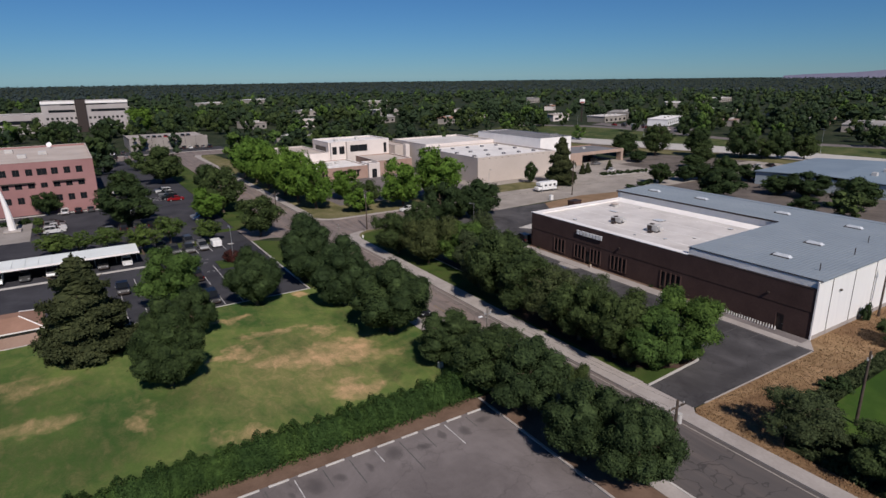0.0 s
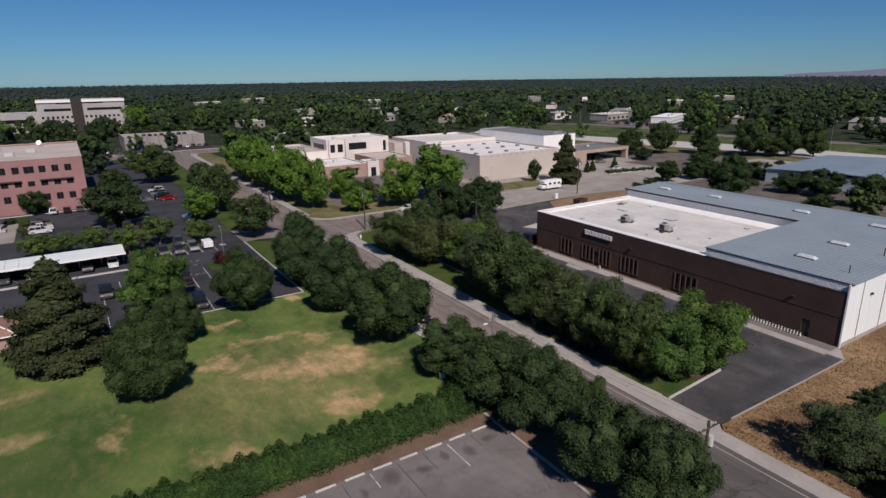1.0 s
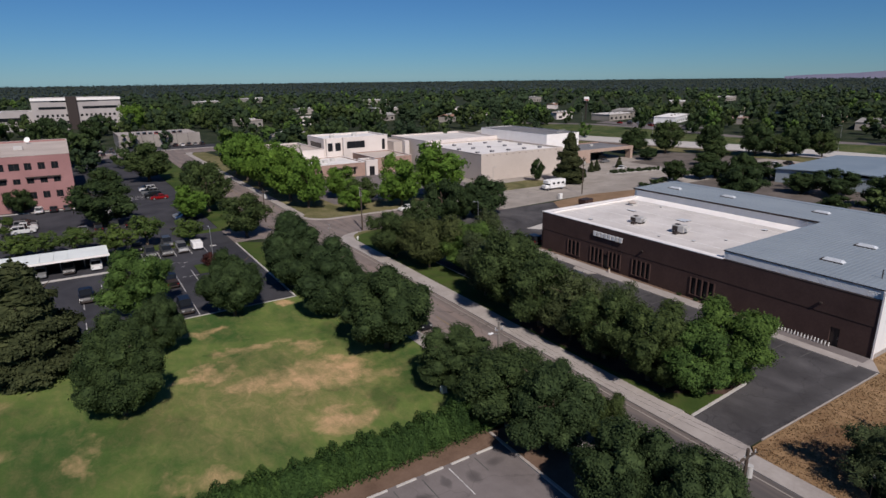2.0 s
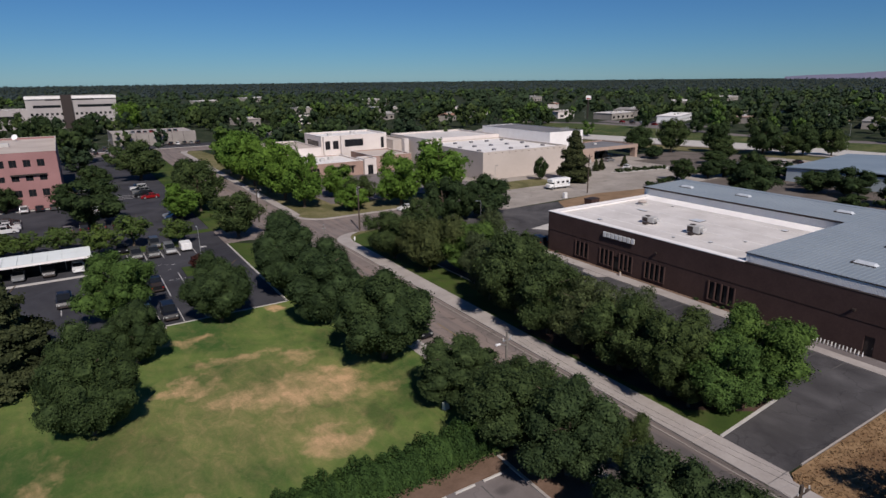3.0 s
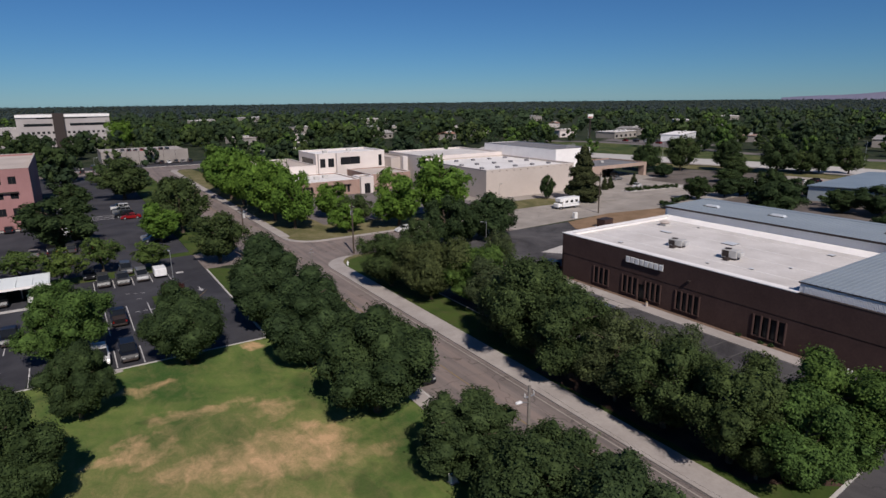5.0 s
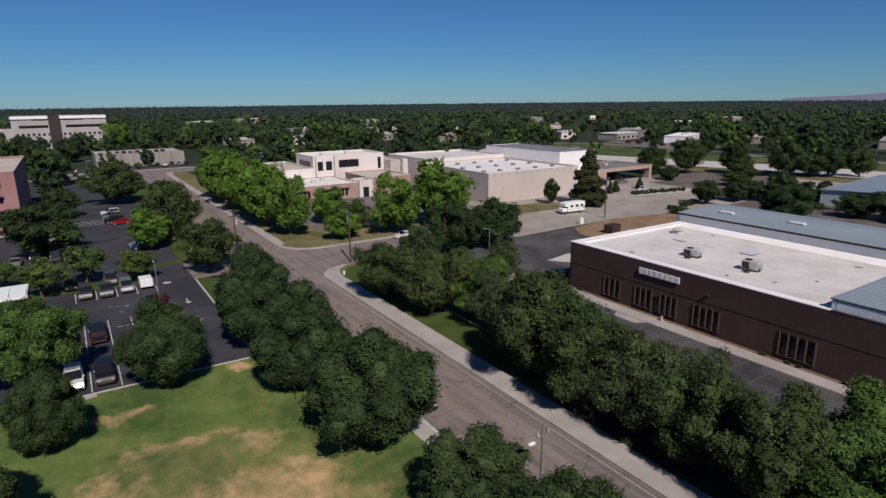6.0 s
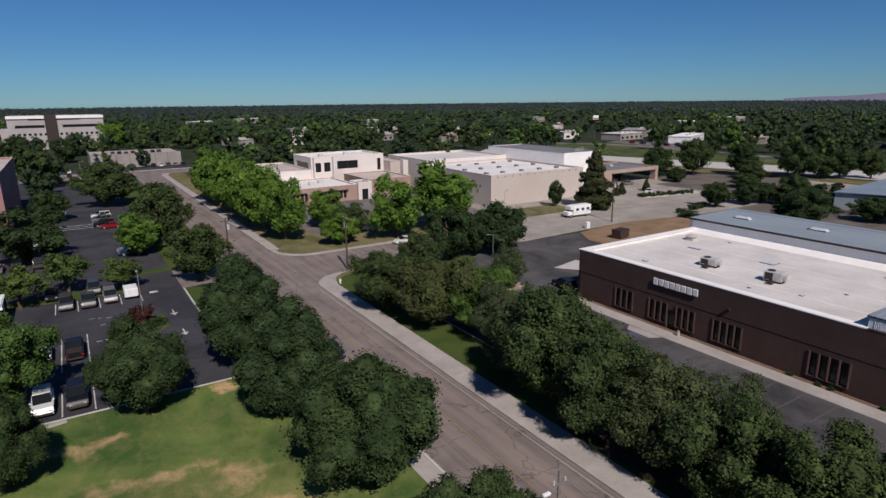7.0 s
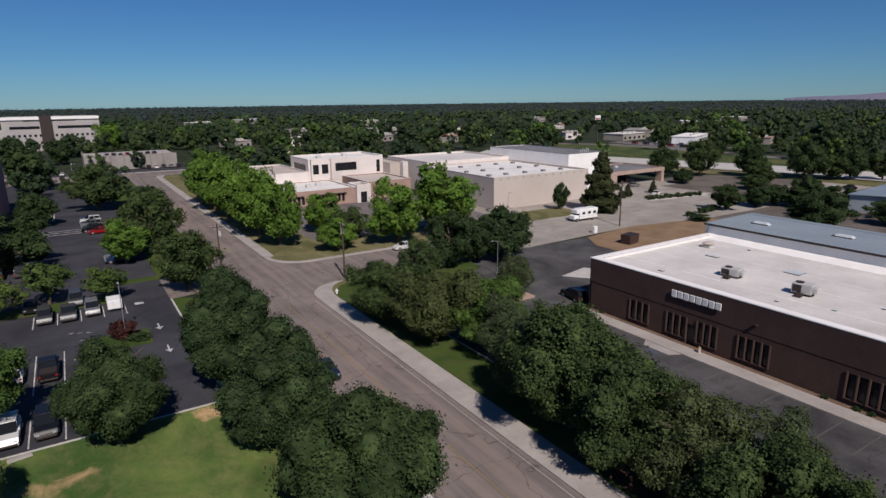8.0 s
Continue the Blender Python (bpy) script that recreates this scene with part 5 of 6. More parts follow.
TRUNK = trunk_mesh(10, 0.26, 1)
TRUNK_SLIM = trunk_mesh(10, 0.17, 2, 4, 0.35)
KINDS = {
    "broad": (5.0, 10.0, [crown_mesh(M_LEAF, s, core=BALL1, sprays=2800, per=11, size=0.12, lobes=56, gaps=0.3, boughs=32, wild=(0.88, 1.07), spread=0.058, skirt=0.10, under=0.55, fill=0.84) for s in (11, 12, 13)], TRUNK, "broadleaf tree with dense dark green crown"),
    "dense": (5.0, 12.0, [crown_mesh(M_LEAF, s, h=12.0, core=BALL1, sprays=2900, per=11, size=0.118, lobes=70, lobe=(0.09, 0.18), gaps=0.35, cone=0.55, top=0.70, boughs=60, wild=(0.94, 1.04), spread=0.05, skirt=0.08, under=0.6, fill=0.84) for s in (15, 16)], TRUNK, "tall tapering tree with dense dark green crown"),
    "street": (5.0, 10.0, [crown_mesh(M_STREET, s, core=BALL1, sprays=2800, per=11, size=0.12, lobes=70, lobe=(0.10, 0.20), gaps=0.2, boughs=26, wild=(0.76, 1.12), spread=0.052, skirt=0.15, under=0.52, fill=0.8) for s in (17, 18)], TRUNK, "street tree with tufted dark green crown"),
    "medium": (5.0, 10.0, [crown_mesh(M_MEDIUM, s, core=BALL1, sprays=2550, per=11, size=0.125, base=0.05, lobe=(0.10, 0.22), lobes=84, gaps=0.06, fill=0.74, wild=(0.68, 1.14), spread=0.056, skirt=0.12, under=0.5) for s in (21, 22, 23)], TRUNK, "spreading broadleaf tree with medium green crown"),
    "fresh": (5.0, 10.0, [crown_mesh(M_FRESH, s, core=BALL1, sprays=2350, per=11, size=0.13, base=0.04, lobe=(0.10, 0.23), lobes=76, gaps=0.04, fill=0.72, wild=(0.66, 1.14), spread=0.056, skirt=0.05, under=0.56) for s in (25, 26)], TRUNK, "broadleaf tree with loose fresh green crown"),
    "bright": (5.0, 10.0, [crown_mesh(M_BRIGHT, s, sprays=950, per=12, size=0.215, base=0.10, lobe=(0.12, 0.25), lobes=64, gaps=0.1, wild=(0.68, 1.12), skirt=0.13, under=0.5, fill=0.58) for s in (31, 32, 33)], TRUNK, "maple-like tree with bright green lobed crown"),
    "plain": (5.0, 10.0, [crown_mesh(M_LEAF, s, sprays=900, per=11, size=0.20, base=0.08, lobes=50, gaps=0.7, fill=0.76, skirt=0.10, wild=(0.82, 1.08)) for s in (35, 36)], TRUNK, "broadleaf tree with dark green crown"),
    "soft": (5.0, 10.0, [crown_mesh(M_MEDIUM, s, sprays=900, per=11, size=0.19, base=0.10, lobes=56, lobe=(0.12, 0.25), gaps=0.4, fill=0.68, skirt=0.14, under=0.5) for s in (37, 38)], TRUNK, "broadleaf tree with medium green crown"),
    "olive": (5.0, 10.0, [crown_mesh(M_OLIVE, s, sprays=2000, per=12, size=0.115, base=0.05, lobes=70, lobe=(0.08, 0.18), gaps=-0.1, fill=0.46, wild=(0.6, 1.18), spread=0.06, skirt=0.12, under=0.45) for s in (41, 42)], TRUNK_SLIM, "airy tree with dull grey-green crown"),
    "spread": (8.0, 11.0, [crown_mesh(M_RUSTY, 47, r=8.0, h=11.0, sprays=2800, per=11, size=0.16, base=0.08, lobes=120, lobe=(0.08, 0.17), gaps=0.0, spread=0.04, boughs=20, wild=(0.55, 1.16), fill=0.7, skirt=0.1, under=0.5)], TRUNK, "wide spreading tree with dull olive crown"),
    "young": (3.0, 6.0, [crown_mesh(M_YELLOW_LEAF, s, r=3.0, h=6.0, sprays=480, per=10, size=0.135, base=0.30, lobes=34, gaps=0.0, fill=0.42, wild=(0.6, 1.15), skirt=0.24) for s in (45, 46)], TRUNK_SLIM, "small young tree with yellow-green leaves"),
    "grove": (5.0, 10.0, [crown_mesh(m, s, sprays=115, per=5, size=0.46, base=0.05, lobes=10, lobe=(0.2, 0.34), gaps=0.9, fill=0.86, boughs=9, wild=(0.85, 1.08)) for s, m in ((91, M_LEAF), (92, M_MEDIUM), (93, M_WOODS), (94, M_LEAF), (95, M_FRESH), (96, M_WOODS))], None, "broadleaf tree in the neighbourhood"),
    "conifer": (4.0, 12.0, [conifer_mesh(M_NEEDLE, s, leaves=12000) for s in (51, 52)], TRUNK, "tall conifer with layered dark boughs"),
    "pine": (6.0, 13.0, [conifer_mesh(M_NEEDLE, s, 6.0, 13.0, 14, 46000, 0.19, 0.02, 0.62, 13) for s in (55,)], TRUNK, "broad pine with ragged layered boughs"),
    "shrub": (2.0, 2.0, [crown_mesh(M_LEAF, s, r=2.0, h=2.0, sprays=220, per=8, size=0.12, base=0.0, lobes=14, lobe=(0.25, 0.4), boughs=9, skirt=0.02, under=0.8) for s in (61, 62)], None, "low rounded evergreen shrub"),
    "red": (2.2, 3.4, [crown_mesh(M_PURPLE, 65, r=2.2, h=3.4, sprays=400, per=9, size=0.11, base=0.05, lobes=26, lobe=(0.22, 0.38))], TRUNK_SLIM, "small ornamental tree with dark red leaves"),
}
tree_count = 0


def plant(kind, x, y, h, r, label="", group="", z=0.05):
    global tree_count
    tree_count += 1
    r0, h0, crowns, trunk, words = KINDS[kind]
    name = "shrub" if kind == "shrub" else "tree"
    t = thing(name, pose(x, y, z, 0, 0, (tree_count * 137.5) % 360), label or words, name, group)
    t.scale = (r / r0, r / r0, h / h0)
    me = crowns[tree_count % len(crowns)]
    if trunk:
        tr = share("trunk", trunk, t)
        tr.scale = (1, 1, h0 / 10.0)
    share("crown", me, t)
    return t


setting("kerb", sheet(-61, 8, 185.9, 186.6, -0.1, 0.13), M_KERB, "pale concrete walk edge before the office", "kerb")
for x in (-13.6, -17.4, -21.2, -25.0):
    plant("shrub", x, 176.4, 1.4, 1.8)
# on the lawn and along the near side of the street
plant("pine", -3.0, 80.6, 14.2, 6.7)
plant("fresh", 9.2, 94.0, 9.4, 5.0)
plant("dense", 4.9, 65.6, 11.0, 4.3)
plant("broad", 9.9, 79.0, 7.6, 3.4)
plant("broad", 20.6, 86.0, 10.0, 4.8)
plant("dense", 31.8, 92.6, 12.4, 5.9)
plant("dense", 32.6, 78.1, 11.6, 5.2)
plant("broad", 33.9, 64.6, 11.0, 6.4)
plant("street", 35.4, 52.0, 7.2, 4.8)
plant("street", 36.0, 43.2, 7.7, 5.4)
plant("street", 37.0, 38.0, 8.6, 5.0)
plant("medium", 41.0, 35.4, 5.4, 1.9)
plant("street", 35.6, 28.4, 8.4, 4.5)
plant("street", 36.8, 23.4, 8.2, 4.1)
plant("pine", -19, 88, 10, 5)
# between the street and the shop's lot
plant("spread", 55.0, 89.4, 9.8, 6.1)
plant("medium", 53.3, 98.6, 8.6, 5.1)
plant("fresh", 59.8, 86.0, 8.4, 5.3)
plant("medium", 55.0, 66.4, 11.8, 6.5)
plant("medium", 54.2, 59.4, 9.8, 5.2)
plant("olive", 58.4, 79.4, 8.2, 4.2)
plant("olive", 55.0, 72.6, 8.4, 4.8)
plant("olive", 54.2, 53.4, 8.8, 4.6)
plant("olive", 59.0, 56.2, 7.4, 3.6)
plant("medium", 54.2, 47.8, 8.8, 4.7)
plant("olive", 59.6, 49.6, 7.6, 4.0)
plant("medium", 54.2, 41.4, 9.0, 4.8)
plant("fresh", 60.9, 37.0, 9.0, 5.4)
plant("fresh", 56.2, 36.9, 7.8, 4.5)
plant("medium", 53.9, 39.0, 5.4, 2.6)
plant("olive", 72.8, 96.4, 7.0, 3.1)
plant("young", 74.6, 97.8, 5.3, 3.0)
# corner of the side street
plant("bright", 88.0, 138.5, 15.6, 9.0)
plant("bright", 76.0, 138.2, 13.4, 6.8)
plant("plain", 86.0, 115.6, 9.6, 6.6)
plant("plain", 74.6, 116.2, 10.2, 4.9)
plant("soft", 65.5, 111, 7.4, 4.2)
plant("plain", 80.0, 117, 8.0, 4.6)
# avenue beyond the junction
for x, y, h, r in ((63.6, 139.4, 6.8, 4.4), (54.9, 150.1, 14.0, 5.7), (54.0, 162, 15.0, 6.6), (53.8, 175, 15.0, 7.0), (53.2, 188.9, 14.6, 7.0), (53.0, 203, 15.4, 6.8), (52.8, 216, 14.6, 6.8), (67, 158, 9, 5)):
    plant("bright", x, y, h, r, "", "avenue trees")
plant("bright", 41.5, 440, 18, 8.5, "tall bright green tree before the pale office")
plant("plain", 16.5, 382, 12.5, 6.0)
plant("plain", -3, 412, 13.0, 7.5)
plant("soft", 69, 147, 7, 4.6)
plant("soft", 61, 172, 9, 5)
# the office car park
plant("soft", 33.6, 129.6, 9.6, 5.4)
plant("soft", 32.2, 160.6, 12.6, 7.0)
plant("bright", 26.8, 153.2, 8.4, 5.0, "broadleaf tree with fresh green crown")
plant("soft", 25.5, 222.0, 12.6, 8.8)
plant("plain", 9.0, 159.0, 10.4, 7.8)
plant("plain", 36, 196, 9, 5)
for x, y, h, r in ((22.4, 130.2, 5.4, 4.0), (14.8, 133.8, 6.6, 3.8), (8.8, 128.8, 6.2, 4.0), (2.6, 136.4, 5.0, 4.0), (-7.2, 137.6, 4.8, 4.4), (-2.6, 136.8, 4.8, 3.6)):
    plant("young", x, y, h, r, "", "car park island trees")
plant("plain", -8.4, 186.0, 6.3, 3.8)
plant("plain", 12, 205, 8, 5)
for x, y in ((-10.4, 172.5), (-10.3, 169.4), (-10.4, 160.2)):
    plant("young", x, y, 2.2, 1.5, "low yellow-green bush beside the paved court")
plant("red", 22.8, 112.4, 2.7, 1.8)
plant("shrub", 24.6, 111.0, 1.0, 1.6)
setting("planter", sheet(20.2, 26.0, 109.2, 114.6, -0.1, 0.13), M_VERGE, "small green planting island", "planting bed")
for x, y in ((17.0, 118.4), (18.0, 118.0), (19.0, 117.6), (18.2, 115.0), (17.4, 108.7), (18.4, 108.7), (19.4, 108.7)):
    setting("dash_marking", sheet(x, x + 0.6, y, y + 0.14, -0.05, 0.006), M_LINE, "short white painted dash", "road marking")
setting("planter", slab([(1.0, 129.4), (24.0, 129.4), (24.0, 133.4), (1.0, 133.4)], -0.1, 0.13), M_VERGE, "grass island between stall rows", "planting bed")
setting("planter", slab([(24.6, 138.6), (30.2, 138.6), (30.2, 141.0), (24.6, 141.0)], -0.1, 0.13), M_VERGE, "small green planting island", "planting bed")
setting("planter", sheet(71.4, 76.6, 95.6, 99.4, -0.1, 0.25), M_CANOPY, "brick-edged tree island", "planting bed")
# scrub beside the dry grass
plant("olive", 55.0, 18.4, 6.0, 4.1, "sprawling dark shrubby tree on dry grass")
plant("medium", 55.4, 10.6, 5.0, 4.0, "sprawling dark shrubby tree on dry grass")
plant("medium", 88.0, 23.0, 3.4, 3.0)
plant("shrub", 63.0, 21.4, 1.6, 1.8)
plant("shrub", 69.0, 22.0, 1.3, 2.0)
plant("shrub", 54.6, 14.4, 1.5, 1.6)
plant("shrub", 59.6, 15.0, 1.2, 1.4)
plant("shrub", 93.6, 29.3, 3.0, 0.8)
# behind the warehouse and round the theatre
plant("pine", 136.0, 138.4, 16.4, 5.8)
plant("plain", 130.2, 147.0, 7.2, 2.4)
for k, (x, y, h, r) in enumerate(((157.9, 95.7, 8.6, 7.0), (164.9, 121.3, 6.7, 4.2), (172.8, 65.6, 8.6, 6.1), (179.3, 80.5, 7.4, 6.4), (176.5, 88.0, 5.8, 4.6), (157.6, 71.0, 4.4, 3.6), (148, 94, 4, 3), (184, 114.6, 5.6, 5.0), (175.5, 119.6, 5.2, 4.2), (181, 118, 5.6, 4.6), (187.4, 112.6, 8.2, 4.6), (193, 107, 5.4, 4.8), (205, 137, 4.6, 5.0), (146.4, 116.2, 1.6, 2.6))):
    plant("plain", x, y, h, r)
for k, (x, y, h, r) in enumerate(((210, 176, 10.8, 6.2), (221, 168, 14.0, 7.6), (235, 157, 12, 6.2), (228, 149.5, 7, 5), (242.5, 141, 13.4, 7.2), (247, 134, 8.6, 5.6), (253, 130.5, 12, 6), (259, 123, 10.6, 5.8), (199, 159, 5, 4), (214, 140, 6.5, 5))):
    plant("soft" if k % 2 else "plain", x, y, h, r)
for x, y in ((162, 143.2), (165.5, 142.8), (169, 142.2), (172.5, 141.6), (176, 141.0), (180, 140.4), (156.5, 122.4), (159.5, 122.8), (163, 123.4), (150, 121)):
    plant("shrub", x, y, 1.3, 1.8)
for x, y in ((79.6, 56.2), (79.6, 53.4), (79.6, 52.2), (79.6, 85.2), (79.6, 47.5)):
    plant("shrub", x, y, 0.42, 0.42)

setting("kerb", slab([(159.4, 144.6), (161, 141.8), (183, 138.8), (185, 141.2)], -0.3, 0.17), M_KERB, "pale concrete planting island", "kerb")
for x, y in ((173.5, 151.5), (161.5, 151.0), (158.0, 150.2)):
    plant("conifer", x, y, 4.2, 1.5)

# tall dry grass along the warehouse and the street
def tufts(name, label, n, spread, mat, seed, tall, wide):
    """Tufts of dry blades, each three crossed slivers."""
    rng = np.random.default_rng(seed)
    xs, ys = spread(rng, n)
    a = rng.uniform(0, math.pi, (n, 3))
    h = tall * rng.uniform(0.5, 1.3, (n, 1))
    w = wide * rng.uniform(0.6, 1.3, (n, 1))
    lean = rng.normal(0, 0.25, (n, 3, 2)) * h[:, :, None]
    foot = np.stack([xs, ys], 1)[:, None]
    d = np.stack([np.cos(a), np.sin(a)], 2) * w[:, :, None]
    low = np.full((n, 3, 1), 0.05)
    high = np.broadcast_to(h[:, :, None], (n, 3, 1)) + 0.05
    v = np.stack([np.concatenate([foot - d, low], 2), np.concatenate([foot + d, low], 2), np.concatenate([foot + lean + d * 1.5, high], 2), np.concatenate([foot + lean - d * 1.2, high * 0.85], 2)], 2).reshape(-1, 3)
    f = np.arange(3 * n)[:, None] * 4 + np.array([[0, 1, 2, 3]])
    return tagged(new(name, cloud_mesh(name, v, f, mat)), label, "grass", "", "stuff")


def strip(rng, n):
    x = np.where(rng.random(n) < 0.12, 51.3 + 1.6 * rng.random(n), 51.4 + 68 * rng.random(n) ** 1.2)
    low = np.interp(x, [51.4, 52.4, 53.2, 58, 66, 90, 120], [0, 4, 19, 23, 22.6, 23.5, 24.2])
    high = np.where(x < 79.5, 28.0, 30.0)
    return x, low + (high - low) * rng.random(n)


M_STRAW = foliage("dry_straw", (0.20, 0.125, 0.070), (0.34, 0.225, 0.13))
tufts("dry_grass", "tall dry straw-coloured grass tufts", 7000, strip, M_STRAW, 81, 0.13, 0.035)


def weeds(rng, n):
    x = 53 + 50 * rng.random(n) ** 1.4
    low = np.interp(x, [53, 58.6, 60, 66, 103], [0, 12, 17, 20.5, 21.8])
    high = np.interp(x, [53, 58, 66, 103], [17, 22.9, 22.5, 23.6])
    return x, low + (high - low) * rng.random(n)


tufts("scrub_weeds", "dark green weeds between dry grass and field", 6000, weeds, M_OLIVE, 83, 0.4, 0.09)


# ---- the wooded distance ----
CLEAR = ((-130, 32, 80, 243), (31, 56, 60, 290), (50, 118, 100, 235), (100, 210, 60, 180), (20, 90, 335, 372), (-80, 45, 460, 498), (150, 300, 40, 300), (-62, 42, 296, 375), (225, 300, 60, 250), (40, 58, 290, 340), (40, 72, 300, 338), (316, 358, 232, 325))


SHEDS = [o.location.copy() for o in scene.objects if o.name.startswith("warehouse") and o.parent is None and o.location.length > 260]


def before_shed(x, y):
    """Open yards lie before the low buildings, towards the street."""
    d, a = math.hypot(x, y), math.atan2(x, y)
    return any(abs(a - math.atan2(s.x, s.y)) < 15 / s.length and s.length - 0.07 * s.length < d < s.length + 18 for s in SHEDS)


def woods(name, label, n, d0, d1, shape, per, mat, seed, size, spread=64, power=1.0, tufts_each=0):
    rng = np.random.default_rng(seed)
    cs, rs = [], []
    made = 0
    while made < n:
        d = d0 + (d1 - d0) * rng.random() ** power
        a = radians(33 + rng.uniform(-spread, spread))
        x, y = 10 + d * math.sin(a), 10 + d * math.cos(a)
        if any(x0 < x < x1 and y0 < y < y1 for x0, x1, y0, y1 in CLEAR):
            continue
        # open land along the highway and round the roofs
        u = (x - 250) * 0.72 + (y - 255) * 0.69
        v = (x - 250) * 0.69 - (y - 255) * 0.72
        if -10 < u < 50 and -60 < v < 200 and d < 420:
            continue
        if before_shed(x, y):
            continue
        made += 1
        r = size * rng.uniform(0.65, 1.3)
        h = r * rng.uniform(1.5, 2.3)
        for k in range(per):
            q = rng.normal(size=3)
            q /= np.linalg.norm(q)
            cs.append((x + q[0] * r * 0.52, y + q[1] * r * 0.52, h * 0.5 + q[2] * h * 0.3))
            rs.append(r * rng.uniform(0.34, 0.6))
    cs, rs = np.array(cs), np.array(rs)
    v, f = lumps(cs, rs, shape, rng, 0.35)
    if tufts_each:
        own = np.repeat(np.arange(len(cs)), tufts_each)
        out = rng.normal(size=(len(own), 3)) + (0, 0, 0.3)
        out /= np.linalg.norm(out, axis=1, keepdims=True)
        v, f = joined((v, f), leaf_tris(cs[own] + out * rs[own][:, None], out + rng.normal(0, 0.4, out.shape), 0.9, rng))
    v[:, 2] = np.maximum(v[:, 2], 0)
    return tagged(new(name, cloud_mesh(name, v, f, mat)), label, "trees", "", "stuff")


def grove_mesh(spots_xyhr, kind, mat, seed):
    """Many trees of the town joined: copies of the small crowns, turned and scaled."""
    r0, h0, crowns, _, _ = KINDS[kind]
    rng = np.random.default_rng(seed)
    pieces = []
    for x, y, h, r in spots_xyhr:
        me = crowns[int(rng.integers(len(crowns)))]
        v = np.empty(len(me.vertices) * 3)
        me.vertices.foreach_get("co", v)
        f = np.empty(len(me.loops), int)
        me.loops.foreach_get("vertex_index", f)
        v, a = v.reshape(-1, 3), rng.uniform(0, 6.28)
        v = np.stack([(v[:, 0] * math.cos(a) - v[:, 1] * math.sin(a)) * r / r0 + x, (v[:, 0] * math.sin(a) + v[:, 1] * math.cos(a)) * r / r0 + y, v[:, 2] * h / h0], 1)
        pieces.append((v, f.reshape(-1, 3)))
    return cloud_mesh("woods", *joined(*pieces), mat)


rng = random.Random(91)
town = []
while len(town) < 330:
    d, a = 225 + 320 * rng.random() ** 0.8, radians(33 + rng.uniform(-50, 52))
    x, y = 10 + d * math.sin(a), 10 + d * math.cos(a)
    if any(x0 - 3 < x < x1 + 3 and y0 - 3 < y < y1 + 3 for x0, x1, y0, y1 in CLEAR) or before_shed(x, y):
        continue
    h = rng.uniform(7, 15)
    town.append((x, y, h, h * rng.uniform(0.36, 0.62)))
while len(town) < 400:
    x, y = rng.uniform(322, 500), rng.uniform(70, 345)
    if x < 358 and 232 < y < 325:
        continue
    if not before_shed(x, y) and not any((x - s.x) ** 2 + (y - s.y) ** 2 < 400 for s in SHEDS):
        h = rng.uniform(6, 13)
        town.append((x, y, h, h * rng.uniform(0.4, 0.62)))
town.sort(key=lambda t: math.hypot(t[0], t[1]))
for x, y, h, r in town[:120]:
    plant("grove", x, y, h, r, "", "neighbourhood trees")
for k, m in enumerate((M_LEAF, M_WOODS, M_MEDIUM, M_FRESH)):
    own = [t for i, t in enumerate(town[120:]) if (0, 1, 0, 2, 1, 3, 0, 1)[i % 8] == k]
    tagged(new("woods", grove_mesh(own, "grove", m, 95 + k)), ("dark leafy trees behind the first plots", "deep green leafy trees behind the first plots", "mid green leafy trees behind the first plots", "fresh green leafy trees behind the first plots")[k], "trees", "", "stuff")
for x, y, h, r in ((30, 336.5, 8, 4.5), (47, 334, 9, 4), (-30, 262, 9, 6), (-12, 270, 8, 5), (8, 258, 9, 6), (22, 262, 8, 5), (-45, 290, 9, 6), (-20, 296, 9, 6), (-38, 250, 8, 5), (5, 290, 8, 5), (33, 252, 9, 5), (32, 282, 8, 5),
                   (160, 62, 7, 5), (172, 104, 4, 4), (184, 94, 4, 3.4), (246, 240, 8, 5), (228, 262, 9, 6)):
    plant("grove", x, y, h, r, "", "neighbourhood trees")
woods("woods", "dense dark tree canopy over the town", 1350, 430, 1300, OCTA, 5, M_WOODS, 72, 5.6, tufts_each=7)
woods("woods", "lighter green trees among the town canopy", 680, 430, 1300, OCTA, 5, M_MEDIUM, 74, 5.0, tufts_each=7)
woods("woods", "fresh yellow-green trees among the town canopy", 210, 430, 1300, OCTA, 5, M_FRESH, 75, 4.6, tufts_each=7)
# The farthest canopy wears the leaf colour with haze painted in.
woods("far_woods", "tree canopy with haze-blue leaf colour reaching the horizon", 10500, 1100, 4800, OCTA, 3, M_HAZEWOODS, 73, 4.6, 60, 1.15)


# ---- cars ----
def car_paint(name, colour, metal=0.3):
    m, nt, b = material(name, 0.38, metal, 0.35)
    b.inputs["Base Color"].default_value = (*colour, 1)
    b.inputs["Coat Weight"].default_value = 0.25
    return m


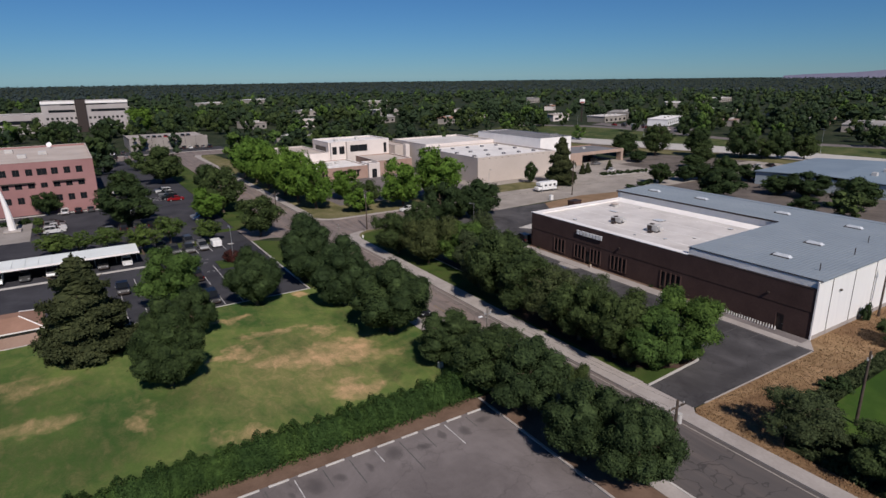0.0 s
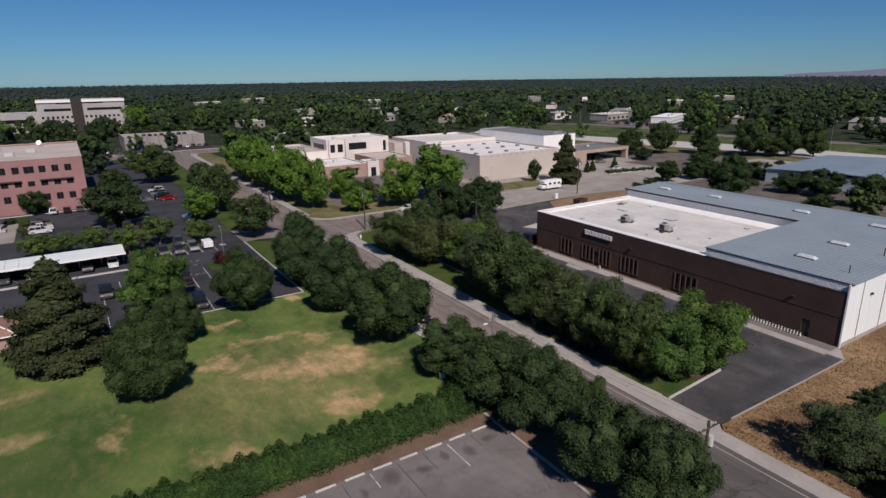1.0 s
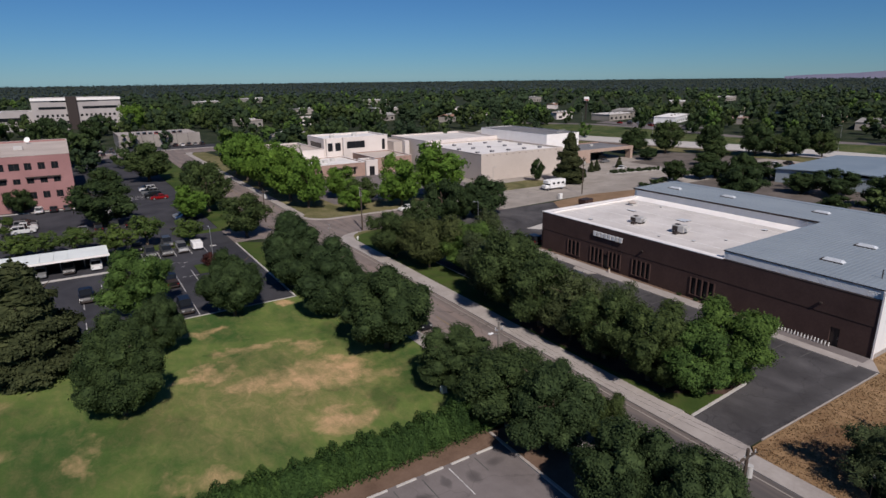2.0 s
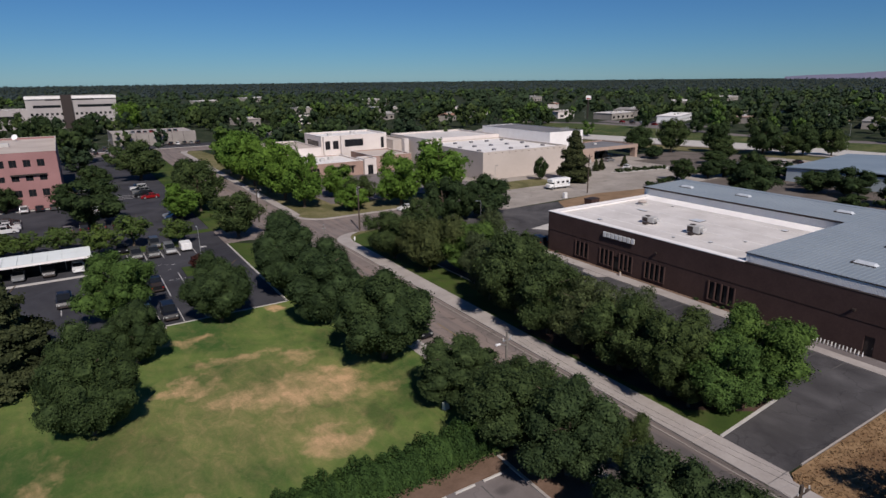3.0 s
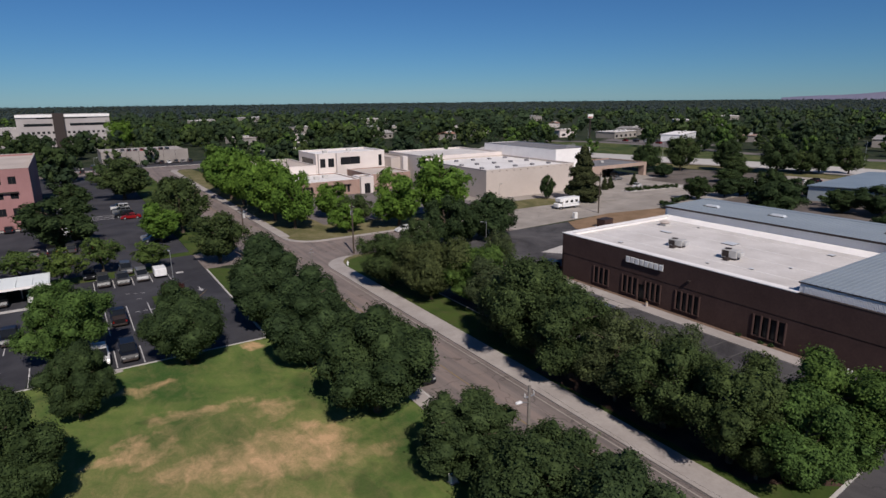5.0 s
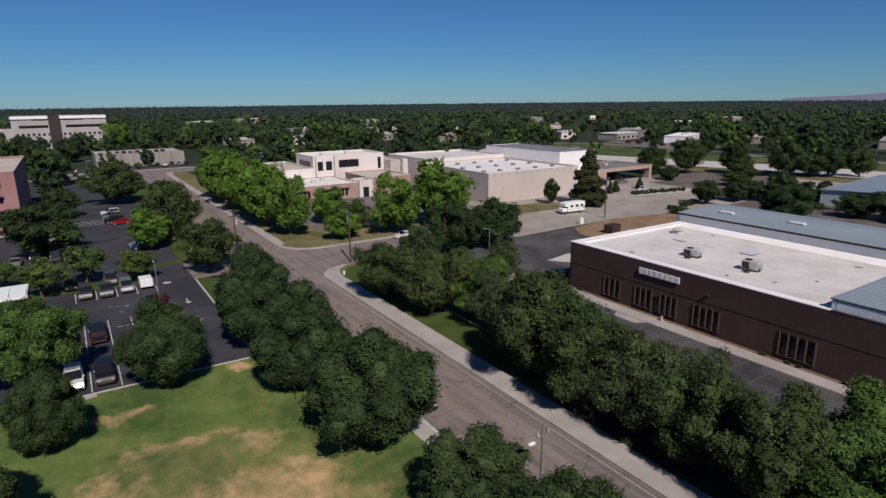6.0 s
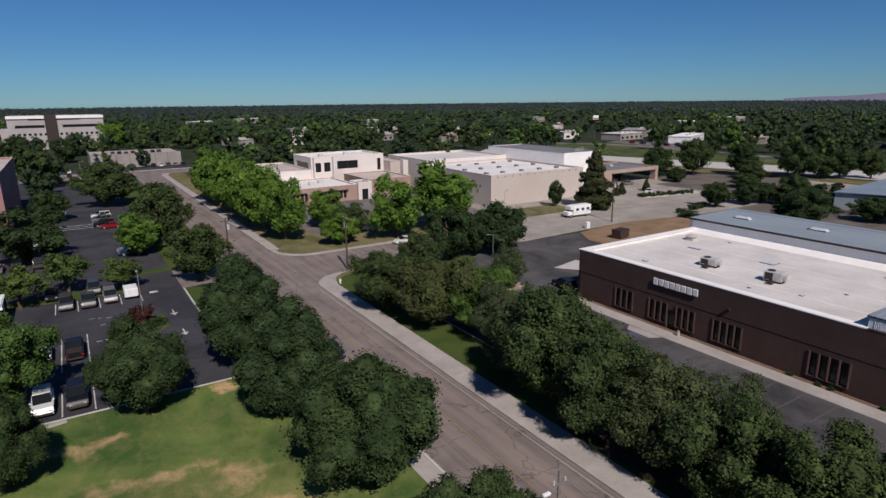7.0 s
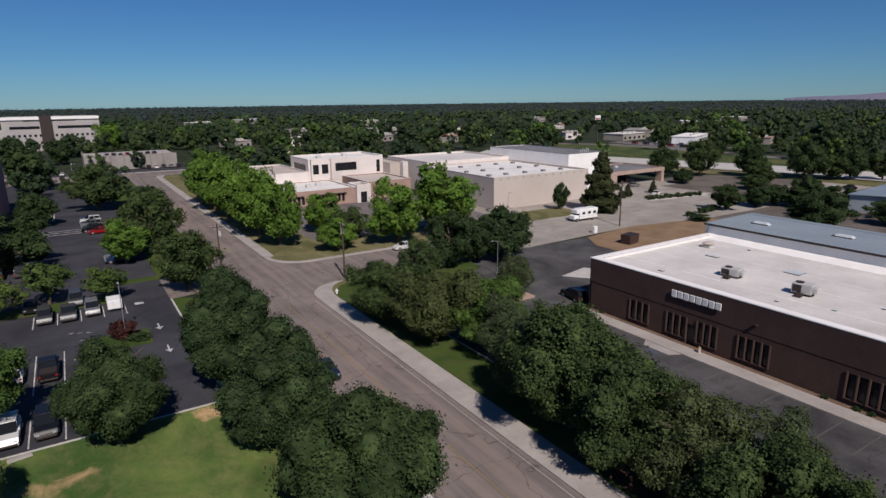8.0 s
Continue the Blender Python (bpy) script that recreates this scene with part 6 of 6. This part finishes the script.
PAINT = {k: car_paint(f"{k}_car_paint", c) for k, c in {"white": (0.75, 0.75, 0.74), "silver": (0.20, 0.205, 0.21), "grey": (0.07, 0.072, 0.072), "black": (0.012, 0.012, 0.014), "blue": (0.018, 0.032, 0.075), "red": (0.30, 0.012, 0.015), "green": (0.03, 0.07, 0.05), "tan": (0.35, 0.30, 0.24)}.items()}
M_LAMP = plain("lamp_glass", (0.32, 0.33, 0.33), 0.15)
M_TAIL = plain("tail_lamp", (0.25, 0.01, 0.01), 0.2)
BODY = {  # half-profiles: (x from the tail, belt height), then the greenhouse
    "sedan": (4.6, 0.9, [(0.0, 0.55), (0.05, 0.92), (0.9, 1.0), (3.2, 0.98), (4.3, 0.82), (4.6, 0.6)], [(0.75, 1.0), (1.35, 1.42), (2.5, 1.44), (3.35, 0.98)]),
    "suv": (4.7, 0.93, [(0.0, 0.6), (0.05, 1.05), (0.8, 1.1), (3.4, 1.08), (4.5, 0.98), (4.7, 0.65)], [(0.08, 1.08), (0.35, 1.68), (2.6, 1.72), (3.5, 1.08)]),
    "pickup": (5.6, 0.98, [(0.0, 0.65), (0.04, 1.08), (1.9, 1.12), (4.2, 1.12), (5.4, 1.05), (5.6, 0.7)], [(1.95, 1.12), (2.2, 1.78), (3.6, 1.8), (4.35, 1.12)]),
    "van": (5.8, 1.0, [(0.0, 0.6), (0.02, 1.3), (1.0, 1.32), (4.7, 1.3), (5.6, 1.1), (5.8, 0.65)], [(0.04, 1.3), (0.12, 2.35), (4.0, 2.4), (5.0, 1.3)]),
}


def loft(profile, half, low, taper):
    bm = bmesh.new()
    top = [[bm.verts.new((x, s * half * (1 - taper * (1 if i in (0, len(profile) - 1) else 0)), z)) for i, (x, z) in enumerate(profile)] for s in (-1, 1)]
    bot = [[bm.verts.new((x, s * half * 0.96, low)) for x, z in (profile[0], profile[-1])] for s in (-1, 1)]
    for i in range(len(profile) - 1):
        bm.faces.new((top[0][i], top[0][i + 1], top[1][i + 1], top[1][i]))
    for s in (0, 1):
        bm.faces.new([bot[s][0], bot[s][1], *reversed(top[s])])
    bm.faces.new((bot[0][0], top[0][0], top[1][0], bot[1][0]))
    bm.faces.new((bot[0][1], bot[1][1], top[1][-1], top[0][-1]))
    bm.faces.new((bot[0][0], bot[1][0], bot[1][1], bot[0][1]))
    bmesh.ops.recalc_face_normals(bm, faces=bm.faces)
    bmesh.ops.bevel(bm, geom=[e for e in bm.edges if e.calc_length() > 0.25], offset=0.06, segments=2, affect="EDGES")
    return bm




def car(kind, colour, x, y, turn, label, z=0.0):
    """A parked car; turn 0 points its nose along +x."""
    length, half, low, roof = BODY[kind]
    c = thing("car", pose(x, y, z, 0, 0, turn) @ pose(-length / 2, 0, 0), label, "car", "parked cars")
    body = part("body", loft(low, half, 0.28, 0.12), PAINT[colour], c)
    part("bumper", boxes((length - 0.12, length + 0.06, -half * 0.85, half * 0.85, 0.3, 0.52), bevel=0.04), M_TRIM if kind != "sedan" else PAINT[colour], body)
    part("bumper", boxes((-0.06, 0.1, -half * 0.85, half * 0.85, 0.32, 0.55), bevel=0.04), M_TRIM if kind != "sedan" else PAINT[colour], body)
    bm = loft(roof, half * 0.84, roof[0][1] - 0.06, 0.0)
    part("glazing", bm, M_GLASS, c, "dark tinted car windows")
    (ax, az), (bx, bz) = roof[1], roof[2]
    part("roof", boxes((ax - 0.02, bx + 0.02, -half * 0.8, half * 0.8, bz - 0.03, bz + 0.035), bevel=0.03), PAINT[colour], c)
    for px in (ax, (ax + bx) / 2, bx):
        for s in (-1, 1):
            part("pillar", boxes((px - 0.05, px + 0.05, s * half * 0.845 - 0.02, s * half * 0.845 + 0.02, roof[0][1] - 0.05, bz - 0.02)), PAINT[colour], c)
    for s in (-1, 1):
        part("headlight", boxes((length - 0.22, length - 0.02, s * half * 0.68 - 0.16, s * half * 0.68 + 0.16, low[-1][1] - 0.02, low[-1][1] + 0.14), bevel=0.03), M_LAMP, c)
        part("tail_light", boxes((-0.02, 0.08, s * half * 0.78 - 0.1, s * half * 0.78 + 0.1, 0.72, 0.95), bevel=0.02), M_TAIL, c)
        part("mirror", boxes((bx + 0.55, bx + 0.72, s * half * 1.02 - 0.08, s * half * 1.02 + 0.08, roof[0][1] + 0.02, roof[0][1] + 0.16), bevel=0.02), PAINT[colour], c)
        for wx in (0.85, length - 0.9):
            w = part("wheel", rods(((wx, s * (half - 0.2), 0.34), (wx, s * (half + 0.01), 0.34), 0.34), sides=18), M_BLACK, c)
            part("rim", rods(((wx, s * (half + 0.012), 0.34), (wx, s * (half + 0.03), 0.34), 0.21), sides=14), M_STEEL, w)
    if kind == "pickup":
        part("bed", boxes((0.15, 1.85, -half * 0.82, half * 0.82, 1.115, 1.14)), M_TRIM, c)
    return c


car("sedan", "blue", 40.75, 88.8, -90, "dark blue car parked at the street kerb")
car("sedan", "black", 40.8, 68.6, -90, "black car parked at the street kerb")
car("suv", "grey", 14.4, 126.0, -90, "grey estate car parked nose-out in a stall")
car("pickup", "grey", 17.2, 126.0, -90, "grey pickup parked nose-out in a stall")
car("suv", "silver", 20.1, 126.2, -90, "silver off-roader parked nose-out in a stall")
car("sedan", "black", 12.6, 131.6, -90, "black car parked under island trees", 0.13)
car("suv", "grey", 18.2, 131.8, -90, "grey off-roader parked under island trees", 0.13)
car("pickup", "black", 15.1, 106.0, 90, "black pickup parked in a stall")
car("suv", "white", 11.9, 106.4, 90, "white off-roader parked under a tree")
car("suv", "black", 15.1, 92.4, -90, "black off-roader parked by the lawn kerb")
car("suv", "white", 12.2, 92.4, -90, "white off-roader parked by the lawn kerb")
car("sedan", "grey", 9.4, 92.2, -90, "dark grey car parked by the lawn kerb")
car("sedan", "black", 9.0, 106.0, 90, "black car parked under a tree")
car("pickup", "black", 3.0, 106.0, -90, "black pickup parked in an open stall")
car("suv", "black", 11.8, 217.5, 90, "black car standing on a pale concrete pad", 0.05)
car("sedan", "silver", 25.6, 158.5, 180, "silver car parked below a tree")
car("sedan", "blue", 25.6, 155.6, 180, "dark blue car parked below a tree")
car("sedan", "red", 24.0, 187.0, 180, "red car parked in the far row")
for k, (col, y) in enumerate((("black", 190.2), ("grey", 193.4), ("silver", 196.6), ("black", 199.8), ("white", 203), ("blue", 206.2))):
    car("sedan" if k % 2 else "suv", col, 22.8, y, 180, f"{col} car parked in the far row")
for k, (kind, col, x, y) in enumerate((("suv", "white", -7.0, 161.5), ("pickup", "white", -7.2, 164.6), ("suv", "silver", -7.0, 167.8), ("sedan", "black", -7.0, 171), ("sedan", "black", -1.4, 185), ("suv", "white", -4.6, 185), ("sedan", "grey", 1.6, 185), ("suv", "black", 7.2, 155), ("sedan", "silver", 4.2, 155), ("suv", "grey", 10.4, 155), ("sedan", "black", 13.4, 155), ("sedan", "white", 10, 175), ("sedan", "blue", 13, 175))):
    car(kind, col, x, y, 0 if x < -6 else 90, f"{col} car parked in the office car park")
for k, (kind, col) in enumerate((("sedan", "white"), ("suv", "black"), ("sedan", "silver"), ("suv", "silver"), ("sedan", "grey"), ("suv", "white"))):
    car(kind, col, 5.2 - 4.2 * k, 123.4, -90, f"{col} car parked under the carport")
for k in range(9):
    car("suv" if k % 3 else "sedan", ("white", "silver", "black", "grey", "red")[k % 5], 32.5 + 2.8 * k, 341.5, 90, "car parked on the parking deck", 5.7)
for k in range(14):
    car("suv" if k % 3 else "sedan", ("black", "silver", "white", "grey", "blue")[k % 5], -6 + 4.6 * (k % 7), 312 if k < 7 else 328, 90, "car parked in the far car park")
for k in range(5):
    car("sedan" if k % 2 else "suv", ("black", "white", "grey", "silver", "black")[k], 51 + 3.2 * k, 334.6, 90, "car parked below the parking deck wall")
car("sedan", "white", 74.8, 133.2, 180, "white car parked on the side street")
car("suv", "black", 81.0, 92.0, 80, "black off-roader parked behind the shop")
car("suv", "grey", 66.0, 70.5, 0, "grey off-roader parked in the shop car park")
car("suv", "black", 186, 172, 0, "dark off-roader parked at the canopy", 0.035)
car("sedan", "white", 171, 148, 20, "white car parked in the forecourt")
car("sedan", "silver", 179.5, 164, 0, "silver car parked at the canopy", 0.035)
for k in range(5):
    car("sedan", ("white", "silver", "grey", "white", "black")[k], 205 + 6 * k, 128 - 2 * k, 60, "car parked in a distant yard")

for k in range(12):
    car("suv" if k % 3 else "sedan", ("white", "silver", "grey", "white", "red", "silver")[k % 6], (331, 341)[k % 2] + 0.6 * (k // 2), 246 + 9.5 * (k // 2), 75, "car parked before the roadside shops")
motorhome = thing("motorhome", pose(125.0, 133.4, 0, 0, 0, 178), "white motorhome parked at the side street", "motorhome")
part("body", boxes((-3.6, 2.3, -1.2, 1.2, 0.55, 3.0), bevel=0.12), M_WHITE, motorhome)
part("cab", boxes((2.32, 3.9, -1.0, 1.0, 0.5, 1.6), bevel=0.18), M_WHITE, motorhome)
part("overcab", boxes((2.31, 3.2, -1.15, 1.15, 1.95, 2.9), bevel=0.12), M_WHITE, motorhome)
part("windscreen", boxes((2.32, 3.0, -0.95, 0.95, 1.6, 1.94)), M_GLASS, motorhome)
for x0 in (-2.9, -1.2, 0.6):
    part("window", boxes((x0, x0 + 0.9, -1.23, 1.23, 1.7, 2.3)), M_GLASS, motorhome)
part("stripe", boxes((-3.5, 2.2, -1.21, 1.21, 1.2, 1.3)), M_GREYBOX, motorhome)
for x in (-2.2, 2.9):
    for s in (-1, 1):
        w = part("wheel", rods(((x, s * 0.85, 0.4), (x, s * 1.12, 0.4), 0.4), sides=16), M_BLACK, motorhome)
        part("rim", rods(((x, s * 1.122, 0.4), (x, s * 1.14, 0.4), 0.22), sides=12), M_STEEL, w)
cart = thing("box_trailer", pose(22.9, 126.0, 0), "white box trailer standing in a stall", "trailer")
part("body", boxes((-0.95, 0.95, -1.4, 1.4, 0.4, 1.7), bevel=0.08), M_WHITE, cart)
for s in (-1, 1):
    part("wheel", rods(((s * 0.8, 0, 0.32), (s * 1.02, 0, 0.32), 0.32), sides=16), M_BLACK, cart)
part("drawbar", boxes((-0.06, 0.06, 1.5, 2.6, 0.4, 0.5)), M_STEEL, cart)


# ---- poles, lamps and small things ----
def utility_pole(x, y, h, label, arm=True, turn=0.0):
    p = thing("utility_pole", pose(x, y, 0, 0, 0, turn), label, "utility pole", "utility poles")
    part("shaft", rods(((0, 0, -0.2), (0, 0, h), 0.17, 0.11), sides=10), M_PALEPOLE if "grey" in label else M_POLE, p)
    if arm:
        a = part("crossarm", boxes((-1.1, 1.1, -0.06, 0.06, h - 0.75, h - 0.6)), M_POLE, p)
        for k in range(4):
            part("insulator", rods(((-0.95 + 0.63 * k, 0, h - 0.6), (-0.95 + 0.63 * k, 0, h - 0.42), 0.05), sides=8), M_GREYBOX, a)
        part("brace", rods(((-0.7, 0.02, h - 0.72), (0, 0.05, h - 1.4), 0.03), ((0.7, 0.02, h - 0.72), (0, 0.05, h - 1.4), 0.03)), M_STEEL, a)
        part("transformer", rods(((0.35, -0.1, h - 2.3), (0.35, -0.1, h - 1.4), 0.24), sides=14), M_GREYBOX, p)
    else:
        b = part("bracket", boxes((-0.5, 0.5, -0.04, 0.04, h - 0.95, h - 0.85)), M_STEEL, p)
        for x in (-0.45, 0.45):
            part("insulator", rods(((x, 0, h - 0.85), (x, 0, h - 0.55), 0.07, 0.05), sides=8), M_GREYBOX, b)
    return p


near_pole = utility_pole(39.6, 49.4, 7.7, "grey weathered utility pole with a white lamp arm", False, 0)
lamp_arm = part("lamp_arm", rods(((0, 0, 6.3), (-1.15, -0.3, 6.75), 0.035)), M_STEEL, near_pole, "thin steel lamp arm")
part("lamp_head", boxes((-1.55, -1.0, -0.42, -0.16, 6.68, 6.86), bevel=0.05), M_WHITE, lamp_arm, "white lamp head")
utility_pole(40.0, 22.3, 8.0, "weathered wooden utility pole beside the street", True, 0)
utility_pole(63.2, 17.2, 8.4, "bare wooden pole in the green field", False)
utility_pole(56.8, 121.2, 9.9, "wooden utility pole at the street corner", True, 90)
utility_pole(126.8, 123.6, 10.6, "wooden utility pole beside the side street", True, 0)
utility_pole(41.0, 141.0, 8.0, "wooden utility pole beside the street", True, 0)
utility_pole(97, 29, 8.0, "bare wooden pole in dry grass", False)


def wire(a, b, sag, label):
    bm = bmesh.new()
    a, b = Vector(a), Vector(b)
    pts = [a.lerp(b, k / 14) - Vector((0, 0, sag * 4 * (k / 14) * (1 - k / 14))) for k in range(15)]
    rings = [[bm.verts.new(p + Vector((dx, dx * 0.5, dz))) for dx, dz in ((-0.008, 0), (0, 0.008), (0.008, 0), (0, -0.008))] for p in pts]
    for p, q in zip(rings, rings[1:]):
        for k in range(4):
            bm.faces.new((p[k], p[(k + 1) % 4], q[(k + 1) % 4], q[k]))
    tagged(part("overhead_wire", bm, M_WIRE), label, "wire", "overhead wires")


for dx in (-0.95, 0.31, 0.95):
    wire((39.6 + dx, 49.4, 7.3), (40.0 + dx, 22.3, 7.6), 0.5, "thin black overhead line between poles")
wire((40.5, 22.3, 7.4), (63.2, 17.2, 8.0), 0.6, "thin black overhead line between poles")


def street_lamp(x, y, h, turn, label):
    p = thing("street_lamp", pose(x, y, 0, 0, 0, turn), label, "street lamp", "street lamps")
    part("pole", rods(((0, 0, 0), (0, 0, h), 0.065, 0.045), sides=10), M_STEEL, p)
    part("base", rods(((0, 0, 0), (0, 0, 0.5), 0.22), sides=12), M_CONCRETE, p)
    part("arm", rods(((0, 0, h - 0.1), (1.0, 0, h + 0.05), 0.04)), M_STEEL, p)
    part("lamp_head", boxes((0.85, 1.4, -0.14, 0.14, h + 0.0, h + 0.13), bevel=0.03), M_STEEL, p)
    return p


street_lamp(23.2, 112.0, 7.2, 90, "slim car park lamp with white head")
post = thing("post_lamp", pose(52.8, 19.1, 0.08), "short thin post with white lamp box in dry grass", "post lamp")
part("pole", rods(((0, 0, -0.1), (0, 0, 2.3), 0.04), sides=8), M_POLE, post)
part("lamp_head", boxes((-0.1, 0.1, -0.1, 0.1, 2.3, 2.52), bevel=0.03), M_WHITE, post)
street_lamp(117.5, 153.5, 5.0, -90, "thin lamp post before the beige wall")
street_lamp(79.0, 108.0, 6.0, 180, "slim car park lamp with white head")
slim = thing("utility_pole", pose(39.2, 95.4, 0.13), "slim bare wooden pole on the pavement", "utility pole", "utility poles")
part("shaft", rods(((0, 0, -0.2), (0, 0, 8.7), 0.11, 0.07), sides=10), M_PALEPOLE, slim)
part("cap", boxes((-0.1, 0.1, -0.1, 0.1, 8.702, 8.78), bevel=0.02), M_STEEL, slim)
part("bracket", boxes((-0.3, 0.3, -0.03, 0.03, 8.2, 8.28)), M_STEEL, slim)
bollard = thing("hydrant", pose(52.3, 113.8, 0.14), "small white hydrant on the street corner", "hydrant")
part("barrel", rods(((0, 0, 0), (0, 0, 0.62), 0.14, 0.12), sides=12), M_WHITE, bollard)
part("cap", rods(((0, 0, 0.622), (0, 0, 0.82), 0.16, 0.05), sides=12), M_WHITE, bollard)
part("outlet", rods(((-0.24, 0, 0.45), (-0.12, 0, 0.45), 0.07), ((0.12, 0, 0.45), (0.24, 0, 0.45), 0.07), sides=10), M_WHITE, bollard)
street_lamp(20.7, 275.6, 9.0, 0, "tall lamp pole at the far car park")
skip = thing("dumpster", pose(115.0, 110.6, 0, 0, 0, 8), "brown metal dumpster beside the vacant field", "dumpster")
bm = boxes((-1.7, 1.7, -1.1, 1.1, 0.15, 1.9))
for v in bm.verts:
    if v.co.z < 1:
        v.co.x *= 0.88
        v.co.y *= 0.9
part("body", bm, M_BROWN, skip)
part("lid", boxes((-1.72, -0.02, -1.12, 1.12, 1.905, 1.98), (0.02, 1.72, -1.12, 1.12, 1.905, 1.98)), M_TRIM, skip)
for k in range(5):
    part("rib", boxes((-1.5 + 0.72 * k, -1.42 + 0.72 * k, -1.16, -1.0, 0.3, 1.85)), M_BROWN, skip)
cab = thing("utility_cabinet", pose(116.5, 121.6, 0), "white utility cabinet at the road edge", "cabinet")
part("body", boxes((-0.5, 0.5, -0.4, 0.4, 0.08, 1.5), bevel=0.03), M_WHITE, cab)
part("plinth", boxes((-0.6, 0.6, -0.5, 0.5, 0, 0.079)), M_CONCRETE, cab)
box_w = thing("utility_box", pose(34.0, 51.6, 0.1), "small white utility box at the lawn edge", "utility box")
part("body", boxes((-0.3, 0.3, -0.25, 0.25, 0.05, 0.75), bevel=0.03), M_WHITE, box_w)
part("foot", boxes((-0.36, 0.36, -0.31, 0.31, 0, 0.049)), M_CONCRETE, box_w)
board = thing("stone_slab", pose(13.2, 88.0, 0.1, 0, 0, 10), "small pale slab lying at the lawn edge", "slab")
part("slab", boxes((-0.9, 0.9, -0.3, 0.3, 0, 0.15), bevel=0.03), M_CONCRETE, board)
bins = thing("litter_bin", pose(78.9, 69.6, 0.12), "small yellowish litter bin at the shop entrance", "litter bin")
part("body", rods(((0, 0, 0), (0, 0, 0.62), 0.17), sides=14), M_TANROOF, bins)
part("lid", rods(((0, 0, 0.622), (0, 0, 0.74), 0.19, 0.1), sides=14), M_YELLOW, bins)

pylon = thing("pylon_sign", pose(343, 335, 0, 0, 0, -35), "tall roadside pylon sign with pale box", "sign")
part("post", rods(((-0.3, 0, 0), (-0.3, 0, 14.5), 0.26), sides=8), M_TRIM, pylon)
part("post", rods(((0.3, 0, 0), (0.3, 0, 14.5), 0.26), sides=8), M_TRIM, pylon)
part("sign_box", boxes((-1.9, 1.9, -0.35, 0.35, 14.2, 17.2), bevel=0.1), M_WHITE, pylon)
part("panel", boxes((-1.6, 1.6, -0.41, -0.352, 14.5, 15.4)), plain("dull_red_panel", (0.3, 0.05, 0.04)), pylon, "dull red sign panel")
for x, y, h in ((318, 372, 17), (196, 404, 16), (272, 268, 11), (258, 205, 11), (283, 128, 11)):
    street_lamp(x, y, h, 90, "tall slender roadside lamp mast")

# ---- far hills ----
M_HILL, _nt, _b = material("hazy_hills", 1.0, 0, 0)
# The violet of the air is painted straight into the hills' base colour.
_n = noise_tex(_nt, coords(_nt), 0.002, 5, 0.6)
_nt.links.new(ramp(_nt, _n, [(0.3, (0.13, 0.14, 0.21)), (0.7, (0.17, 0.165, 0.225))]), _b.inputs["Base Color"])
bm = bmesh.new()
row = []
for k in range(60):
    a = radians(61.5 + k * 0.7)
    h = 16 + 210 * (k / 59) ** 1.1 + (4 + 0.25 * k) * math.sin(k * 0.7) * 0.5
    x, y = 4600 * math.sin(a), 4600 * math.cos(a)
    row.append((bm.verts.new((x, y, -5)), bm.verts.new((x * 1.02, y * 1.02, max(h, 12)))))
for (a, b), (c, d) in zip(row, row[1:]):
    bm.faces.new((a, c, d, b))
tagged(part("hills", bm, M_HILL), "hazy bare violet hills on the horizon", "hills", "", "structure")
